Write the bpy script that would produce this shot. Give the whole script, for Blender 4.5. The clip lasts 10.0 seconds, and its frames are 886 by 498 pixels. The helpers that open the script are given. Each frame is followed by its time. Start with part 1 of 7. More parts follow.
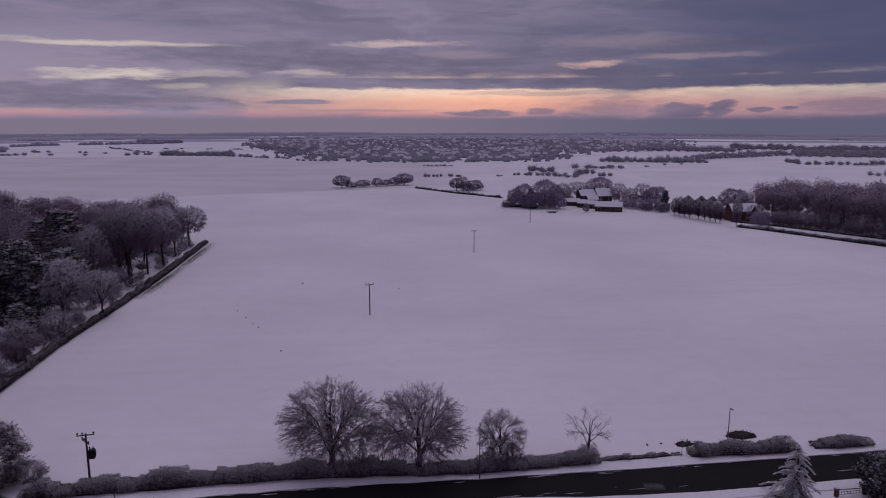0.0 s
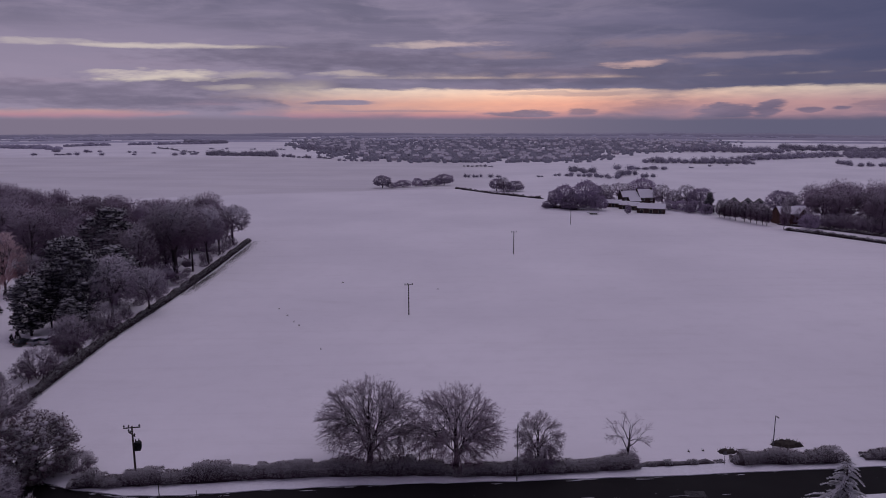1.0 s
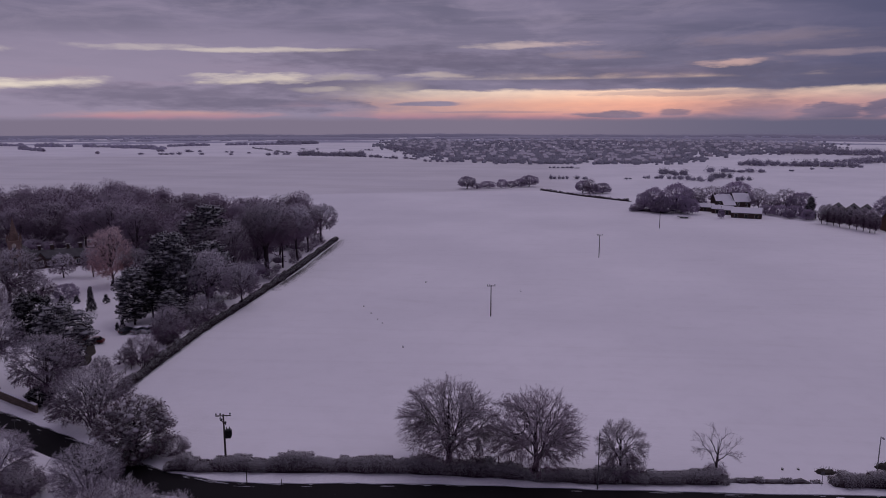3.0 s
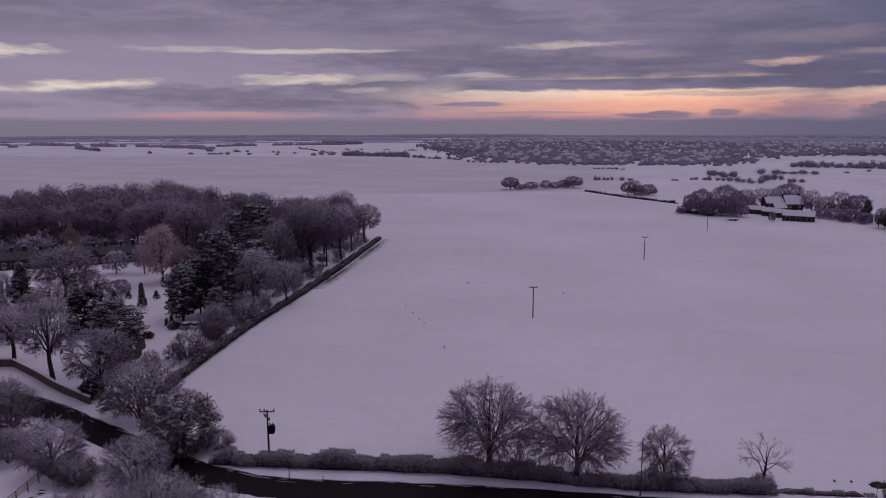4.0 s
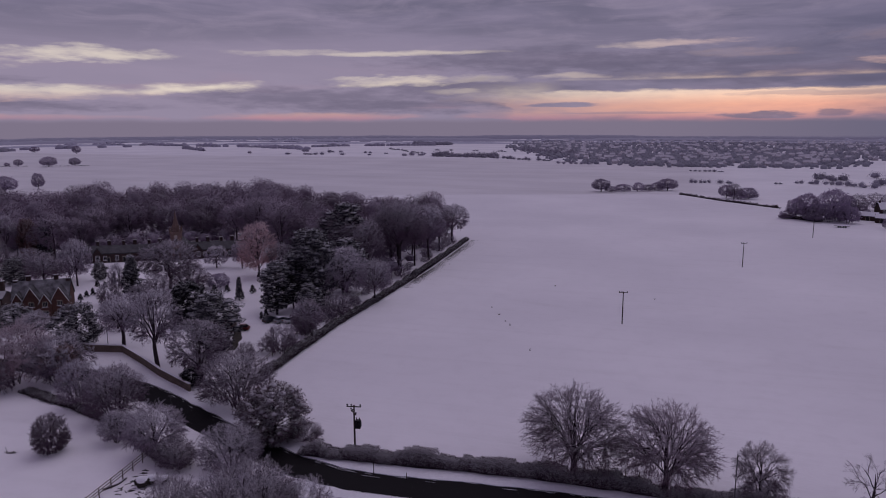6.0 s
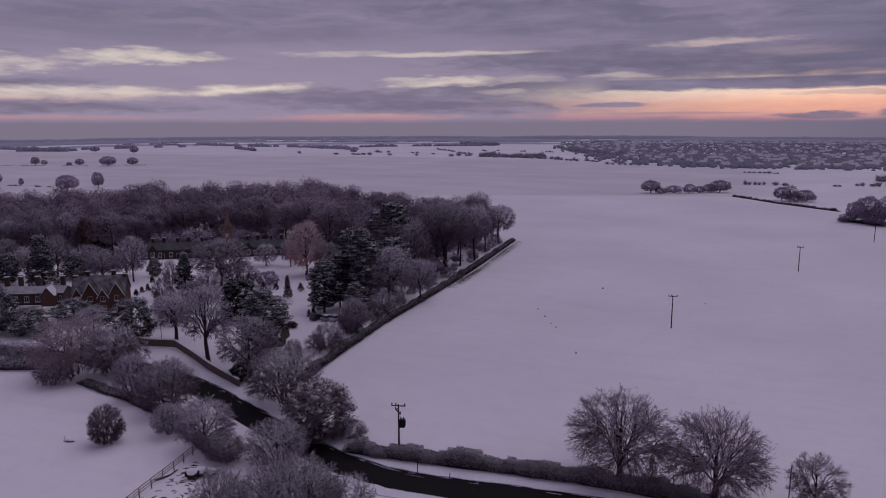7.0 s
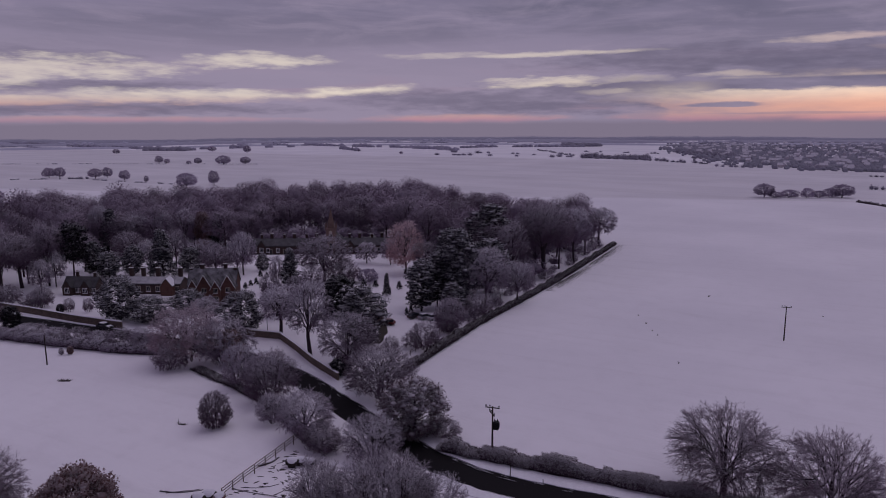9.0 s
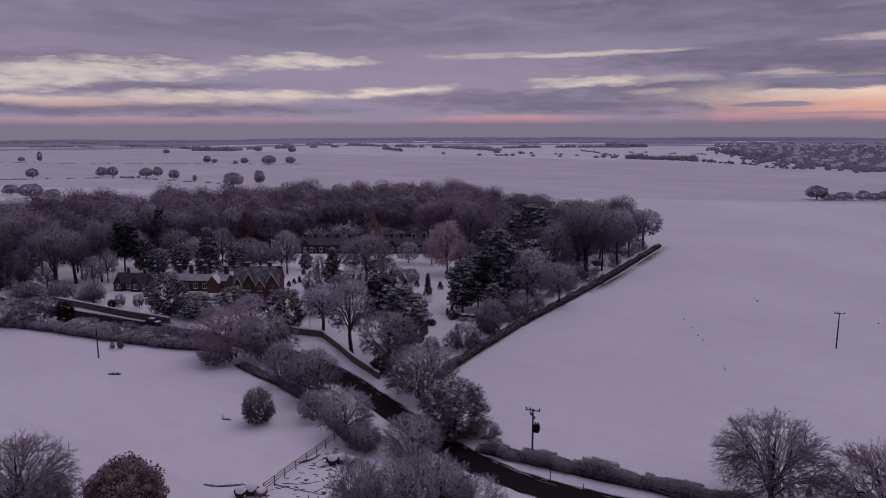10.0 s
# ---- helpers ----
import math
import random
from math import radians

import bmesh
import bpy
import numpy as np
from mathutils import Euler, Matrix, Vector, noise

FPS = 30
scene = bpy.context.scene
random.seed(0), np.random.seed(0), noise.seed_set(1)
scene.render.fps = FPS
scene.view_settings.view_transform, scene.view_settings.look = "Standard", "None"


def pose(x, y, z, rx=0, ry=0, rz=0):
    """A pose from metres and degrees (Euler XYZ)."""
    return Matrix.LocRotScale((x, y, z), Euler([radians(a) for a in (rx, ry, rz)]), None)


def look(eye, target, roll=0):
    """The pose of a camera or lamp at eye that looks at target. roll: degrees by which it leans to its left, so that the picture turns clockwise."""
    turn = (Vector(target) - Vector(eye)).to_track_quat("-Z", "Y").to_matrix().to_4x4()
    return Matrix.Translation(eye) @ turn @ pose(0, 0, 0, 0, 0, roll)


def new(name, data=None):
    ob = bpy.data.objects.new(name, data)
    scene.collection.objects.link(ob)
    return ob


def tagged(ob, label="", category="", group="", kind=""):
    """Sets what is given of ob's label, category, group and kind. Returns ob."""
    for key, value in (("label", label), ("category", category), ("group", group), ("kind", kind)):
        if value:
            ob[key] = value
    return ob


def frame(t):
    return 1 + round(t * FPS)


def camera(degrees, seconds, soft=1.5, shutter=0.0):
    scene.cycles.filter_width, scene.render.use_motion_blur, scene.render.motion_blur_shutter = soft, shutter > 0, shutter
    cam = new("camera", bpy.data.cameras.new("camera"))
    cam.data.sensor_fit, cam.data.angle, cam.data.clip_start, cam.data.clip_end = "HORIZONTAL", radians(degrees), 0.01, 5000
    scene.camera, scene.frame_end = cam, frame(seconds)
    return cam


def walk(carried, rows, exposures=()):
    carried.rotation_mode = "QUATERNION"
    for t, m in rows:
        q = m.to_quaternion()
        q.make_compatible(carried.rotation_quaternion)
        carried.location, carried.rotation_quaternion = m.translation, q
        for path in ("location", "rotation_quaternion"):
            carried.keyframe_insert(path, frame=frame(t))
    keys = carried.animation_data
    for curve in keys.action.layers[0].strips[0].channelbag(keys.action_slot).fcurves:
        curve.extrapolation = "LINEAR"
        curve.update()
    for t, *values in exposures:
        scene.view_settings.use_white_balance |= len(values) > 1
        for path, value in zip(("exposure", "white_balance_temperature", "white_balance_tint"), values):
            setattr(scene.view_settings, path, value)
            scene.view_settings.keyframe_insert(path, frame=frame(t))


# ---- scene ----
EXPO = 0.0


def srgb(r, g, b):
    """Linear colour from a display colour."""
    return tuple(((c / 255 + 0.055) / 1.055) ** 2.4 for c in (r, g, b))


SKY_DARK, SKY_MID, SKY_LIGHT = srgb(106, 102, 125), srgb(129, 121, 146), srgb(152, 140, 163)
SKY_BLUE, ROSE, MURK = srgb(72, 76, 107), srgb(156, 132, 150), srgb(125, 115, 135)
MURK_BLUE = srgb(97, 95, 119)
SLATE_CLOUD = srgb(98, 92, 114)
PINK, PEACH, CREAM = srgb(180, 130, 148), srgb(200, 158, 153), srgb(224, 211, 200)
LILAC = srgb(186, 170, 182)
PINK_GREY = srgb(176, 144, 158)
ZENITH = (0.206, 0.173, 0.274)
DECK_BASE = 2.58
# azimuth, elevation, half width, half height, slope, raggedness, strength
GAPS = [
    (1.09, 1.69, 17.0, 1.9, 0.004, 0.3, 1.0),
    (-24.15, 1.55, 14.0, 1.7, 0.0, 0.4, 0.8),
    (13.58, 0.69, 6.0, 0.6, 0.0, 0.5, 0.7),
    (31.37, 0.62, 8.0, 0.34, -0.005, 0.6, 0.85),
    (59.44, 0.59, 16.0, 0.26, 0.0, 0.7, 0.6),
    (40.39, 2.77, 4.8, 0.42, -0.06, 0.9, 0.95),
    (25.53, 5.53, 8.5, 0.2, -0.02, 1.0, 0.55),
    (31.99, 5.50, 5.0, 0.3, 0.0, 1.2, 0.35),
    (3.46, 6.05, 5.0, 0.26, -0.01, 1.1, 0.5),
    (-1.52, 5.20, 3.5, 0.3, 0.03, 1.2, 0.15),
    (24.70, 3.43, 4.6, 0.44, -0.02, 1.2, 0.68),
    (10.78, 3.76, 2.8, 0.22, 0.0, 1.2, 0.35),
    (18.42, 3.58, 3.0, 0.28, 0.0, 1.2, 0.3),
]
GAPS += [
    (19.78, 2.61, 2.4, 0.26, 0.0, 1.0, 0.35),
    (47.55, 5.02, 5.5, 0.5, -0.01, 1.1, 0.75),
    (48.79, 2.44, 4.5, 0.36, 0.0, 1.0, 0.8),
    (62.54, 4.08, 10.0, 0.75, -0.04, 1.2, 0.68),
    (67.46, 3.36, 6.0, 0.8, -0.03, 1.2, 0.65),
    (48.10, 5.16, 3.6, 0.5, -0.02, 1.2, 0.58),
    (54.55, 2.33, 10.0, 0.55, -0.01, 0.9, 0.78),
    (65.21, 1.96, 7.0, 0.4, 0.02, 0.8, 0.8),
    (-11.58, 4.41, 2.4, 0.3, 0.0, 1.2, 0.5),
    (-19.66, 4.89, 5.0, 0.24, 0.0, 1.0, 0.22),
    (-14.69, 6.10, 6.0, 0.5, 0.0, 1.1, 0.1),
    (-11.98, 4.47, 3.4, 0.3, 0.0, 1.2, 0.1),
]
# darker slate bands of cloud
BANDS = [
    (9.96, 4.82, 15.0, 0.9, 0.0, 1.0, 0.9),
    (-5.22, 3.70, 15.0, 0.95, 0.01, 0.8, 0.95),
    (18.50, 2.78, 10.0, 0.8, 0.01, 0.9, 0.9),
    (-24.02, 3.28, 14.0, 0.95, 0.0, 1.0, 0.7),
    (-15.97, 5.53, 12.0, 0.9, 0.0, 1.0, 0.5),
    (25.64, 1.59, 12.0, 0.75, -0.01, 0.9, 0.9),
    (14.37, 5.30, 9.0, 0.6, -0.01, 1.0, 0.7),
    (59.38, 1.41, 16.0, 0.5, 0.0, 0.9, 0.9),
    (65.98, 4.92, 12.0, 0.6, 0.0, 1.1, 0.5),
    (32.05, 2.22, 10.0, 0.8, 0.0, 0.9, 0.8),
    (59.27, 2.97, 8.0, 0.35, -0.03, 1.0, 0.8),
]
SCRAPS = [
    (-3.00, 0.71, 3.2, 0.3, 0.0, 1.3, 0.85),
    (-18.28, 0.85, 2.2, 0.55, 0.0, 1.3, 0.85),
    (-21.41, 1.08, 1.2, 0.55, -0.25, 1.0, 0.85),
    (11.38, 1.53, 3.4, 0.22, 0.0, 0.8, 0.95),
    (6.53, 0.89, 6.0, 0.1, 0.0, 0.8, 0.4),
    (23.33, 1.39, 7.5, 0.6, 0.01, 0.9, 1.0),
    (19.86, 0.38, 5.0, 0.2, 0.0, 1.0, 0.95),
    (16.95, 1.11, 1.6, 0.8, 0.0, 1.2, 0.45),
    (-7.74, 0.80, 1.3, 0.4, 0.0, 1.3, 0.7),
    (-24.01, 0.94, 0.9, 0.25, 0.0, 1.3, 0.8),
    (-26.05, 1.04, 0.7, 0.25, 0.0, 1.3, 0.8),
    (-13.22, 1.13, 3.0, 0.5, 0.0, 1.3, 0.35),
    (-29.59, 1.20, 4.0, 0.6, 0.0, 1.3, 0.4),
    (-6.78, 2.21, 6.0, 0.25, 0.0, 1.2, 0.4),
]


# ---------- camera: a drone that hovers and pans to its left ----------
cam = camera(64.81, 10.0, soft=0.95)
ROWS = [
    # seconds, x, y, z, pitch, roll, yaw
    (0, 0.000, 0.000, 50.000, -10.327, 0.002, 0.000),
    (0.5, 0.013, 0.011, 50.005, -10.306, -0.009, 1.613),
    (1, 0.023, 0.026, 50.011, -10.286, -0.021, 3.286),
    (1.5, 0.029, 0.044, 50.017, -10.265, -0.033, 4.950),
    (2, 0.032, 0.066, 50.023, -10.245, -0.044, 6.626),
    (2.5, 0.031, 0.091, 50.030, -10.224, -0.056, 8.435),
    (4, 0.007, 0.190, 50.052, -10.162, -0.091, 13.758),
    (4.5, -0.008, 0.230, 50.060, -10.141, -0.103, 15.551),
    (5, -0.027, 0.274, 50.069, -10.121, -0.114, 17.363),
    (5.5, -0.049, 0.321, 50.078, -10.100, -0.126, 19.190),
    (7, -0.137, 0.485, 50.107, -10.038, -0.161, 24.848),
    (7.5, -0.173, 0.548, 50.117, -10.018, -0.173, 26.881),
    (8, -0.213, 0.613, 50.128, -9.997, -0.184, 28.917),
    (8.5, -0.257, 0.682, 50.139, -9.976, -0.196, 30.959),
    (9, -0.304, 0.755, 50.150, -9.956, -0.208, 32.992),
    (9.5, -0.354, 0.832, 50.162, -9.935, -0.219, 35.000),
    (10, -0.408, 0.912, 50.174, -9.914, -0.231, 36.450),
]
walk(cam, [(t, pose(x, y, z, 90 + pitch, 0, yaw) @ pose(0, 0, 0, 0, 0, roll)) for t, x, y, z, pitch, roll, yaw in ROWS],
     exposures=[(0.0, EXPO), (10.0, EXPO)])


# ---------- sky: dusk under broken stratus, with a peach gap along the horizon ----------
class Nodes:
    """Short forms for building a node tree."""

    def __init__(self, tree):
        self.tree = tree

    def add(self, kind):
        return self.tree.nodes.new(kind)

    def put(self, node, index, value):
        if isinstance(value, bpy.types.NodeSocket):
            self.tree.links.new(value, node.inputs[index])
        else:
            node.inputs[index].default_value = value

    def math(self, op, a, b=0.0, c=0.0, clamp=False):
        n = self.add("ShaderNodeMath")
        n.operation, n.use_clamp = op, clamp
        for i, v in enumerate((a, b, c)):
            self.put(n, i, v)
        return n.outputs[0]

    def smooth(self, v, lo, hi):
        n = self.add("ShaderNodeMapRange")
        n.interpolation_type = "SMOOTHSTEP"
        for i, s in enumerate((v, lo, hi, 0.0, 1.0)):
            self.put(n, i, s)
        return n.outputs[0]

    def mix(self, f, a, b):
        n = self.add("ShaderNodeMix")
        n.data_type = "RGBA"
        self.put(n, 0, f)
        self.put(n, 6, a if isinstance(a, bpy.types.NodeSocket) else (*a, 1))
        self.put(n, 7, b if isinstance(b, bpy.types.NodeSocket) else (*b, 1))
        return n.outputs[2]

    def noise(self, vector, scale, detail=4.0, rough=0.55, warp=0.0):
        n = self.add("ShaderNodeTexNoise")
        self.put(n, "Vector", vector)
        self.put(n, "Scale", scale)
        self.put(n, "Detail", detail)
        self.put(n, "Roughness", rough)
        self.put(n, "Distortion", warp)
        return n.outputs[0]

    def vec(self, x, y, z=0.0):
        n = self.add("ShaderNodeCombineXYZ")
        for i, v in enumerate((x, y, z)):
            self.put(n, i, v)
        return n.outputs[0]


def make_sky():
    world = bpy.data.worlds.new("dusk_sky")
    scene.world = world
    world.use_nodes = True
    t = world.node_tree
    t.nodes.clear()
    n = Nodes(t)
    co = n.add("ShaderNodeTexCoord").outputs["Generated"]
    sep = n.add("ShaderNodeSeparateXYZ")
    t.links.new(co, sep.inputs[0])
    x, y, z = sep.outputs
    az = n.math("MULTIPLY", n.math("ARCTAN2", n.math("MULTIPLY", x, -1.0), y), 57.2958)
    el = n.math("MULTIPLY", n.math("ARCSINE", z), 57.2958)
    # stretched cloud coordinates, thinner towards the horizon
    v1 = n.vec(n.math("MULTIPLY", az, 0.055), n.math("MULTIPLY", el, 0.52))
    v2 = n.vec(n.math("MULTIPLY", az, 0.17), n.math("MULTIPLY", el, 0.85), 7.3)
    big = n.noise(v1, 1.0, 5.0, 0.55, 0.6)
    fine = n.noise(v2, 1.0, 6.0, 0.6, 0.5)
    # grey-violet cloud deck
    deck = n.mix(n.smooth(big, 0.32, 0.68), SKY_DARK, SKY_MID)
    deck = n.mix(n.math("MULTIPLY", n.smooth(fine, 0.42, 0.74), 0.5), deck, SKY_LIGHT)
    # bluer and darker towards the right of the sunset, pinker above the glow
    deck = n.mix(n.math("MULTIPLY", n.smooth(az, 3.0, -32.0), 0.88), deck, SKY_BLUE)
    deck = n.mix(n.math("MULTIPLY", n.math("MULTIPLY", n.smooth(az, -12.0, 35.0), n.smooth(el, 9.5, 3.5)), 0.85), deck, SKY_LIGHT)
    # clear glow behind the clouds: peach low down, cream higher up
    sky = n.add("ShaderNodeTexSky")
    sky.sky_type, sky.sun_disc = "NISHITA", False
    sky.sun_elevation, sky.sun_rotation, sky.dust_density = radians(1.5), radians(8.0), 2.0
    glow = n.mix(n.smooth(el, 0.35, 1.1), PINK, PEACH)
    glow = n.mix(n.math("MULTIPLY", n.smooth(az, 4.0, -16.0), 0.75), glow, PINK_GREY)
    glow = n.mix(n.smooth(el, 1.35, 2.7), glow, CREAM)
    glow = n.mix(n.math("MULTIPLY", n.smooth(el, 3.2, 4.4), n.smooth(az, 16.0, -4.0)), glow, LILAC)
    nish = n.add("ShaderNodeVectorMath")
    nish.operation = "SCALE"
    t.links.new(sky.outputs[0], nish.inputs[0])
    nish.inputs[3].default_value = 0.05
    add = n.add("ShaderNodeMix")
    add.data_type, add.blend_type = "RGBA", "ADD"
    add.inputs[0].default_value = 0.35
    t.links.new(glow, add.inputs[6])
    t.links.new(nish.outputs[0], add.inputs[7])
    glow = add.outputs[2]
    v3 = n.vec(n.math("MULTIPLY", az, 0.24), n.math("MULTIPLY", el, 1.25), 3.1)
    wob = n.math("SUBTRACT", n.noise(v3, 1.0, 5.0, 0.55), 0.5)
    wob2 = n.math("SUBTRACT", n.noise(v3, 2.2, 3.0, 0.55), 0.5)

    def lens(a, e, half_a, half_e, slope=0.0, ragged=1.0, outer=1.6, inner=-0.35):
        """A soft lens-shaped gap round azimuth a and elevation e (degrees)."""
        da = n.math("DIVIDE", n.math("SUBTRACT", az, a), half_a)
        de = n.math("SUBTRACT", el, e)
        de = n.math("SUBTRACT", de, n.math("MULTIPLY", n.math("SUBTRACT", az, a), slope))
        de = n.math("DIVIDE", n.math("ADD", de, n.math("MULTIPLY", wob, 2.6 * half_e * ragged)), half_e)
        r = n.math("ADD", n.math("MULTIPLY", da, da), n.math("MULTIPLY", de, de))
        r = n.math("ADD", r, n.math("MULTIPLY", wob2, 2.2 * ragged))
        return n.smooth(r, outer, inner)

    dark = None
    for spec in BANDS:
        g = n.math("MULTIPLY", lens(*spec[:6]), spec[6])
        dark = g if dark is None else n.math("MAXIMUM", dark, g)
    deck = n.mix(n.math("MULTIPLY", dark, 0.75), deck, SLATE_CLOUD)
    gap = None
    for spec in GAPS:
        g = n.math("MULTIPLY", lens(*spec[:6]), spec[6])
        gap = g if gap is None else n.math("MAXIMUM", gap, g)
    # the flat base of the cloud deck cuts the low glow off
    base_line = n.math("ADD", el, n.math("ADD", n.math("MULTIPLY", wob, 0.5), n.math("MULTIPLY", wob2, 0.25)))
    high = n.smooth(el, DECK_BASE + 0.75, DECK_BASE + 0.95)
    high = n.math("MAXIMUM", high, n.smooth(az, 11.0, 15.0))
    gap = n.math("MULTIPLY", gap, n.math("MAXIMUM", n.smooth(base_line, DECK_BASE + 0.1, DECK_BASE - 0.14), high))
    # clouds that hang in front of the glow
    for spec in SCRAPS:
        gap = n.math("MULTIPLY", gap, n.math("SUBTRACT", 1.0, n.math("MULTIPLY", lens(*spec[:6], 1.3, 0.3), spec[6])))
    col = n.mix(gap, deck, glow)
    # faint rose veil round the gaps
    veil = n.math("MULTIPLY", n.smooth(el, 6.0, 1.5), n.math("MULTIPLY", n.smooth(big, 0.5, 0.7), 0.55))
    col = n.mix(n.math("MULTIPLY", veil, n.math("SUBTRACT", 1.0, gap)), col, ROSE)
    # murk along the horizon, bluer to the right
    murk = n.mix(n.smooth(az, 8.0, -24.0), MURK, MURK_BLUE)
    col = n.mix(n.smooth(n.math("ADD", el, n.math("MULTIPLY", wob, 0.35)), 0.66, 0.1), col, murk)
    # higher up and behind, the deck is thinner and brighter
    col = n.mix(n.smooth(el, 10.0, 38.0), col, ZENITH)
    bg = n.add("ShaderNodeBackground")
    t.links.new(col, bg.inputs[0])
    bg.inputs[1].default_value = 1.0
    out = n.add("ShaderNodeOutputWorld")
    t.links.new(bg.outputs[0], out.inputs[0])


make_sky()
sun = new("sun", bpy.data.lights.new("sun", "SUN"))
sun.data.energy, sun.data.angle, sun.data.color = 0.5, radians(70), (0.94, 0.88, 1.0)
sun.matrix_world = look((0, 0, 0), (-0.25, -0.5, -1.0))


# ---------- materials ----------
def material(name, rough=0.8, metal=0.0):
    """A new material: its Nodes, the Principled node and object coordinates in metres."""
    m = bpy.data.materials.new(name)
    m.use_nodes = True
    n = Nodes(m.node_tree)
    p = m.node_tree.nodes["Principled BSDF"]
    p.inputs["Roughness"].default_value = rough
    p.inputs["Metallic"].default_value = metal
    p.inputs["Specular IOR Level"].default_value = 0.3
    return m, n, p


def bump(n, p, height, strength, distance):
    b = n.add("ShaderNodeBump")
    b.inputs["Strength"].default_value = strength
    b.inputs["Distance"].default_value = distance
    n.put(b, "Height", height)
    n.put(p, "Normal", b.outputs[0])


def plain(name, colour, rough=0.8, metal=0.0, vary=0.25, scale=1.5, relief=0.02):
    """A surface with stains at one scale and grain at another."""
    m, n, p = material(name, rough, metal)
    co = n.add("ShaderNodeTexCoord").outputs["Object"]
    a, b = n.noise(co, scale, 5.0), n.noise(co, scale * 14, 3.0)
    f = n.math("ADD", n.math("MULTIPLY", a, 0.65), n.math("MULTIPLY", b, 0.35))
    lo, hi = [c * (1 - vary) for c in colour], [min(1, c * (1 + vary)) for c in colour]
    n.put(p, "Base Color", n.mix(n.smooth(f, 0.3, 0.7), lo, hi))
    bump(n, p, b, 0.4, relief)
    return m


SNOW = (0.84, 0.83, 0.87)


def frosted(name, colour, amount=0.5, lo=-0.1, hi=0.75, other=None, grain=1.3, crown=0.0, thin=0.0, fleck=0.0, even=0.0):
    """Bark, twigs or leaves with snow on what faces up; crown: how far the snow gathers on a crown's top; thin: the light that fine twigs let through."""
    m, n, p = material(name, 0.85)
    tc = n.add("ShaderNodeTexCoord")
    co = tc.outputs["Object"]
    g = n.add("ShaderNodeNewGeometry")
    sep = n.add("ShaderNodeSeparateXYZ")
    m.node_tree.links.new(g.outputs["Normal"], sep.inputs[0])
    gen = n.add("ShaderNodeSeparateXYZ")
    m.node_tree.links.new(tc.outputs["Generated"], gen.inputs[0])
    isl = g.outputs["Random Per Island"]
    patch = n.noise(co, grain, 3.0)
    top = n.math("MULTIPLY", n.math("SUBTRACT", gen.outputs[2], 0.45), 2.0)
    up = n.math("ADD", n.math("MULTIPLY", sep.outputs[2], 1.0 - crown), n.math("MULTIPLY", top, crown))
    up = n.math("ADD", up, n.math("MULTIPLY", n.math("SUBTRACT", patch, 0.5), 0.9 * (1 - 0.7 * even)))
    f = n.math("MULTIPLY", n.smooth(up, lo, hi), amount)
    spread = 0.18 * (1 - even)
    base = n.mix(isl, [c * (1 - spread) for c in colour], [min(1, c * (1 + spread)) for c in (other or colour)])
    tone = n.add("ShaderNodeObjectInfo").outputs["Random"]
    base = n.mix(n.math("MULTIPLY", tone, 0.6), base, [c * 0.5 for c in colour])
    speck = n.noise(co, 9.0, 4.0, 0.7)
    base = n.mix(n.smooth(speck, 0.35, 0.65), n.mix(0.25 * (1 - even), base, (0.0, 0.0, 0.0)), base)
    f = n.math("MULTIPLY", f, n.math("ADD", 0.75 + 0.2 * even, n.math("MULTIPLY", n.smooth(speck, 0.3, 0.6), 0.3 * (1 - 0.8 * even))))
    if fleck:
        f = n.math("MAXIMUM", f, n.math("MULTIPLY", n.smooth(isl, 1.0 - fleck, 1.0 - fleck + 0.08), n.math("MULTIPLY", n.smooth(up, -0.9, 0.4), 0.6)))
    colour_out = n.mix(f, base, SNOW)
    n.put(p, "Base Color", colour_out)
    if thin:
        tr = n.add("ShaderNodeBsdfTranslucent")
        n.put(tr, "Color", colour_out)
        mixed = n.add("ShaderNodeMixShader")
        mixed.inputs[0].default_value = thin
        m.node_tree.links.new(p.outputs[0], mixed.inputs[1])
        m.node_tree.links.new(tr.outputs[0], mixed.inputs[2])
        p.inputs["Specular IOR Level"].default_value = 0.0
        m.node_tree.links.new(mixed.outputs[0], m.node_tree.nodes["Material Output"].inputs[0])
    return m


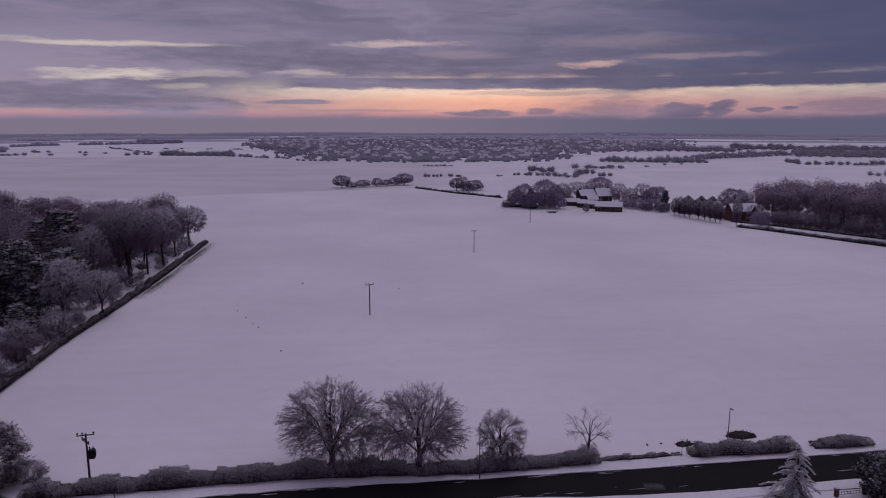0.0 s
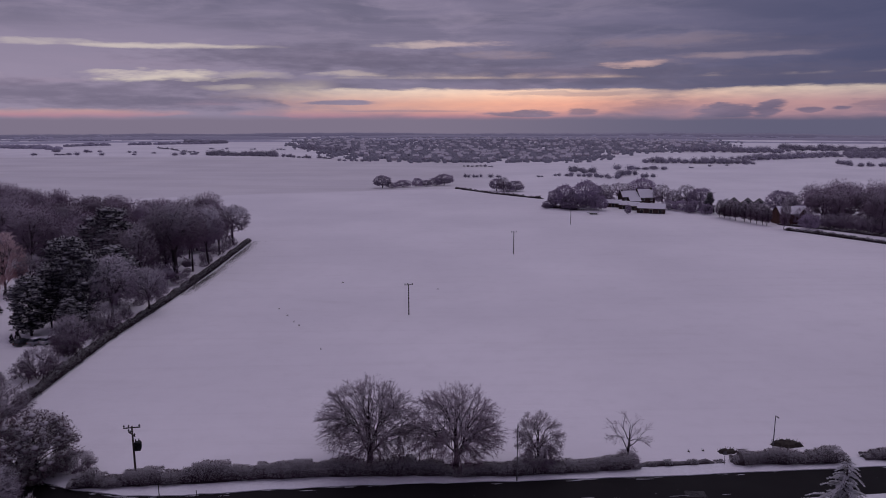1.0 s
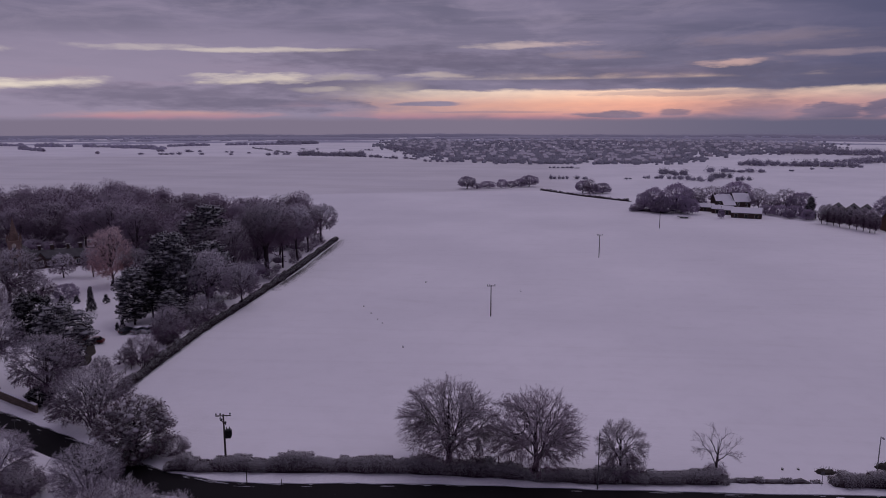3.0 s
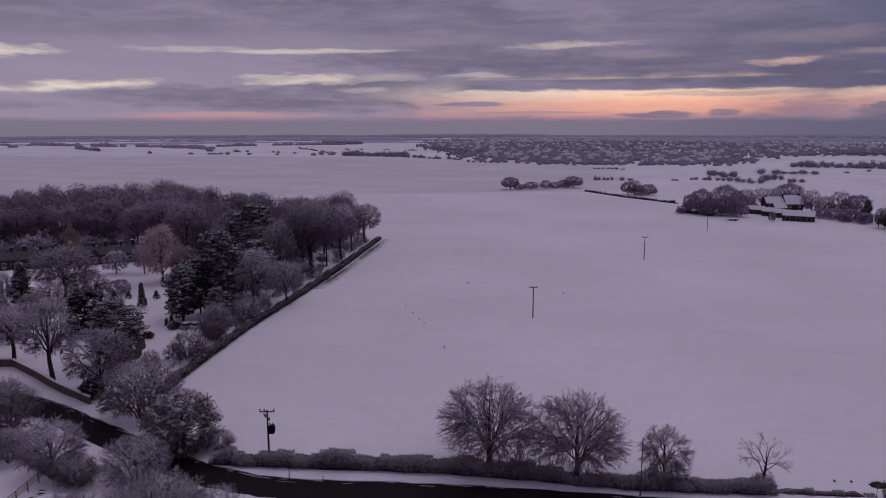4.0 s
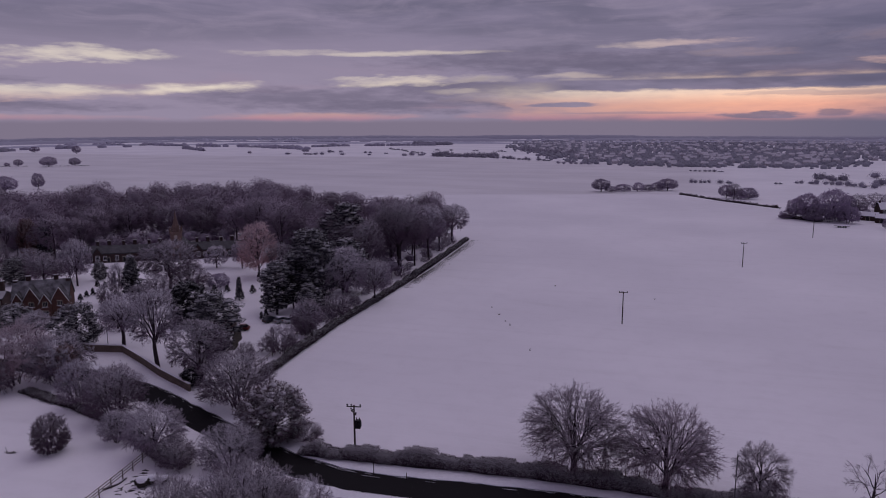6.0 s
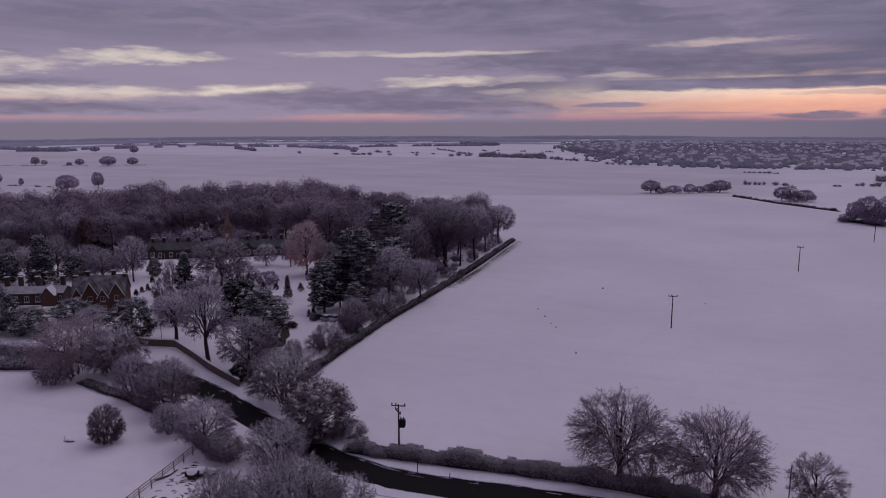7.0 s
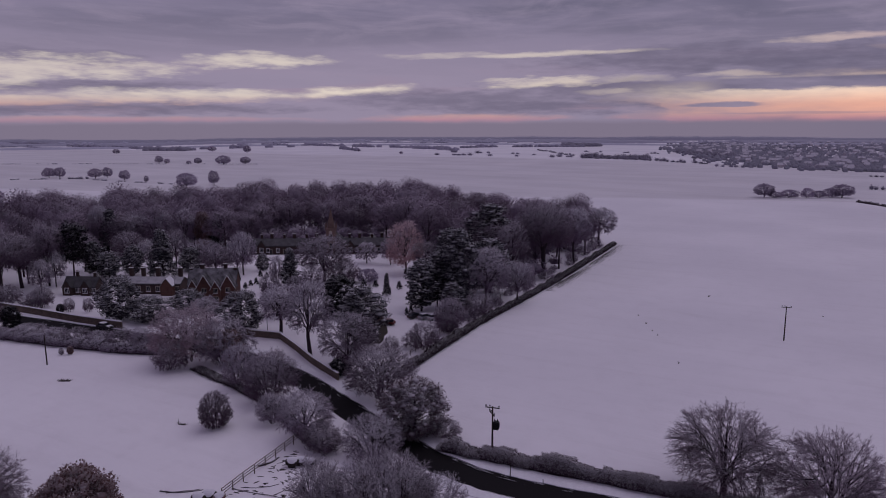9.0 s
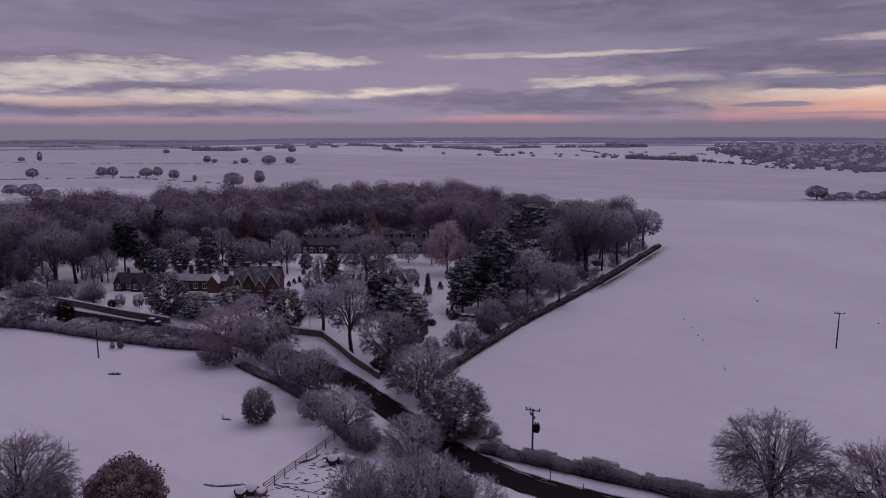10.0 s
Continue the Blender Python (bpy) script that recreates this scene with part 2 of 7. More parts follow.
def snow_field():
    """Thin settled snow over winter crop, with drifts, faint tramlines and stubble showing through."""
    m, n, p = material("snow", 0.75)
    g = n.add("ShaderNodeNewGeometry").outputs["Position"]
    sep = n.add("ShaderNodeSeparateXYZ")
    m.node_tree.links.new(g, sep.inputs[0])
    x, y, z = sep.outputs
    large = n.noise(g, 0.012, 4.0, 0.5)
    mid = n.noise(n.vec(n.math("MULTIPLY", x, 0.05), n.math("MULTIPLY", y, 0.16)), 1.0, 5.0, 0.6, 0.4)
    fine = n.noise(g, 2.2, 4.0, 0.6)
    col = n.mix(n.smooth(large, 0.3, 0.7), (0.80, 0.775, 0.81), (0.93, 0.90, 0.93))
    thin = n.math("MULTIPLY", n.smooth(mid, 0.54, 0.8), 0.15)
    col = n.mix(thin, col, (0.50, 0.47, 0.45))
    speck = n.math("MULTIPLY", n.smooth(n.noise(g, 0.9, 6.0, 0.75), 0.68, 0.78), 0.35)
    col = n.mix(speck, col, (0.36, 0.33, 0.29))
    streak = n.noise(n.vec(n.math("ADD", n.math("MULTIPLY", x, 0.012), n.math("MULTIPLY", y, 0.002)), n.math("SUBTRACT", n.math("MULTIPLY", y, 0.30), n.math("MULTIPLY", x, 0.03))), 1.0, 4.0, 0.6)
    col = n.mix(n.math("MULTIPLY", n.smooth(streak, 0.5, 0.72), 0.09), col, (0.55, 0.52, 0.53))
    mottle = n.noise(g, 0.22, 6.0, 0.7)
    col = n.mix(n.math("MULTIPLY", n.smooth(mottle, 0.45, 0.7), 0.1), col, (0.55, 0.52, 0.54))
    # a second field beyond the boundary, with more stubble through the snow
    line = n.math("ADD", n.math("SUBTRACT", y, n.math("MULTIPLY", x, 0.4)), n.math("MULTIPLY", n.math("SUBTRACT", large, 0.5), 50.0))
    far = n.math("MULTIPLY", n.math("MULTIPLY", n.smooth(line, 540.0, 552.0), n.smooth(y, 1010.0, 960.0)), n.smooth(x, 40.0, -30.0))
    rows = n.noise(n.vec(n.math("MULTIPLY", x, 0.004), n.math("MULTIPLY", y, 0.03)), 1.0, 5.0, 0.65)
    col = n.mix(n.math("MULTIPLY", far, n.math("ADD", 0.26, n.math("MULTIPLY", n.smooth(rows, 0.4, 0.7), 0.16))), col, (0.40, 0.37, 0.36))
    n.put(p, "Base Color", col)
    p.inputs["Sheen Weight"].default_value = 0.25
    p.inputs["Sheen Roughness"].default_value = 0.6
    h = n.math("ADD", n.math("MULTIPLY", mid, 2.0), n.math("MULTIPLY", fine, 0.25))
    bump(n, p, h, 0.35, 0.25)
    return m


def asphalt_wet():
    m, n, p = material("wet_asphalt", 0.6)
    p.inputs["Specular IOR Level"].default_value = 0.12
    g = n.add("ShaderNodeNewGeometry").outputs["Position"]
    a, b = n.noise(g, 0.35, 5.0, 0.6), n.noise(g, 9.0, 3.0)
    col = n.mix(a, (0.006, 0.005, 0.006), (0.018, 0.016, 0.018))
    slush = n.math("MULTIPLY", n.smooth(n.noise(g, 0.8, 6.0, 0.7), 0.66, 0.74), 0.6)
    n.put(p, "Base Color", n.mix(slush, col, (0.45, 0.44, 0.47)))
    n.put(p, "Roughness", n.math("ADD", 0.55, n.math("MULTIPLY", a, 0.4)))
    bump(n, p, b, 0.4, 0.01)
    return m


def coursed(name, colour, mortar, w, h):
    """Brick or stone courses for walls that stay far off."""
    m, n, p = material(name, 0.85)
    co = n.add("ShaderNodeTexCoord").outputs["Object"]
    sep = n.add("ShaderNodeSeparateXYZ")
    m.node_tree.links.new(co, sep.inputs[0])
    b = n.add("ShaderNodeTexBrick")
    n.put(b, "Vector", n.vec(n.math("ADD", sep.outputs[0], sep.outputs[1]), sep.outputs[2]))
    n.put(b, "Scale", 1.0)
    n.put(b, "Brick Width", w)
    n.put(b, "Row Height", h)
    n.put(b, "Mortar Size", 0.012)
    n.put(b, "Color1", (*[c * 0.75 for c in colour], 1))
    n.put(b, "Color2", (*[c * 1.25 for c in colour], 1))
    n.put(b, "Mortar", (*mortar, 1))
    stain = n.noise(co, 0.6, 5.0, 0.6)
    n.put(p, "Base Color", n.mix(n.math("MULTIPLY", n.smooth(stain, 0.4, 0.75), 0.55), b.outputs[0], [c * 0.45 for c in colour]))
    bump(n, p, b.outputs[1], 0.5, -0.01)
    return m


M_SNOW = snow_field()
M_SNOWCAP = plain("snow_cap", (0.80, 0.79, 0.83), 0.7, vary=0.06, scale=2.0, relief=0.05)
M_ROAD = asphalt_wet()
M_BARK = frosted("bark", (0.058, 0.039, 0.047), 0.45, 0.3, 1.0)
M_TWIG = frosted("frosted_twigs", (0.225, 0.149, 0.216), 0.56, -0.4, 0.9, crown=0.6, thin=0.4, even=0.2)
M_TWIG_ROAD = frosted("roadside_twigs", (0.215, 0.124, 0.186), 0.42, -0.9, 0.9, crown=0.6, thin=0.5, even=0.75)
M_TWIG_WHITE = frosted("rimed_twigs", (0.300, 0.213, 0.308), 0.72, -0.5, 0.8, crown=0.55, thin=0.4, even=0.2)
M_TWIG_DARK = frosted("dark_twigs", (0.300, 0.211, 0.308), 0.44, -0.5, 1.0, crown=0.5, thin=0.3, even=0.55)
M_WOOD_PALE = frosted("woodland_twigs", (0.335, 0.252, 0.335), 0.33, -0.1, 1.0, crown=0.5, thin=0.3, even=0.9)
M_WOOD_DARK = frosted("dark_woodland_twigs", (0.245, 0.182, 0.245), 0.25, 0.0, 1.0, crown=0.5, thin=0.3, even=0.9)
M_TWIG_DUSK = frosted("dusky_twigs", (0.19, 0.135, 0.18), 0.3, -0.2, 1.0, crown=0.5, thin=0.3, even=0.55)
# base colour paled and blued to carry the distance haze
M_TWIG_FAR = frosted("mid_hazed_twigs", (0.420, 0.336, 0.475), 0.12, -0.4, 1.0, crown=0.6, thin=0.5, even=0.75)
M_TWIG_PINK = frosted("copper_leaves", (0.80, 0.52, 0.54), 0.40, -0.6, 0.9, crown=0.7, thin=0.5)
M_TWIG_ROSE = frosted("rose_grey_twigs", (0.520, 0.335, 0.405), 0.50, -0.8, 0.9, crown=0.6, thin=0.5, even=0.5)
M_LEAF_BROWN = frosted("brown_leaves", (0.36, 0.215, 0.215), 0.30, -0.1, 0.9, crown=0.4, thin=0.5, fleck=0.1)
M_EVERGREEN = frosted("evergreen", (0.066, 0.060, 0.074), 0.58, 0.0, 0.95, crown=0.12, thin=0.2, grain=0.7, even=0.3)
M_EVERGREEN_SNOW = frosted("snow_dusted_evergreen", (0.075, 0.066, 0.082), 0.62, -0.1, 1.0, crown=0.12, thin=0.3, grain=0.8, even=0.4)
M_LEAF_IVY = frosted("ivy_leaves", (0.30, 0.21, 0.25), 0.74, -0.4, 0.9, crown=0.2, thin=0.3, grain=0.8, fleck=0.2)
M_FIR = frosted("snowy_fir_needles", (0.05, 0.048, 0.055), 0.86, -0.4, 0.8, crown=0.1, thin=0.3, grain=0.9)
M_YEW = frosted("dark_evergreen", (0.030, 0.028, 0.033), 0.30, 0.35, 1.0, crown=0.15, thin=0.2, even=0.3)
M_HEDGE = frosted("hedge_twigs", (0.105, 0.062, 0.086), 0.58, 0.1, 1.0, crown=0.1, thin=0.4, fleck=0.4)
M_HEDGE_FIELD = frosted("field_hedge_twigs", (0.080, 0.052, 0.064), 0.34, 0.3, 1.0, crown=0.1, thin=0.35, fleck=0.22)
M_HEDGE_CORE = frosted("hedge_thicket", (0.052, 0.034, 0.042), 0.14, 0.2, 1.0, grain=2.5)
M_UNDER = plain("hedge_core", (0.03, 0.025, 0.022), 0.95, vary=0.4, scale=3.0)
M_POLE = plain("creosoted_wood", (0.045, 0.034, 0.028), 0.8, vary=0.35, scale=3.0)
M_WOOD = plain("weathered_wood", (0.14, 0.11, 0.09), 0.85, vary=0.35, scale=3.0)
M_METAL = plain("galvanised_steel", (0.14, 0.135, 0.145), 0.5, 0.6, vary=0.15)
M_DARK = plain("black_iron", (0.02, 0.02, 0.022), 0.5, 0.3)
M_BRICK = coursed("red_brick", (0.115, 0.048, 0.038), (0.09, 0.06, 0.05), 0.225, 0.075)
M_BRICK_DARK = coursed("dark_brick", (0.06, 0.034, 0.030), (0.05, 0.04, 0.036), 0.225, 0.075)
M_STONE = coursed("sandstone", (0.14, 0.105, 0.085), (0.12, 0.095, 0.08), 0.45, 0.2)
M_SLATE = plain("slate", (0.045, 0.043, 0.05), 0.6, vary=0.3, scale=1.0)
M_TRIM = plain("stone_trim", (0.42, 0.37, 0.31), 0.8)
M_WHITE = plain("white_paint", (0.72, 0.70, 0.70), 0.6, vary=0.08)
M_TREAD = plain("bare_soil", (0.05, 0.042, 0.036), 0.95, vary=0.4)


def glass_mat():
    m, n, p = material("window_glass", 0.08)
    n.put(p, "Base Color", (0.02, 0.022, 0.028, 1))
    p.inputs["Specular IOR Level"].default_value = 0.5
    return m


M_GLASS = glass_mat()


# ---------- mesh helpers ----------
def knot_shape(cuts):
    """Corners and faces of a round shape."""
    bm = bmesh.new()
    bmesh.ops.create_icosphere(bm, subdivisions=cuts, radius=1.0)
    out = [tuple(v.co) for v in bm.verts], [tuple(v.index for v in f.verts) for f in bm.faces]
    bm.free()
    return out


SPECK, KNOT = knot_shape(1), knot_shape(2)


class Geo:
    """A mesh in the making: lists of corners and faces."""

    def __init__(self):
        self.v, self.f, self.facing = [], [], {}

    def tube(self, pts, radii, sides):
        """A tapered tube along pts, closed at its end."""
        base, k = len(self.v), len(pts)
        for i, p in enumerate(pts):
            d = (pts[min(i + 1, k - 1)] - pts[max(i - 1, 0)])
            a = d.orthogonal().normalized()
            b = d.cross(a).normalized()
            for s in range(sides):
                w = 6.28318 * s / sides
                self.v.append(p + (a * math.cos(w) + b * math.sin(w)) * radii[i])
        for i in range(k - 1):
            for s in range(sides):
                q, r = base + i * sides, (s + 1) % sides
                self.f.append((q + s, q + r, q + sides + r, q + sides + s))
        self.f.append(tuple(base + (k - 1) * sides + s for s in range(sides)))

    def sliver(self, p, d, w, out=None):
        """A thin three-sided spike from p along d, w wide: one twig tip or sprig. out: the way its part of the crown faces."""
        a = d.orthogonal().normalized() * w
        b = d.cross(a).normalized() * w
        q = len(self.v)
        self.v += [p + a, p - a * 0.5 + b * 0.87, p - a * 0.5 - b * 0.87, p + d]
        self.f += [(q, q + 1, q + 3), (q + 1, q + 2, q + 3), (q + 2, q, q + 3)]
        if out is not None:
            for i in range(q, q + 4):
                self.facing[i] = out

    def twig(self, p, d, w, out):
        """One fine twig from p along d, w wide at its foot. out: the way its part of the crown faces."""
        s = d.cross(out).normalized() * w
        q = len(self.v)
        self.v += [p + s, p - s, p + d]
        self.f.append((q, q + 1, q + 2) if (s.cross(d)).dot(out) < 0 else (q + 1, q, q + 2))
        for i in range(q, q + 3):
            self.facing[i] = out

    def leaf(self, p, d, side, w, out=None):
        """A small folded spray of twigs or needles: four corners, creased along its middle. out: the way its part of the crown faces."""
        s = side * w
        lift = d.cross(side) * (w * 0.35)
        q = len(self.v)
        self.v += [p, p + d * 0.5 + s + lift, p + d, p + d * 0.5 - s + lift]
        if out is not None and d.cross(side).dot(out) > 0:
            self.f += [(q, q + 2, q + 1), (q, q + 3, q + 2)]
        else:
            self.f += [(q, q + 1, q + 2), (q, q + 2, q + 3)]
        if out is not None:
            for i in range(q, q + 4):
                self.facing[i] = out

    def knot(self, c, rx, rz, rng, shape=None):
        """An uneven knot of packed twigs round c, for trees too far off to show single twigs."""
        q = len(self.v)
        for x, y, z in (shape or KNOT)[0]:
            k = 1 + rng.uniform(-0.16, 0.16)
            self.facing[len(self.v)] = Vector((x, y, z + 0.15)).normalized()
            self.v.append(Vector((c.x + x * rx * k, c.y + y * rx * k, c.z + z * rz * k)))
        self.f += [(a + q, b + q, d + q) for a, b, d in (shape or KNOT)[1]]

    def mass(self, rng, crown, scale, shape, rough=0.09):
        """The close-packed inner twigs of a lumpy crown, broken up all over."""
        q = len(self.v)
        for c in shape[0]:
            d = Vector(c)
            self.facing[len(self.v)] = (crown.normal(d) + rand_dir(rng) * 0.75).normalized()
            self.v.append(crown.point(d, scale * (1 + rng.uniform(-rough, rough))))
        self.f += [(a + q, b + q, d + q) for a, b, d in shape[1]]

    def box(self, x0, y0, z0, x1, y1, z1):
        q = len(self.v)
        self.v += [Vector(c) for c in ((x0, y0, z0), (x1, y0, z0), (x1, y1, z0), (x0, y1, z0), (x0, y0, z1), (x1, y0, z1), (x1, y1, z1), (x0, y1, z1))]
        self.f += [tuple(q + i for i in f) for f in ((3, 2, 1, 0), (4, 5, 6, 7), (0, 1, 5, 4), (1, 2, 6, 5), (2, 3, 7, 6), (3, 0, 4, 7))]

    def prism(self, ring, lift):
        """A flat ring of corners pushed along lift into a solid."""
        q, k = len(self.v), len(ring)
        up = Vector(lift)
        self.v += [Vector(c) for c in ring] + [Vector(c) + up for c in ring]
        self.f += [tuple(range(q + k - 1, q - 1, -1)), tuple(range(q + k, q + 2 * k))]
        self.f += [(q + i, q + (i + 1) % k, q + k + (i + 1) % k, q + k + i) for i in range(k)]

    def mesh(self, name, mat, smooth=False):
        me = bpy.data.meshes.new(name)
        me.from_pydata([tuple(c) for c in self.v], [], self.f)
        me.materials.append(mat)
        if smooth:
            me.shade_smooth()
        me.update()
        if self.facing:
            way = np.zeros((len(self.v), 3))
            for i, d in self.facing.items():
                way[i] = d
            me.normals_split_custom_set_from_vertices(way.tolist())
        return me


def part(name, geo, mat, parent, label="", smooth=False):
    """Links a mesh as one part under its thing."""
    ob = new(name, geo.mesh(name, mat, smooth))
    ob.parent = parent
    return tagged(ob, label)


def thing(name, label, category, group="", kind="", at=None):
    ob = new(name)
    ob.empty_display_size = 0.5
    if at is not None:
        ob.matrix_world = at
    return tagged(ob, label, category, group, kind)


def solo(name, geo, mat, label, category, kind="", at=None, smooth=False):
    ob = new(name, geo.mesh(name, mat, smooth))
    if at is not None:
        ob.matrix_world = at
    return tagged(ob, label, category, "", kind)


def smoothstep(a, b, v):
    t = min(1.0, max(0.0, (v - a) / (b - a)))
    return t * t * (3 - 2 * t)


def ground_z(x, y):
    """Height of the land: flat close by, gently rolling further out, falling away beyond the last ridge."""
    r = math.hypot(x, y)
    w = smoothstep(380, 1000, r)
    z = w * (1.6 * math.sin(x / 260 + 1.3) * math.cos(y / 310) + 1.0 * math.sin((x + 0.6 * y) / 150))
    z -= 42 * smoothstep(2620, 3300, r)
    return z - 2.2 * smoothstep(500, 640, y + 0.3 * x) * (1 - smoothstep(640, 900, y + 0.3 * x))


def on_ground(x, y, turn=0.0, size=1.0, wide=None, sink=0.05):
    m = Matrix.Translation((x, y, ground_z(x, y) - sink)) @ Matrix.Rotation(radians(turn), 4, "Z")
    return m @ Matrix.Diagonal(((wide or size), (wide or size), size, 1))


# ---------- trees ----------
def rand_dir(rng):
    z = rng.uniform(-1, 1)
    a = rng.uniform(0, 6.28318)
    r = math.sqrt(1 - z * z)
    return Vector((r * math.cos(a), r * math.sin(a), z))


def curve_pts(p, d, end, k):
    """k + 1 points on a bend that leaves p along d and reaches end."""
    c = p + d
    return [p * (1 - t) ** 2 + c * (2 * t * (1 - t)) + end * t * t for t in (i / k for i in range(k + 1))]


class Crown:
    """The lumpy dome that a tree's crown fills: its middle, half width and heights above and below."""

    def __init__(self, rng, mid, rx, up, down, lumps=12, depth=0.34):
        self.mid, self.rx, self.up, self.down, self.depth = mid, rx, up, down, depth
        self.lumps = []
        for i in range(lumps):
            zz = -0.5 + 1.45 * (i + 0.5) / lumps
            a, rr = i * 2.39996 + rng.uniform(-0.4, 0.4), math.sqrt(max(0.0, 1 - zz * zz))
            self.lumps.append((Vector((math.cos(a) * rr, math.sin(a) * rr, zz)), rng.uniform(0.42, 0.62), rng.uniform(0.6, 1.0)))

    def lump(self, d):
        best, who = 0.0, None
        for b, wide, high in self.lumps:
            k = (d - b).length / wide
            if k < 1:
                r = math.sqrt(1 - k * k) * high
                if r > best:
                    best, who = r, b
        return best, who

    def point(self, d, scale=1.0):
        r = (1 - self.depth + self.depth * self.lump(d)[0]) * scale
        return self.mid + Vector((d.x * self.rx * r, d.y * self.rx * r, d.z * (self.up if d.z > 0 else self.down) * r))

    def normal(self, d):
        who = self.lump(d)[1]
        return (d + (d - who) * 1.1).normalized() if who else d


def bare_tree(seed, h, w, limbs=20, subs=7, twigs=6, tips=5, bole=0.2, low=-0.8, tip_len=0.75, tip_w=0.022, stem=0.26, lean=0.0, mid_z=0.54, droop=0.0, fuzz=0, fine=0.34, spray=2.6):
    """Trunk and crown meshes of a leafless broadleaf: limbs bend out to a domed outline and split into branches, twigs and tips."""
    rng = random.Random(seed)
    trunk, crown = Geo(), Geo()
    top = Vector((lean * h * 0.3, 0, bole * h))
    head = Vector((lean * h * 0.8, 0, 0.72 * h))
    trunk.tube([Vector((0, 0, -0.3)), Vector((0, 0, 0.25)), top * 0.6 + Vector((rng.uniform(-.1, .1), rng.uniform(-.1, .1), 0)), top, (top + head) / 2 + rand_dir(rng) * 0.2, head],
               [stem * 1.7, stem * 1.15, stem, stem * 0.88, stem * 0.5, 0.03], 8)
    mid = Vector((lean * h, 0, h * mid_z))
    rz = h - mid.z
    mains = []
    count = max(5, min(11, limbs // 4))
    for i in range(count):
        zz = low * 0.5 + (0.9 - low * 0.5) * (i + 0.5) / count
        a = i * 2.39996 + rng.uniform(-0.3, 0.3)
        rr = math.sqrt(max(0.0, 1 - zz * zz))
        end = mid + Vector((math.cos(a) * rr * w * 0.32, math.sin(a) * rr * w * 0.32, zz * rz * 0.66))
        start = top.lerp(head, max(0.0, rng.uniform(-0.05, 0.35) * (zz + 0.6)))
        pts = curve_pts(start, (end - start) * 0.4 + Vector((0, 0, (end - start).length * (0.2 - droop))), end, 5)
        for j in range(1, 5):
            pts[j] += rand_dir(rng) * w * 0.018
        r = stem * rng.uniform(0.36, 0.5)
        trunk.tube(pts, [r * (1 - 0.72 * j / 5) for j in range(6)], 6)
        mains.append((pts, (end - mid).normalized()))
    lumps = [rng.uniform(0.86, 1.0) for _ in range(limbs)]
    for i in range(limbs):
        zz = low + (0.99 - low) * (i + 0.5) / limbs
        a = i * 2.39996 + rng.uniform(-0.3, 0.3)
        rr = math.sqrt(max(0.0, 1 - zz * zz))
        out = lumps[i]
        depth = rz if zz > 0 else mid.z - h * 0.06
        end = mid + Vector((math.cos(a) * rr * w / 2 * out, math.sin(a) * rr * w / 2 * out, zz * depth * out))
        way = (end - mid).normalized()
        near = max(mains, key=lambda m: m[1].dot(way) + rng.uniform(0, 0.15))[0]
        u = rng.uniform(1.4, 4.7)
        start = near[int(u)].lerp(near[int(u) + 1], u - int(u))
        reach = (end - start).length
        lift = (end - start) * 0.4 + Vector((0, 0, reach * (0.2 - droop)))
        pts = curve_pts(start, lift, end, 6)
        for j in range(1, 6):
            pts[j] += rand_dir(rng) * reach * 0.03
        r0 = stem * rng.uniform(0.17, 0.26)
        trunk.tube(pts, [r0 * (1 - 0.86 * j / 6) for j in range(7)], 4)
        for s in range(subs):
            t = 0.12 + 0.88 * (s + rng.random()) / subs
            u = min(5.99, t * 6)
            j = int(u)
            p = pts[j].lerp(pts[j + 1], u - j)
            d = (pts[j + 1] - pts[j]).normalized()
            side = (d * 0.7 + rand_dir(rng) * 0.95 + (p - mid).normalized() * 0.3).normalized()
            ln = w * rng.uniform(0.12, 0.22) * (1.2 - 0.45 * t)
            e = p + side * ln
            q = (e - mid)
            k = math.sqrt((q.x * 2 / w) ** 2 + (q.y * 2 / w) ** 2 + (q.z / (rz if q.z > 0 else mid.z)) ** 2)
            lim = 1.0 + 0.06 * noise.noise(Vector((math.cos(a) * 2, math.sin(a) * 2, zz * 3 + seed)))
            if k > lim:
                e = mid + q * (lim / k)
            bp = curve_pts(p, (e - p) * 0.5 + Vector((0, 0, ln * 0.12)), e, 3)
            if fuzz > 12:
                crown.sliver(p, e - p, r0 * 0.4)
            else:
                crown.tube(bp, [r0 * fine, r0 * fine * 0.75, r0 * fine * 0.5, 0.006], 3)
            if fuzz:
                for _ in range(int(fuzz)):
                    o = (rand_dir(rng) + (e - mid).normalized() * 0.6).normalized()
                    c = bp[rng.randint(1, 3)] + o * ln * rng.uniform(0.1, 0.4)
                    crown.leaf(c, (o + rand_dir(rng) * 0.8).normalized() * tip_len, o.cross(rand_dir(rng)).normalized(), tip_w * spray, ((e - mid).normalized() * 0.8 + o * 0.6).normalized())
            for g in range(twigs):
                tt = 0.15 + 0.85 * (g + rng.random()) / twigs
                j2 = min(2, int(tt * 3))
                tp = bp[j2].lerp(bp[j2 + 1], tt * 3 - j2)
                td = ((e - p).normalized() * 0.5 + (tp - mid).normalized() * 0.6 + rand_dir(rng) * 0.75 + Vector((0, 0, 0.12))).normalized()
                tl = tip_len * rng.uniform(0.8, 1.6)
                face = ((tp - mid).normalized() + rand_dir(rng) * 0.45).normalized()
                crown.sliver(tp, td * tl, tip_w * 1.3, face)
                for n in range(tips):
                    f = rng.uniform(0.15, 1.0)
                    crown.sliver(tp + td * tl * f, (td * 0.8 + rand_dir(rng) * 0.65) * tip_len * rng.uniform(0.5, 1.0), tip_w, face)
    return trunk, crown


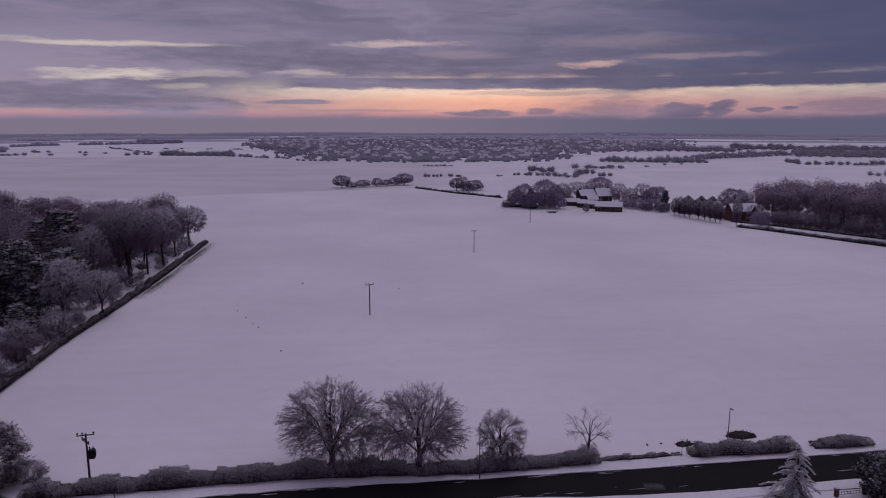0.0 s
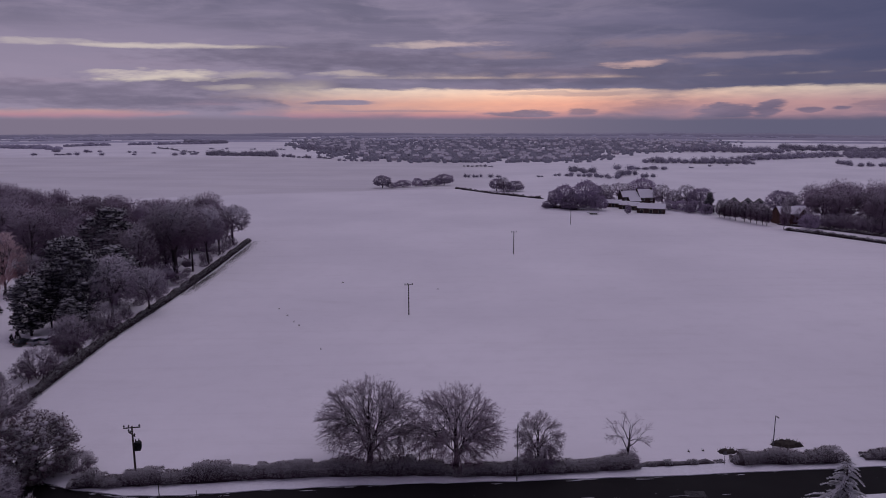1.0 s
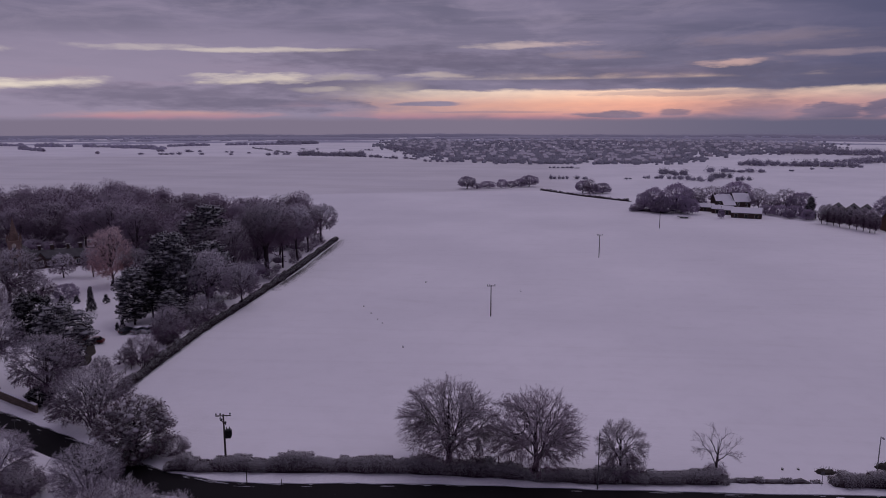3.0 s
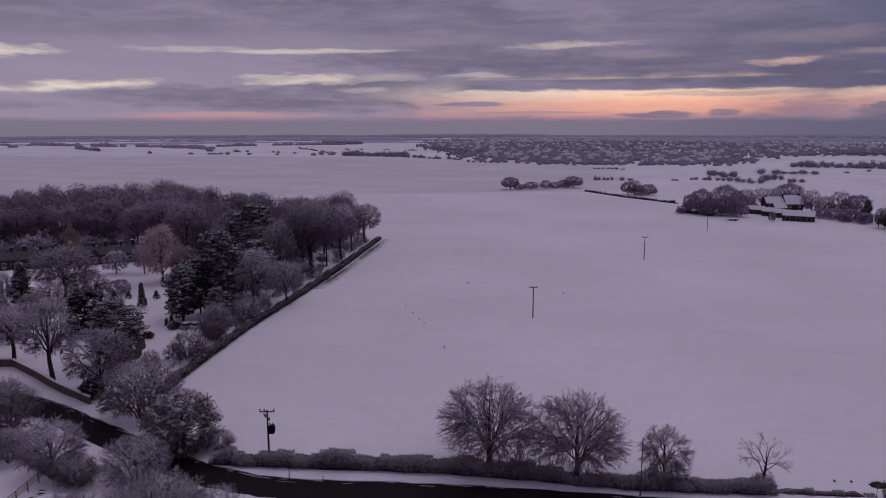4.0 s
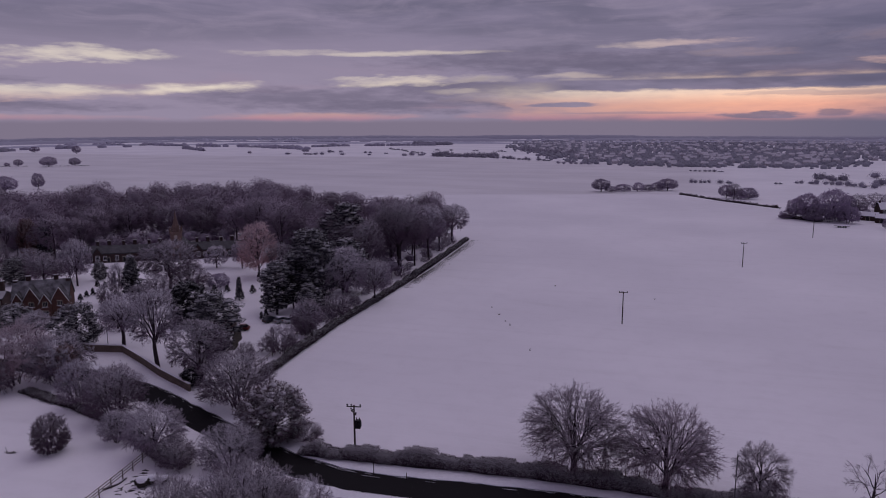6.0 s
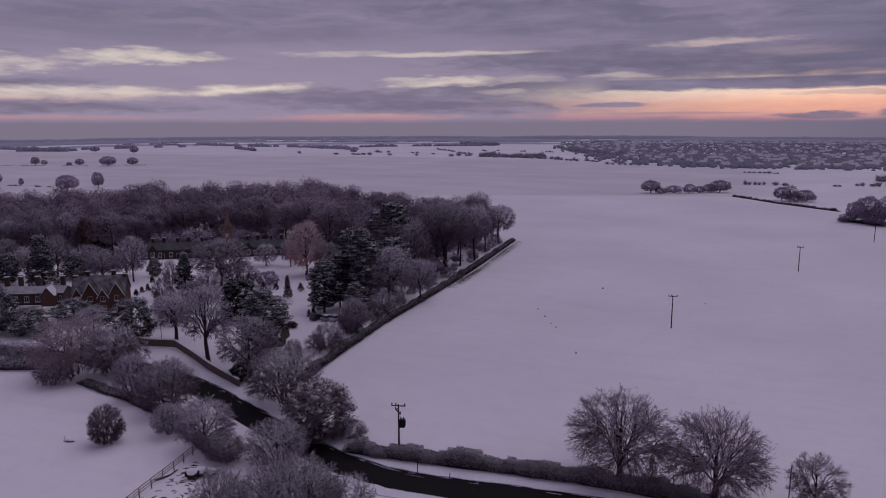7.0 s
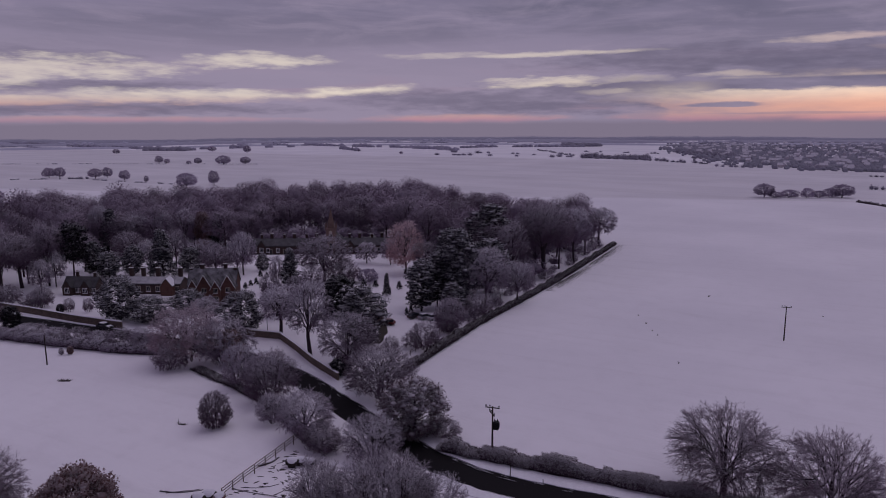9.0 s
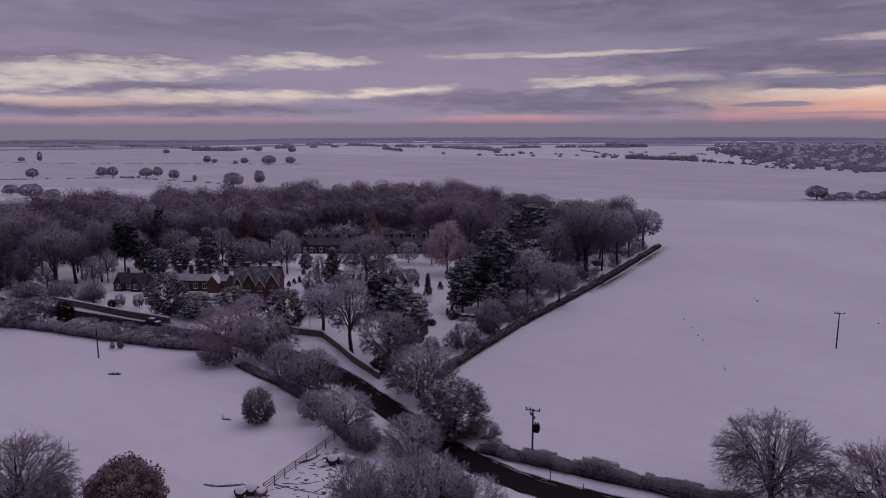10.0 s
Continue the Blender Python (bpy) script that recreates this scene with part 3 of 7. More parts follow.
def frost_tree(seed, h, w, twigs=9000, boughs=64, stems=1, bole=0.2, stem=0.28, mid_z=0.52, under=0.12, long=0.6, wide=0.03, lumps=14, depth=0.22, rise=0.2, low=-0.8, shell=0.25, jitter=0.5):
    """Trunk and crown meshes of a leafless tree or thorn bush: limbs fork into boughs and branches, each set with fine rimed twigs out to a lumpy outline."""
    rng = random.Random(seed)
    trunk, crown = Geo(), Geo()
    mid = Vector((0, 0, h * mid_z))
    form = Crown(rng, mid, w * 0.55, (h - mid.z) * 1.03, mid.z - under * h, lumps, depth)
    mains = []
    top, head = Vector((rng.uniform(-.02, .02) * h, rng.uniform(-.02, .02) * h, bole * h)), Vector((0, 0, 0.8 * h))
    if stems == 1:
        spine = [Vector((0, 0, -0.3)), Vector((0, 0, 0.3)), top * 0.6, top, top.lerp(head, 0.35) + rand_dir(rng) * 0.2, top.lerp(head, 0.7), head]
        trunk.tube(spine, [stem * 1.6, stem * 1.15, stem, stem * 0.9, stem * 0.6, stem * 0.35, 0.03], 8)
        mains.append((spine[1:], Vector((0, 0, 1))))
    count = 7 if stems == 1 else stems
    for i in range(count):
        a = i * 2.39996 + rng.uniform(-0.3, 0.3)
        zz = -0.25 + 1.1 * (i + 0.5) / count if stems == 1 else rng.uniform(0.0, 0.85)
        rr = math.sqrt(1 - zz * zz)
        end = form.point(Vector((math.cos(a) * rr, math.sin(a) * rr, zz)), 0.62)
        start = top.lerp(head, max(0.0, rng.uniform(0, 0.4) * (zz + 0.4))) if stems == 1 else Vector((math.cos(a) * 0.05 * w, math.sin(a) * 0.05 * w, -0.2))
        reach = (end - start).length
        pts = curve_pts(start, (end - start) * 0.4 + Vector((0, 0, reach * rise)), end, 5)
        for j in range(1, 5):
            pts[j] += rand_dir(rng) * w * 0.018
        r = stem * rng.uniform(0.36, 0.5)
        trunk.tube(pts, [r * (1 - 0.7 * j / 5) for j in range(6)], 5)
        mains.append((pts, (end - mid).normalized()))
    spans = []
    for i in range(boughs):
        zz = low + (0.985 - low) * (i + 0.5) / boughs
        a, rr = i * 2.39996 + rng.uniform(-0.3, 0.3), math.sqrt(max(0.0, 1 - zz * zz))
        d = Vector((math.cos(a) * rr, math.sin(a) * rr, zz))
        end, face = form.point(d, rng.uniform(0.8, 0.98)), form.normal(d)
        near = max(mains, key=lambda m: m[1].dot(d) + rng.uniform(0, 0.2))[0]
        u = rng.uniform(1.2, len(near) - 1.2)
        start = near[int(u)].lerp(near[int(u) + 1], u - int(u))
        reach = (end - start).length
        pts = curve_pts(start, (end - start) * 0.4 + Vector((0, 0, reach * (rise - 0.05))), end, 5)
        for j in range(1, 5):
            pts[j] += rand_dir(rng) * reach * 0.035
        r = stem * rng.uniform(0.13, 0.21)
        trunk.tube(pts, [r * (1 - 0.85 * j / 5) for j in range(6)], 3)
        spans += [(pts[j], pts[j + 1], face) for j in (2, 3, 4)]
        for _ in range(6):
            u = rng.uniform(1.5, 4.99)
            p, way = pts[int(u)].lerp(pts[int(u) + 1], u - int(u)), (pts[int(u) + 1] - pts[int(u)]).normalized()
            side = (way * 0.6 + rand_dir(rng) * 0.9 + face * 0.35).normalized()
            e = p + side * w * rng.uniform(0.07, 0.15)
            q = e - mid
            k = math.sqrt((q.x * 2 / w) ** 2 + (q.y * 2 / w) ** 2 + (q.z / (form.up if q.z > 0 else form.down)) ** 2)
            e = mid + q / max(1.0, k)
            crown.sliver(p, e - p, r * 0.4, face)
            spans += [(p, e, face)] * 2
    for _ in range(twigs):
        if rng.random() < shell:
            d = rand_dir(rng)
            if d.z < low:
                d.z = -d.z
            face = form.normal(d)
            b, a = form.point(d, rng.uniform(0.86, 0.97)), form.point(d, rng.uniform(0.7, 0.82))
        else:
            a, b, face = rng.choice(spans)
        way = ((b - a).normalized() * 0.4 + face * 0.4 + rand_dir(rng) * 0.95 + Vector((0, 0, 0.12))).normalized()
        crown.twig(a.lerp(b, rng.random()), way * long * rng.uniform(0.45, 1.3), wide, (face + rand_dir(rng) * jitter).normalized())
    return trunk, crown


def clump_tree(seed, h, w, clumps=26, leaves=70, size=0.42, clump=0.17, flat=0.55, low=-0.6, bole=0.25, stem=0.25, cone=0.0, fill=0.55, pads=0.72):
    """Trunk and crown meshes of a tree or shrub that keeps its foliage: pads of small sprays carried by limbs."""
    rng = random.Random(seed)
    trunk, crown = Geo(), Geo()
    trunk.tube([Vector((0, 0, -0.3)), Vector((0, 0, h * 0.15)), Vector((rng.uniform(-.2, .2), 0, h * 0.5)), Vector((0, 0, h * 0.93))],
               [stem * 1.3, stem, stem * 0.7, stem * 0.15], 7)
    z0 = bole * h
    mid = Vector((0, 0, (z0 + h) / 2))
    for i in range(clumps):
        zz = low + (0.97 - low) * (i + 0.5) / clumps
        a = i * 2.39996 + rng.uniform(-0.5, 0.5)
        rr = math.sqrt(max(0.03, 1 - zz * zz)) * (1 - cone) + cone * (1 - (zz + 1) / 2)
        out = rng.uniform(fill, 0.95)
        c = mid + Vector((math.cos(a) * rr * w / 2 * out, math.sin(a) * rr * w / 2 * out, zz * (h - z0) / 2 * 0.93))
        root = Vector((0, 0, max(h * 0.12, c.z - w * 0.16)))
        if i % 3 == 0:
            trunk.tube(curve_pts(root, (c - root) * 0.5 + Vector((0, 0, 0.2)), c, 3), [stem * 0.35, stem * 0.25, stem * 0.15, 0.02], 4)
        cr = clump * w * rng.uniform(0.5, 1.45)
        if pads:
            crown.knot(c, cr * pads, cr * flat * pads, rng, SPECK)
        for s in range(leaves):
            d = rand_dir(rng)
            p = c + Vector((d.x * cr, d.y * cr, d.z * cr * flat)) * rng.uniform(0.8 * pads, 1.0)
            way = (d + Vector((0, 0, 0.1)) + rand_dir(rng) * 0.6).normalized()
            side = way.orthogonal().normalized()
            if abs(side.z) > 0.6:
                side = way.cross(side)
            crown.leaf(p, way * size * rng.uniform(0.6, 1.3), side, size * 0.3, (Vector((d.x, d.y, d.z)) + (c - mid).normalized() * 0.4 + Vector((0, 0, 0.2)) + rand_dir(rng) * 0.3).normalized())
    return trunk, crown


def fir_tree(seed, h, w, tiers=13, stem=0.2, droop=0.35, bole=0.05):
    """Trunk and crown meshes of a fir or spruce: uneven whorls of drooping boughs set with hanging sprays."""
    rng = random.Random(seed)
    trunk, crown = Geo(), Geo()
    trunk.tube([Vector((0, 0, -0.3)), Vector((0, 0, h * 0.5)), Vector((0, 0, h * 0.98))], [stem, stem * 0.55, 0.02], 7)
    for t in range(tiers):
        f = t / (tiers - 1)
        z = h * (bole + (0.95 - bole) * f)
        ln = (w / 2) * (1 - f) ** 0.8 + 0.2
        n = 8 if f < 0.6 else 6
        for b in range(n):
            a = 6.28318 * (b + rng.random() * 0.7) / n + t * 1.3
            d = Vector((math.cos(a), math.sin(a), 0))
            k = ln * rng.uniform(0.4, 1.35)
            z1 = z + rng.uniform(-0.4, 0.4) * h / tiers
            tip = Vector((0, 0, z1)) + d * k - Vector((0, 0, k * droop * rng.uniform(0.6, 1.2)))
            bp = curve_pts(Vector((0, 0, z1)), d * k * 0.5 + Vector((0, 0, k * 0.15)), tip, 4)
            trunk.tube(bp, [0.045, 0.035, 0.025, 0.018, 0.008], 3)
            side = Vector((-d.y, d.x, 0))
            m = max(6, int(k * 15))
            for s in range(m):
                u = 0.1 + 0.9 * (s + rng.random()) / m
                j = min(3, int(u * 4))
                p = bp[j].lerp(bp[j + 1], u * 4 - j)
                fan = 0.36 * (1.15 - 0.6 * u) * (0.6 + ln / w)
                for sg in (-1, 1):
                    way = (d * 0.7 + side * sg * rng.uniform(0.3, 0.9) + Vector((0, 0, rng.uniform(-0.2, 0.1)))).normalized()
                    crown.leaf(p, way * fan * rng.uniform(0.9, 1.5), way.cross(Vector((0, 0, 1))).normalized(), fan * 0.3, (Vector((0, 0, 1)) + d * 0.3).normalized())
                    hang = (d * 0.5 + side * sg * rng.uniform(0.2, 0.7) + Vector((0, 0, rng.uniform(-1.1, -0.5)))).normalized()
                    crown.leaf(p, hang * fan * rng.uniform(0.7, 1.2), hang.cross(rand_dir(rng)).normalized(), fan * 0.28, (d - Vector((0, 0, 0.6))).normalized())
    return trunk, crown


LIBRARY = {}


def keep(key, meshes, leaf_mat, smooth=False):
    """Makes the two meshes of a kind of tree, to be shared by its copies."""
    LIBRARY[key] = (meshes[0].mesh("trunk", M_BARK, True), meshes[1].mesh("crown", leaf_mat))


def plant(key, x, y, turn=0.0, size=1.0, wide=None, label="", group="", name="tree", category="tree", sink=0.05):
    ob = thing(name, label, category, group, at=on_ground(x, y, turn, size, wide, sink))
    for nm, me in zip(("trunk", "crown"), LIBRARY[key]):
        new(nm, me).parent = ob
    return ob


# ---------- ground, roads, verges ----------
def build_ground():
    """One sheet of land out to the horizon, finer close by."""
    n = 231
    ax = [math.sinh((i / (n - 1) * 2 - 1) * 4.6) / math.sinh(4.6) * 4850 for i in range(n)]
    verts = [(x, y, ground_z(x, y)) for y in ax for x in ax if True]
    faces = [(j * n + i, j * n + i + 1, (j + 1) * n + i + 1, (j + 1) * n + i) for j in range(n - 1) for i in range(n - 1)
             if math.hypot(ax[i], ax[j]) < 4850]
    g = Geo()
    g.v, g.f = verts, faces
    solo("ground", g, M_SNOW, "snow-covered farmland with thin stubble showing through", "ground", "structure", smooth=True)


def offset_path(path, off):
    """The path moved sideways to its left by off metres."""
    out = []
    for i, p in enumerate(path):
        a, b = Vector(path[max(i - 1, 0)]), Vector(path[min(i + 1, len(path) - 1)])
        d = (b - a).normalized()
        o = off(p[0]) if callable(off) else off
        out.append((p[0] - d.y * o, p[1] + d.x * o))
    return out


def round_path(path, times=3):
    """Cuts the corners of a path until it runs smoothly."""
    for _ in range(times):
        q = [path[0]]
        for a, b in zip(path, path[1:]):
            q += [(a[0] * 0.75 + b[0] * 0.25, a[1] * 0.75 + b[1] * 0.25), (a[0] * 0.25 + b[0] * 0.75, a[1] * 0.25 + b[1] * 0.75)]
        path = q + [path[-1]]
    return path


def ribbon(path, left, right, z0, z1, ragged=0.0, seed=1):
    """A slab along a path between two side offsets, from height z0 to z1, with an uneven edge."""
    rng = random.Random(seed)
    a, b = offset_path(path, left), offset_path(path, right)
    g = Geo()
    for (ax, ay), (bx, by) in zip(a, b):
        ja, jb = rng.uniform(-ragged, ragged), rng.uniform(-ragged, ragged)
        ax, ay, bx, by = ax + ja, ay + ja, bx + jb, by + jb
        za, zb = ground_z(ax, ay), ground_z(bx, by)
        g.v += [Vector((ax, ay, za + z0)), Vector((ax, ay, za + z1)), Vector((bx, by, zb + z1)), Vector((bx, by, zb + z0))]
    for i in range(len(a) - 1):
        q = 4 * i
        g.f += [(q + 1, q, q + 4, q + 5), (q + 2, q + 1, q + 5, q + 6), (q + 3, q + 2, q + 6, q + 7)]
    return g


build_ground()
ROAD = round_path([(288.9, 132.2), (133.3, 107.8), (68.4, 97.7), (31.3, 92.2), (3.3, 88.8), (-21.6, 86.1), (-42.2, 82.0), (-53.3, 82.2),
                   (-66.7, 86.4), (-89.7, 95.0), (-102.2, 99.4), (-120.0, 101.7), (-150.0, 98.3), (-177.8, 92.2), (-216.7, 86.1), (-288.9, 73.3)], 3)
def near_edge(x):
    """The road is wider towards its eastern end."""
    return 2.85 + 1.9 * smoothstep(0, 34, x)


solo("road", ribbon(ROAD, -2.85, near_edge, -0.05, 0.03), M_ROAD, "wet black asphalt country road between snowy verges", "road", "structure")
# the path runs right to left, so its left is the near side
solo("verge", ribbon(ROAD, -5.6, -2.75, -0.1, 0.14, 0.22), M_SNOWCAP, "snow-covered grass verge along the road", "verge", "structure")
solo("pavement", ribbon(ROAD[:60], lambda x: near_edge(x) - 0.1, lambda x: near_edge(x) + 2.05, -0.1, 0.13, 0.2, 2), M_SNOWCAP, "snow-covered pavement with a kerb", "pavement", "structure")
LANE = round_path([(-86.1, 96.1), (-88.9, 101.7), (-95.6, 115.6), (-102.2, 131.1), (-111.1, 142.2), (-131.1, 147.8)], 3)
solo("driveway", ribbon(LANE[:10], -1.9, 1.9, -0.05, 0.05), M_ROAD, "wet gateway where the lane leaves the road", "driveway", "structure")
TRACKS = ribbon(LANE[-24:], -0.9, 0.9, -0.05, 0.025, 0.25, 5)
solo("car_track", TRACKS, M_TREAD, "dark thawed wheel tracks on the garden drive", "track", "structure")


# ---------- hedges ----------
def hedge(name, path, width, height, label, mat, seed=1, density=60.0, size=0.22, sink=0.3, gaps=0.0):
    """A hedge along a path: a dark thicket inside, twigs and sprays outside."""
    rng = random.Random(seed)
    core, leaf = Geo(), Geo()
    pts = [Vector((x, y, ground_z(x, y))) for x, y in path]
    base = None
    total, gone = sum((b - a).length for a, b in zip(pts, pts[1:])), 0.0
    for a, b in zip(pts, pts[1:]):
        ln = (b - a).length
        d = (b - a) / max(ln, 0.01)
        side = Vector((-d.y, d.x, 0))
        steps = max(1, int(ln / 1.2))
        for s in range(steps):
            p = a + (b - a) * (s / steps)
            along = gone + ln * s / steps
            end = 0.5 + 0.5 * smoothstep(0, 1.4, min(along, total - along - 1.0))
            hh = height * (0.85 + 0.6 * noise.noise(p * 0.22) + 0.35 * noise.noise(p * 0.7)) * end
            ww = width * (0.85 + 0.3 * noise.noise(p * 0.5 + Vector((9, 0, 0)))) * 0.5 * (0.5 + 0.5 * end)
            q = len(core.v)
            ch = hh * min(1.0, 0.05 + (end - 0.5) * 2.0)
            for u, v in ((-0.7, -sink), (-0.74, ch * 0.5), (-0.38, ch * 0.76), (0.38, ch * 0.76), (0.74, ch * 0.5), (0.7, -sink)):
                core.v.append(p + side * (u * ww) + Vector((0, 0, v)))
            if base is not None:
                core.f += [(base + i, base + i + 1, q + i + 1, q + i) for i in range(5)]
            base = q
            if rng.random() < gaps:
                continue
            for _ in range(int(2.4 * density * (2 * height + 2 * ww) * ln / steps)):
                w = rng.uniform(-0.5, 3.64)
                r = rng.uniform(0.8, 1.12)
                o = p + d * rng.uniform(0, ln / steps) + side * (math.cos(w) * ww * r) + Vector((0, 0, max(0.02, hh * (0.45 + 0.5 * math.sin(w) * r))))
                out = (side * math.cos(w) + Vector((0, 0, math.sin(w) * 0.9 + 0.2)) + rand_dir(rng) * 0.5).normalized()
                way = (out * 0.5 + rand_dir(rng)).normalized()
                leaf.twig(o, way * size * rng.uniform(0.5, 1.3), size * 0.16, out)
        gone += ln
    ob = thing(name, label, "hedge")
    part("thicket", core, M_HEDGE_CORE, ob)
    part("foliage", leaf, mat, ob)
    return ob


hedge("hedge", [(-57.1, 86.7), (-51.1, 87.6), (-38.1, 89.8), (-22.9, 92.2), (-8.0, 93.2)], 3.2, 2.5, "clipped roadside hedge dusted with snow below the bare trees", M_HEDGE, 3)
hedge("hedge", [(-11.7, 93.0), (3.8, 93.8), (12.1, 95.1), (23.3, 97.0)], 2.9, 2.1, "overgrown roadside hedge dark with ivy and snow", M_HEDGE, 4)
hedge("hedge", [(23.4, 97.2), (29.5, 97.9), (36.3, 99.2)], 1.2, 0.8, "low broken hedge under snow", M_HEDGE, 5, gaps=0.25)
hedge("hedge", [(37.4, 99.0), (46.5, 99.8), (54.9, 100.7)], 3.0, 2.3, "thick rounded roadside hedge with snowy top", M_HEDGE, 6)
hedge("hedge", [(57.6, 101.7), (63.5, 102.2), (67.3, 102.6)], 2.8, 2.3, "short rounded roadside hedge with snowy top", M_HEDGE, 7)
WOOD_EDGE = [(-84.0, 125.5), (-87.1, 150.8), (-90.1, 200.7), (-93.1, 232.5), (-99.5, 288.9)]
hedge("field_hedge", [(-81.3, 107.9), (-82.6, 115.3), *WOOD_EDGE], 2.2, 1.7, "long field hedge with dark ditch at the wood's edge", M_HEDGE_FIELD, 8, density=22, size=0.45)
hedge("field_hedge", [(-21.3, 536.0), (6.4, 497.1), (39.9, 463.3)], 2.0, 1.6, "low hedge along the far field boundary", M_HEDGE_FIELD, 9, density=5, size=0.6, gaps=0.15)
# hedge and thicket round the paddock
# added dark strip of twigs for the shaded undersides of the thorn trees
hedge("hedge", [(-121.0, 90.0), (-106.0, 87.8), (-94.5, 85.2), (-84.5, 81.2), (-77.6, 78.2), (-71.0, 76.6)], 2.4, 1.0, "tangled bramble under the thorn trees along the paddock", M_HEDGE_FIELD, 12, density=16, size=0.4)
hedge("field_hedge", [(-197.3, 73.5), (-181.1, 78.9), (-162.5, 83.5), (-144.2, 88.5), (-132.8, 94.1)], 4.0, 2.6, "overgrown frosty hedge along the paddock", M_TWIG_WHITE, 10, density=9, size=0.6)


# ---------- walls ----------
def wall_run(name, path, height, thick, label, mat):
    """A garden wall with a snow-capped coping."""
    body, cap = Geo(), Geo()
    for (ax, ay), (bx, by) in zip(path, path[1:]):
        d = Vector((bx - ax, by - ay, 0)).normalized()
        s = Vector((-d.y, d.x, 0)) * thick / 2
        a, b = Vector((ax, ay, -0.3)) - d * thick * 0.4, Vector((bx, by, -0.3)) + d * thick * 0.4
        body.prism([a - s, b - s, b + s, a + s], (0, 0, height + 0.3))
        up = Vector((0, 0, height + 0.3))
        cap.prism([a - s * 1.35 + up, b - s * 1.35 + up, b + s * 1.35 + up, a + s * 1.35 + up], (0, 0, 0.14))
    ob = thing(name, label, "wall", kind="structure")
    part("wall_body", body, mat, ob)
    part("coping", cap, M_SNOWCAP, ob, "coping under snow")


wall_run("garden_wall", [(-133.5, 113.0), (-127.6, 113.0), (-121.1, 114.9)], 1.6, 0.4, "sandstone garden wall with snowy coping", M_STONE)
wall_run("garden_wall", [(-121.1, 114.9), (-111.0, 110.3), (-102.7, 106.1), (-90.7, 101.1)], 1.6, 0.4, "curving sandstone garden wall by the junction", M_STONE)
wall_run("garden_wall", [(-224.2, 90.4), (-195.4, 94.6), (-177.3, 96.6), (-161.3, 99.4)], 1.9, 0.4, "long sandstone garden wall beside the road", M_STONE)


# ---------- tree kinds ----------
NOMINAL = {}


def kind_of(key, h, w, meshes, mat):
    keep(key, meshes, mat)
    NOMINAL[key] = (h, w)


def grow(key, x, y, h, w, turn=0.0, label="", group="", name="tree", category="tree"):
    nh, nw = NOMINAL[key]
    w *= 1.25 if key.startswith("far") else 1.08
    return plant(key, x, y, turn, h / nh, w / nw, label, group, name, category)


kind_of("dome_a", 16, 14, frost_tree(11, 16, 14, 14000, 80, bole=0.18, stem=0.34, long=0.62, wide=0.046, under=0.04), M_TWIG)
kind_of("dome_b", 16, 13, frost_tree(12, 16, 13, 14000, 80, bole=0.18, stem=0.32, long=0.62, wide=0.046, under=0.04), M_TWIG_WHITE)
kind_of("dome_c", 16, 15, frost_tree(37, 16, 15, 16000, 90, bole=0.12, stem=0.36, long=0.62, wide=0.046, under=0.02, depth=0.3), M_TWIG)
kind_of("tall_a", 18, 9, frost_tree(13, 18, 9, 10000, 64, bole=0.26, stem=0.34, long=0.55, wide=0.04, mid_z=0.58, under=0.16, rise=0.3), M_TWIG_WHITE)
kind_of("great_a", 20, 17, frost_tree(41, 20, 17, 15000, 84, bole=0.28, stem=0.5, long=0.7, wide=0.058, mid_z=0.6, under=0.24, rise=0.3, low=-0.6), M_TWIG)
kind_of("great_b", 20, 15, frost_tree(42, 20, 15, 13000, 76, bole=0.3, stem=0.42, long=0.7, wide=0.058, mid_z=0.6, under=0.22, rise=0.3, low=-0.6), M_TWIG)
kind_of("wood_a", 20, 15, frost_tree(14, 20, 15, 10000, 36, stem=0.34, long=0.55, wide=0.085, bole=0.2, mid_z=0.54, under=0.04, depth=0.36, shell=0.5, jitter=0.3), M_WOOD_PALE)
kind_of("wood_b", 20, 14, frost_tree(15, 20, 14, 10000, 36, stem=0.34, long=0.55, wide=0.085, bole=0.2, mid_z=0.54, under=0.04, depth=0.36, shell=0.5, jitter=0.3), M_WOOD_DARK)
kind_of("wood_c", 20, 13, frost_tree(16, 20, 13, 10000, 60, stem=0.36, long=0.7, wide=0.085, shell=0.4, jitter=0.35, bole=0.26, mid_z=0.58, under=0.16, low=-0.6), M_TWIG_WHITE)
kind_of("shrub_a", 7, 9, frost_tree(17, 7, 9, 11000, 70, 8, stem=0.18, mid_z=0.4, under=-0.06, long=0.42, wide=0.036, depth=0.3), M_TWIG_WHITE)
kind_of("shrub_b", 7, 9, frost_tree(18, 7, 9, 11000, 70, 7, stem=0.18, mid_z=0.4, under=-0.06, long=0.42, wide=0.036, depth=0.3), M_TWIG)
kind_of("near_shrub_a", 9, 10, frost_tree(43, 9, 10, 24000, 120, 9, stem=0.22, mid_z=0.42, under=-0.06, long=0.38, wide=0.025, depth=0.3, lumps=20), M_TWIG_WHITE)
kind_of("near_shrub_b", 9, 10, frost_tree(44, 9, 10, 24000, 120, 8, stem=0.22, mid_z=0.42, under=-0.06, long=0.38, wide=0.025, depth=0.3, lumps=20), M_TWIG)
kind_of("near_shrub_c", 9, 10, frost_tree(45, 9, 10, 24000, 120, 1, stem=0.26, bole=0.12, mid_z=0.45, under=-0.03, long=0.38, wide=0.025, depth=0.3, lumps=20), M_TWIG_WHITE)
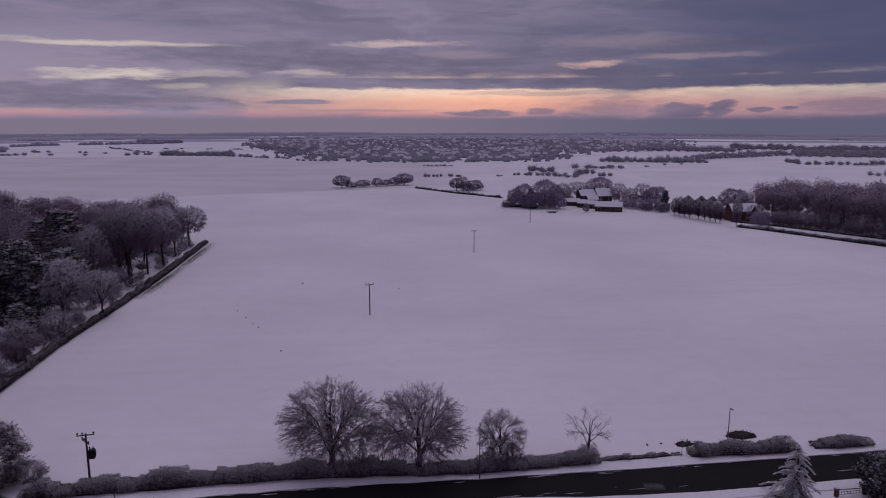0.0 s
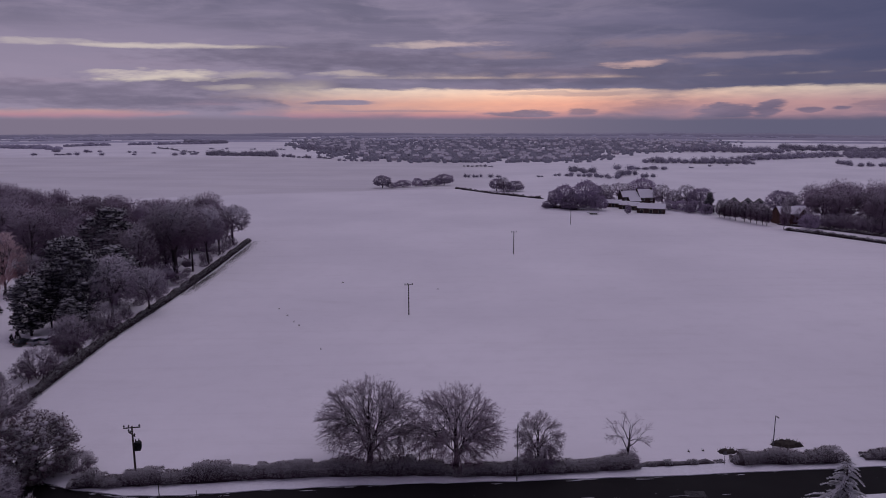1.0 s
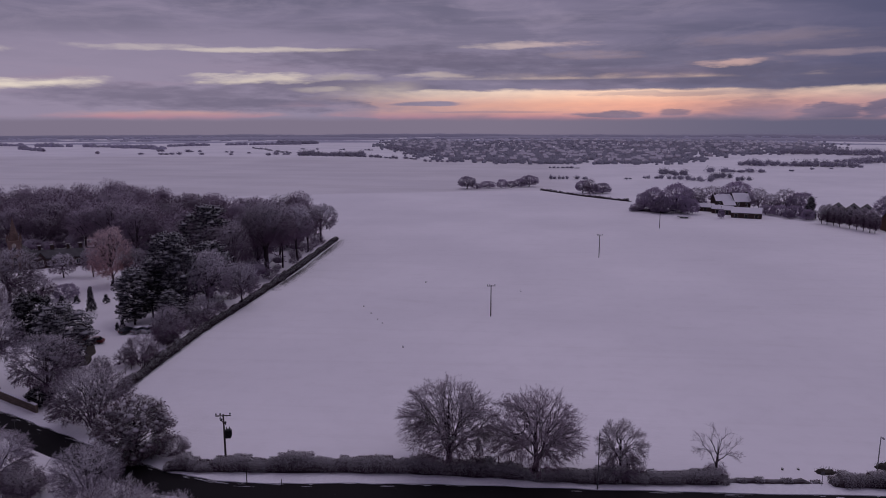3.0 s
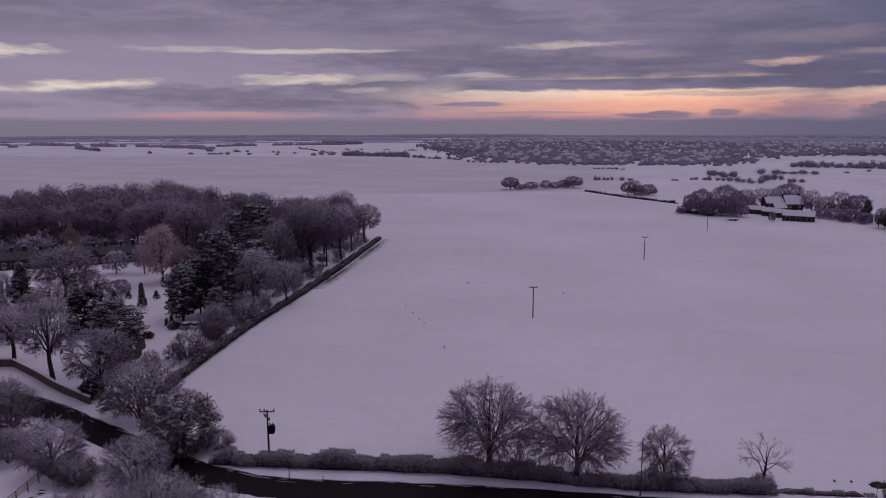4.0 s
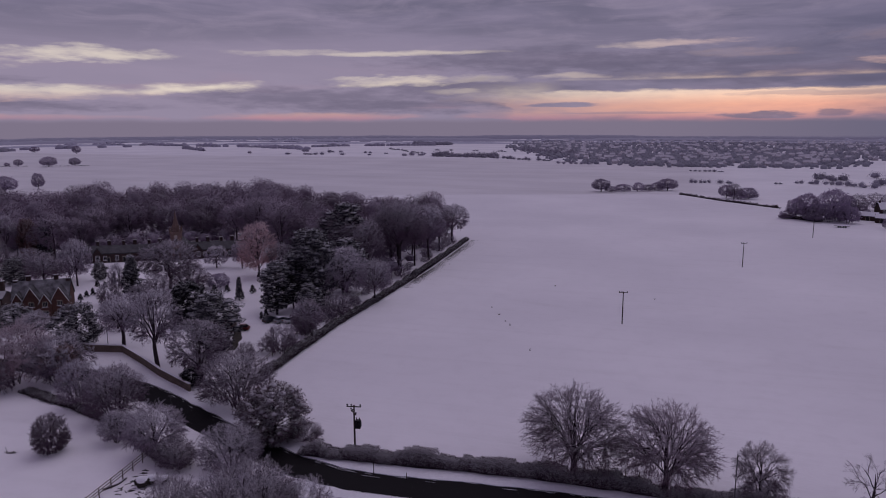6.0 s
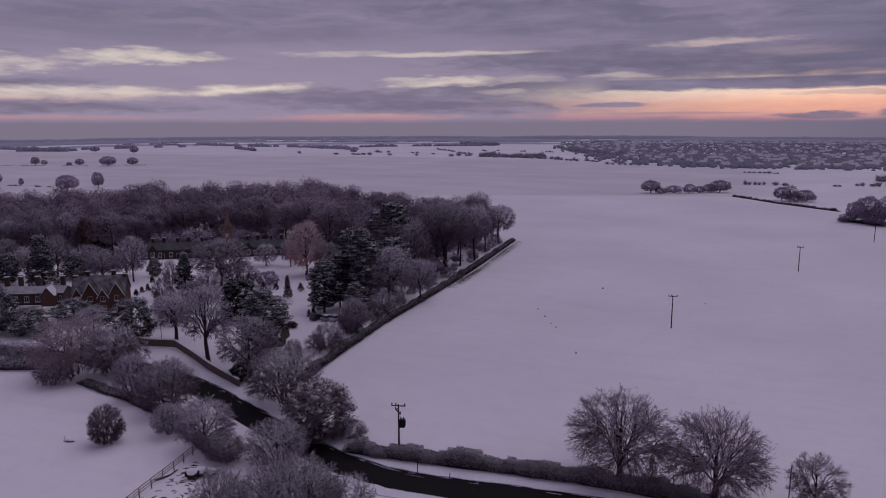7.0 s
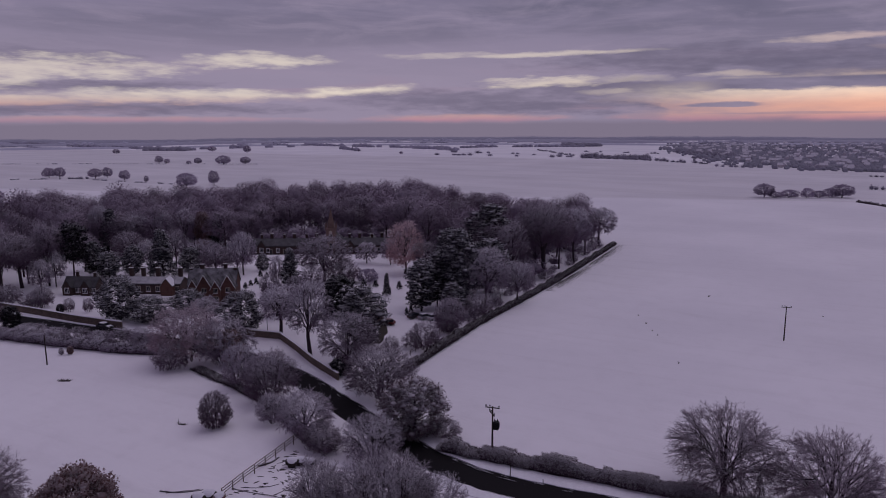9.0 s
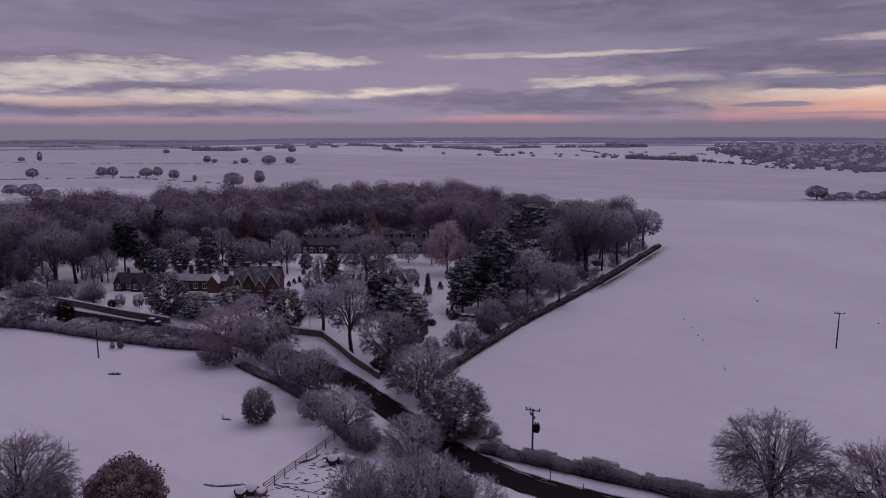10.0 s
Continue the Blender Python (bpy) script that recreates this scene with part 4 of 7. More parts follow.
kind_of("lone_bush", 7, 6, frost_tree(40, 7, 6, 17000, 90, 7, stem=0.18, mid_z=0.4, under=-0.14, long=0.38, wide=0.034, depth=0.22, low=-0.9), M_TWIG_DUSK)
kind_of("leafy", 8, 9, clump_tree(19, 8, 9, 120, 130, 0.32, 0.11, flat=0.85, bole=0.06, low=-0.9, pads=0.5), M_LEAF_BROWN)
kind_of("ivy", 9, 11, clump_tree(46, 9, 11, 190, 130, 0.32, 0.085, flat=0.75, bole=0.0, low=-0.95, pads=0.4, fill=0.6), M_LEAF_IVY)
kind_of("copper", 17, 10, frost_tree(20, 17, 10, 13000, 80, stem=0.26, bole=0.08, mid_z=0.4, under=0.02, long=0.55, wide=0.045, depth=0.4, lumps=20, shell=0.3), M_TWIG_PINK)
kind_of("rose", 12, 12, frost_tree(36, 12, 12, 16000, 96, 7, stem=0.24, mid_z=0.44, under=-0.05, long=0.65, wide=0.034, depth=0.3, lumps=18), M_TWIG_ROSE)
kind_of("cedar", 16, 11, clump_tree(21, 16, 11, 120, 96, 0.4, 0.11, flat=0.42, bole=0.06, low=-0.95, cone=0.3, fill=0.3, pads=0.5), M_EVERGREEN)
kind_of("snowy_cedar", 16, 12, clump_tree(47, 16, 12, 110, 100, 0.4, 0.115, flat=0.42, bole=0.06, low=-0.95, cone=0.15, fill=0.3, pads=0.5), M_EVERGREEN_SNOW)
kind_of("pine", 16, 9, clump_tree(22, 16, 9, 60, 140, 0.36, 0.15, flat=0.6, bole=0.34, low=-0.9, fill=0.3, pads=0.36), M_YEW)
kind_of("yew", 9, 10, clump_tree(23, 9, 10, 160, 84, 0.25, 0.095, flat=0.7, bole=0.02, low=-0.95, pads=0.36, fill=0.45), M_EVERGREEN_SNOW)
kind_of("dark_yew", 9, 9, clump_tree(24, 9, 9, 80, 130, 0.34, 0.12, flat=0.8, bole=0.0, low=-0.95, pads=0.5), M_YEW)
kind_of("spruce", 14, 8, clump_tree(25, 14, 8, 120, 90, 0.36, 0.1, flat=0.55, bole=0.02, low=-0.98, cone=0.75, fill=0.4, pads=0.45), M_EVERGREEN)
kind_of("fir", 8, 6.5, fir_tree(26, 8, 6.5, 11, droop=0.45), M_FIR)
kind_of("cone", 2.4, 1.5, clump_tree(27, 2.4, 1.5, 20, 16, 0.16, 0.2, flat=1.0, bole=0.0, low=-0.95, cone=0.8, stem=0.06), M_YEW)
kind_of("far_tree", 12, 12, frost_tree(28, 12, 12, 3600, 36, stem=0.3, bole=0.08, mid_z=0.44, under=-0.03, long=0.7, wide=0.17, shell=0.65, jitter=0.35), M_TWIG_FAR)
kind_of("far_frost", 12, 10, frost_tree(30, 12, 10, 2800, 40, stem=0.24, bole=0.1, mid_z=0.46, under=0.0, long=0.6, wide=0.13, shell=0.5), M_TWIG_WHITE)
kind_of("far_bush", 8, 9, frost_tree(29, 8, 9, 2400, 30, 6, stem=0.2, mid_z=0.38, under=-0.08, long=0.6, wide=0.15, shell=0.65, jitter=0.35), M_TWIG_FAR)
kind_of("poplar", 13, 4, frost_tree(35, 13, 4, 2600, 40, stem=0.14, bole=0.06, mid_z=0.48, under=-0.03, low=-0.95, long=0.6, wide=0.1, rise=0.4, shell=0.6), M_TWIG)

# the two great bare trees by the road, and their neighbours
kind_of("road_tree_a", 13.5, 13.7, frost_tree(31, 13.5, 13.7, 42000, 200, bole=0.12, stem=0.38, mid_z=0.45, under=0.02, long=0.46, wide=0.018, rise=0.28, depth=0.12, shell=0.12, low=-0.75), M_TWIG_ROAD)
kind_of("road_tree_b", 13.1, 13.5, frost_tree(32, 13.1, 13.5, 42000, 190, bole=0.16, stem=0.38, mid_z=0.47, under=0.03, long=0.46, wide=0.018, rise=0.18, depth=0.24, lumps=18, shell=0.14, low=-0.8), M_TWIG_ROAD)
kind_of("road_tree_c", 8, 6.5, bare_tree(33, 8, 6.5, 34, 7, 6, 5, bole=0.3, low=-0.5, tip_len=0.4, tip_w=0.011, stem=0.2, mid_z=0.6, fine=0.25, fuzz=12, spray=1.5), M_TWIG_ROAD)
kind_of("road_tree_d", 8, 6.3, bare_tree(34, 8, 6.3, 15, 5, 4, 3, bole=0.28, low=-0.4, tip_len=0.4, tip_w=0.012, stem=0.2, fine=0.3), M_TWIG_ROAD)
grow("road_tree_a", -16.3, 95.1, 13.8, 14.8, 0, "tall leafless roadside tree with a wide domed frosted crown")
grow("road_tree_b", -3.6, 94.8, 13.3, 14.4, 40, "leafless roadside tree with spreading lower limbs and frosted crown")
grow("road_tree_c", 8.5, 96.2, 8.1, 6.5, 10, "small leafless tree with ivy-clad trunk in the hedge")
grow("shrub_b", 8.8, 95.5, 5.0, 6.2, 10, "ivy and bramble thicket round the small tree's foot", name="bush", category="bush")
grow("road_tree_d", 21.8, 97.6, 8.3, 6.4, 0, "thin half-dead leafless tree in the hedge")
grow("shrub_b", 21.8, 97.6, 2.6, 3.6, 0, "frosted shrub at the foot of the thin tree", name="bush", category="bush")
grow("fir", 47.0, 85.8, 8.3, 7.6, 0, "young fir tree loaded with snow beside the road", name="fir_tree")
kind_of("near_yew", 6, 6, clump_tree(38, 6, 6, 170, 120, 0.2, 0.08, flat=0.7, bole=0.0, low=-0.95, pads=0.32), M_EVERGREEN_SNOW)
grow("near_yew", 59.1, 86.3, 6.7, 6.8, 0, "rounded evergreen garden tree dusted with snow")

# trees round the junction and along the paddock
for spec in [
    ("near_shrub_b", -93.7, 86.2, 10.9, 10.6, "frosted thorn tree along the paddock"),
    ("near_shrub_c", -77.5, 78.4, 8.7, 9.7, "frosted thorn tree at the paddock corner"),
    ("near_shrub_b", -71.1, 76.1, 4.1, 5.5, "low frosted thorn beside the fence"),
    ("near_shrub_a", -64.0, 78.9, 7.4, 9.8, "low spreading frosted tree beside the road"),
    ("near_shrub_b", -56.4, 58.7, 11.4, 7.4, "frosted shrub keeping some brown leaves by the yard"),
    ("near_shrub_b", -47.9, 61.0, 13.6, 12.9, "large frosted tree close to the fence"),
    ("near_shrub_b", -54.0, 59.1, 9.7, 7.2, "frosted shrub behind the fence"),
    ("near_shrub_b", -47.1, 65.5, 10.1, 6.6, "frosted shrub beside the road"),
    ("near_shrub_b", -52.4, 65.8, 9.4, 6.5, "frosted shrub beside the road"),
    ("near_shrub_a", -44.2, 67.6, 8.4, 6.9, "spreading frosted shrub above the road"),
    ("near_shrub_a", -104.2, 87.8, 10.0, 7.0, "frosted thorn tree along the paddock"),
    ("near_shrub_a", -86.6, 79.6, 6.0, 5.7, "low frosted thorn along the paddock"),
    ("near_shrub_b", -73.0, 76.9, 4.7, 6.4, "low frosted thorn at the paddock corner"),
    ("near_shrub_b", -77.6, 98.4, 11.3, 13.7, "broad frosted tree at the junction"),
    ("ivy", -63.2, 88.8, 9.5, 11.0, "round evergreen tree with snow on its leaves at the junction"),
    ("near_shrub_b", -58.4, 90.9, 3.3, 5.3, "low dark shrub beside the round evergreen"),
    ("near_shrub_b", -71.9, 97.8, 5.8, 4.6, "small frosted tree behind the verge"),
    ("tall_a", -122.7, 116.7, 13.5, 9.9, "slender leafless tree inside the garden wall"),
    ("tall_a", -105.6, 108.9, 18.4, 10.5, "tall leafless tree behind the garden wall"),
    ("dome_a", -91.9, 106.0, 14.1, 12.1, "leafless tree by the gateway"),
]:
    grow(*spec[:5], len(spec[5]) * 37 % 360, spec[5])
for spec in [
    ("dark_yew", -92.6, 104.2, 3.6, 4.4, "dark evergreen shrub behind the garden wall"),
    ("dark_yew", -101.3, 123.8, 3.1, 4.2, "dark evergreen shrub below the cedars"),
    ("rose", -125.9, 92.2, 13.8, 15.7, "frosted tree with a rose-grey tinge behind the paddock"),
    ("shrub_a", -118.3, 95.9, 11.4, 13.1, "frosted tree behind the paddock"),
    ("leafy", -116.2, 96.3, 7.7, 5.3, "small beech keeping brown leaves"),
    ("shrub_a", -101.3, 91.1, 6.8, 8.7, "frosted shrub along the paddock"),
    ("shrub_b", -124.6, 87.3, 6.7, 8.1, "frosted shrub in the paddock hedge"),
    ("lone_bush", -93.3, 73.1, 7.0, 5.4, "lone dark frosted bush in the snowy paddock"),
]:
    grow(*spec[:5], len(spec[5]) * 37 % 360, spec[5])

for spec in [
    ("road_tree_b", -92.1, 34.6, 13.0, 13.7, "leafless tree with fine frosted branches"),
    ("leafy", -80.6, 42.2, 9.0, 9.2, "oak keeping its brown leaves under snow"),
    ("near_shrub_b", -89.9, 37.0, 7.6, 7.3, "frosted shrub beside the oak"),
]:
    grow(*spec[:5], len(spec[5]) * 37 % 360, spec[5])

# shrubs in the paddock hedge
for spec in [
    ("shrub_a", -196.3, 74.6, 7.8, 11.2, "frosted shrub beside the road"),
    ("shrub_b", -190.2, 80.4, 8.1, 10.6, "frosted shrub beside the road"),
    ("dark_yew", -185.8, 84.7, 5.9, 4.7, "dark clipped bush by the road"),
    ("shrub_a", -174.0, 83.5, 3.8, 8.1, "frosted shrub in the paddock hedge"),
    ("shrub_a", -164.9, 84.8, 4.1, 5.6, "frosted shrub in the paddock hedge"),
    ("shrub_b", -159.3, 86.8, 4.1, 6.7, "frosted shrub in the paddock hedge"),
    ("shrub_a", -152.8, 88.4, 4.3, 6.0, "frosted shrub in the paddock hedge"),
    ("shrub_b", -146.8, 90.3, 5.2, 6.6, "frosted shrub in the paddock hedge"),
    ("shrub_a", -141.4, 91.8, 6.2, 5.9, "frosted shrub in the paddock hedge"),
]:
    grow(*spec[:5], len(spec[5]) * 41 % 360, spec[5])

# trees round the gabled house and the lodge
for spec in [
    ("yew", -169.5, 104.4, 11.8, 11.8, "spreading evergreen in front of the house"),
    ("yew", -161.0, 107.3, 6.9, 10.9, "low evergreen by the wall"),
    ("yew", -160.2, 118.8, 6.6, 10.2, "snow-dusted evergreen by the gabled house"),
    ("yew", -133.2, 113.7, 10.6, 11.1, "broad snow-dusted evergreen by the gabled house"),
    ("spruce", -206.3, 143.5, 17.0, 10.5, "dark fir behind the house"),
    ("yew", -207.0, 155.3, 8.8, 8.9, "snow-dusted evergreen behind the house"),
    ("cedar", -220.8, 133.2, 9.4, 9.3, "snow-dusted evergreen by the lodge"),
    ("cedar", -218.1, 140.4, 10.8, 8.2, "dark evergreen by the lodge"),
    ("spruce", -260.1, 158.8, 18.9, 10.3, "tall dark fir behind the lodge"),
    ("pine", -224.7, 123.4, 19.7, 10.3, "tall dark pine by the lodge"),
    ("cedar", -228.1, 132.2, 12.4, 8.6, "dark cedar by the lodge"),
    ("dome_b", -198.3, 158.8, 9.3, 9.6, "frosted tree behind the house"),
    ("dome_b", -186.0, 160.6, 16.7, 9.6, "tall frosted tree beside the lawn"),
    ("dome_a", -193.5, 155.3, 12.1, 10.8, "frosted tree beside the lawn"),
    ("spruce", -235.7, 190.7, 15.3, 7.5, "dark spruce in the wood"),
    ("leafy", -240.3, 187.5, 15.1, 7.1, "slim tree keeping brown leaves at the wood's edge"),
    ("tall_a", -246.6, 183.1, 18.3, 9.7, "pale slender tree at the wood's edge"),
    ("great_a", -221.0, 99.2, 21.8, 19.0, "great leafless tree with a bare trunk"),
    ("great_b", -230.7, 109.6, 17.8, 16.2, "leafless tree beside the great tree"),
    ("great_a", -244.7, 92.5, 25.9, 21.5, "great leafless tree at the wood's edge"),
]:
    grow(*spec[:5], len(spec[5]) * 53 % 360, spec[5])
for spec in [
    ("shrub_b", -189.1, 101.6, 4.3, 3.2, "bare sapling before the lodge"),
    ("shrub_b", -184.1, 104.2, 4.5, 3.1, "bare sapling before the lodge"),
    ("dark_yew", -190.5, 99.9, 2.4, 2.2, "small dark bush before the lodge"),
    # next three shrubs are added to darken ground the great trees shade
    ("shrub_b", -210.4, 95.0, 6.9, 8.9, "bare shrub behind the long wall"),
    ("shrub_b", -201.3, 98.6, 5.1, 7.4, "bare shrub behind the long wall"),
    ("shrub_b", -218.7, 89.1, 6.3, 9.7, "bare shrub behind the long wall"),
    ("dome_b", -238.4, 96.1, 13.9, 10.5, "frosted tree below the great trees"),
    ("dome_a", -239.5, 90.2, 20.2, 9.5, "leafless tree at the wood's edge"),
    ("wood_b", -265.7, 97.8, 26.6, 13.0, "leafless tree of the wood's edge"),
    ("dome_a", -235.6, 96.3, 11.3, 7.2, "small leafless tree below the great trees"),
    ("dome_b", -217.8, 109.0, 11.7, 7.2, "frosted tree near the lodge"),
    ("wood_a", -253.2, 109.2, 23.8, 12.3, "leafless tree of the wood's edge"),
    ("wood_b", -247.4, 118.5, 24.1, 10.7, "leafless tree of the wood's edge"),
    ("dome_a", -231.5, 101.0, 7.4, 6.5, "small frosted tree below the great trees"),
    ("dome_b", -222.8, 116.2, 12.7, 6.7, "frosted tree near the lodge"),
    ("dome_a", -238.3, 134.9, 14.6, 11.2, "leafless tree behind the lodge"),
    ("dome_a", -239.1, 152.2, 12.9, 12.1, "leafless tree behind the lodge"),
    ("dome_b", -222.6, 150.0, 11.5, 9.3, "frosted tree behind the service wing"),
    ("dome_a", -217.2, 156.7, 14.9, 9.8, "leafless tree behind the house"),
    ("dome_a", -207.2, 160.9, 11.5, 10.7, "leafless tree behind the house"),
]:
    grow(*spec[:5], len(spec[5]) * 53 % 360, spec[5])
for spec in [
    ("dome_a", -235.3, 114.0, 15.0, 9.8, "leafless tree below the great trees"),
    ("shrub_b", -240.8, 94.4, 7.4, 9.7, "bare shrub below the great trees"),
    ("dome_b", -194.9, 165.6, 8.5, 10.1, "frosted tree behind the house"),
    ("wood_c", -263.6, 156.3, 21.8, 8.3, "pale frosted tree at the wood's edge"),
    ("wood_c", -251.7, 164.7, 17.6, 10.3, "pale frosted tree at the wood's edge"),
    ("wood_c", -248.3, 174.3, 18.0, 8.4, "pale frosted tree at the wood's edge"),
    ("shrub_b", -199.8, 99.7, 6.8, 6.6, "bare shrub behind the long wall"),
    ("great_b", -226.0, 115.8, 21.8, 10.0, "tall leafless tree near the lodge"),
]:
    grow(*spec[:5], len(spec[5]) * 53 % 360, spec[5])

# garden of the almshouses
for spec in [
    ("dome_c", -155.5, 167.8, 16.7, 19.6, "round leafless tree on the lawn"),
    ("shrub_b", -149.1, 170.0, 8.8, 12.0, "low twisted leafless tree on the lawn"),
    ("far_frost", -163.3, 199.6, 8.7, 7.4, "small frosted tree on the snowy lawn"),
    ("far_bush", -142.1, 174.1, 5.1, 6.0, "round clipped shrub on the lawn"),
    ("spruce", -125.9, 163.1, 7.2, 2.9, "little spruce on the lawn"),
    ("copper", -140.2, 192.0, 21.1, 13.8, "tall copper-pink frosted tree on the lawn"),
    ("dome_b", -154.1, 202.0, 10.8, 7.5, "pale frosted tree beside the copper tree"),
    ("dome_a", -133.9, 195.5, 12.5, 8.7, "frosted tree behind the cedars"),
    ("spruce", -160.3, 157.5, 12.6, 6.8, "narrow spruce dusted with snow"),
    ("shrub_a", -166.0, 157.1, 10.7, 4.9, "frosted shrub beside the spruce"),
    ("yew", -185.9, 169.3, 6.3, 5.1, "round snowy bush on the lawn"),
    ("dark_yew", -122.2, 137.6, 11.2, 9.5, "dark round evergreen in the garden"),
    ("snowy_cedar", -101.6, 122.3, 14.3, 11.9, "dark cedar with snow on its boughs"),
    ("leafy", -107.2, 134.6, 5.7, 3.3, "narrow shrub keeping reddish-brown leaves"),
    ("cedar", -99.4, 161.4, 23.3, 11.9, "large dark cedar with snow on its boughs"),
    ("cedar", -106.9, 154.0, 15.1, 10.4, "dark cedar by the parked cars"),
    ("snowy_cedar", -95.3, 151.7, 10.3, 7.1, "snowy evergreen by the drive"),
    ("snowy_cedar", -106.1, 160.7, 16.3, 8.5, "cedar with snow on its boughs"),
    ("dome_b", -136.8, 128.8, 8.4, 9.6, "frosted tree behind the slender trees"),
    ("dome_a", -137.1, 142.0, 8.1, 8.7, "frosted tree below the lawn"),
]:
    grow(*spec[:5], len(spec[5]) * 59 % 360, spec[5])
for spec in [
    ("dome_b", -147.8, 114.7, 7.6, 8.0, "frosted tree by the gabled house"),
    ("shrub_a", -96.6, 111.5, 4.6, 5.5, "frosted shrub below the cedars"),
    # two shrubs and a tree added where the ground is only tree-shaded
    ("shrub_b", -157.9, 146.3, 6.8, 7.0, "frosted shrub beside the lawn"),
    ("shrub_b", -147.7, 147.5, 7.0, 7.6, "frosted shrub beside the lawn"),
    ("dome_a", -147.5, 153.7, 9.1, 8.2, "frosted tree beside the lawn"),
    ("shrub_b", -87.3, 126.8, 7.1, 7.8, "bare shrub by the field hedge"),
    ("shrub_b", -89.2, 139.9, 5.4, 5.2, "bare shrub by the field hedge"),
    ("shrub_b", -92.4, 120.9, 4.1, 4.0, "bare shrub by the drive"),
]:
    grow(*spec[:5], len(spec[5]) * 59 % 360, spec[5])

# trees along the edge of the field
for spec in [
    ("dome_b", -93.7, 166.5, 19.1, 13.4, "frosted tree beside the field hedge"),
    ("snowy_cedar", -118.7, 213.4, 24.0, 17.9, "large snowy cedar at the wood's edge"),
    ("great_b", -98.1, 214.2, 27.1, 20.0, "tall leafless tree with a stout dark trunk at the field edge"),
    ("dome_a", -103.7, 201.7, 21.4, 11.1, "frosted tree at the wood's edge"),
    ("wood_c", -98.1, 240.4, 22.4, 12.4, "domed frosted tree at the field edge"),
    ("wood_b", -101.1, 259.0, 19.9, 12.1, "domed frosted tree near the tip of the wood"),
    ("wood_c", -103.6, 280.9, 17.5, 14.1, "domed frosted tree at the tip of the wood"),
    ("great_b", -98.5, 227.7, 23.6, 9.9, "frosted tree at the wood's edge"),
]:
    grow(*spec[:5], len(spec[5]) * 61 % 360, spec[5])

# trees beside the field hedge
for spec in [
    ("snowy_cedar", -101.5, 183.0, 17.1, 15.6, "snowy cedar beside the field hedge"),
    ("snowy_cedar", -110.4, 173.7, 20.8, 10.5, "cedar with snow on its boughs beside the drive"),
    ("dome_b", -88.8, 176.3, 13.6, 9.6, "small frosted tree beside the field hedge"),
    ("shrub_b", -89.8, 141.3, 9.9, 8.4, "bare shrub by the field hedge"),
    ("shrub_b", -91.2, 157.0, 7.1, 9.3, "bare shrub by the field hedge"),
    ("great_b", -99.1, 215.5, 24.3, 18.6, "tall leafless tree with a stout dark trunk at the field edge"),
]:
    grow(*spec[:5], len(spec[5]) * 67 % 360, spec[5])

for x, y, h, w in [(-139.9, 169.3, 2.5, 1.9), (-136.2, 170.7, 2.4, 1.8), (-128.0, 172.2, 2.7, 1.9), (-145.1, 170.1, 2.2, 1.7), (-179.1, 161.9, 2.3, 1.7), (-171.2, 150.6, 2.0, 1.5), (-171.2, 152.9, 2.4, 1.5), (-169.5, 146.9, 2.1, 1.6), (-176.4, 162.3, 1.9, 1.6), (-108.0, 148.5, 2.2, 1.2), (-108.8, 151.7, 2.2, 1.3), (-155.4, 164.6, 2.0, 1.5)]:
    grow("cone", x, y, h, w, x * 40, "clipped conical yew dusted with snow", "clipped yews in the garden", "topiary", "shrub")

# the wood behind, tree by tree along its near side
WOOD = [(-104.2, 245.5), (-110.2, 288.6), (-134.0, 331.7), (-182.6, 343.4), (-245.4, 350.4), (-322.0, 310.0), (-364.0, 245.0), (-388.0, 172.0), (-402.0, 56.0),
        (-247.6, 34.8), (-262.0, 106.0), (-258.0, 150.0), (-241.0, 176.0), (-230.0, 190.0), (-229.8, 199.7), (-215.3, 223.0), (-187.4, 239.9), (-149.1, 221.1), (-110.4, 199.2), (-98.9, 202.7), (-97.9, 217.9)]


def inside(x, y, poly):
    hit = False
    for (ax, ay), (bx, by) in zip(poly, poly[1:] + poly[:1]):
        if (ay > y) != (by > y) and x < (bx - ax) * (y - ay) / (by - ay) + ax:
            hit = not hit
    return hit


def sprig_tree(g, rng, x, y, h, w, sprays, thick=0.07, long=0.3, down=0.42, mid=0.5):
    """Adds one far tree to a joined mass: a stem and a lumpy dome of sprays."""
    z = ground_z(x, y)
    g.tube([Vector((x, y, z - 0.2)), Vector((x, y, z + h * 0.6))], [h * 0.025, h * 0.012], 3)
    shape = Crown(rng, Vector((x, y, z + h * mid)), w * 0.53, h * (1.02 - mid), h * down, 16)
    g.mass(rng, shape, 0.6, KNOT, 0.12)
    for _ in range(sprays):
        d = rand_dir(rng)
        d.z = abs(d.z) if rng.random() < 0.75 else d.z
        face = shape.normal(d)
        way = (face * 0.6 + rand_dir(rng) * 0.9).normalized()
        g.twig(shape.point(d, rng.uniform(0.62, 0.98)), way * h * long, h * thick, (face + rand_dir(rng) * 0.3).normalized())


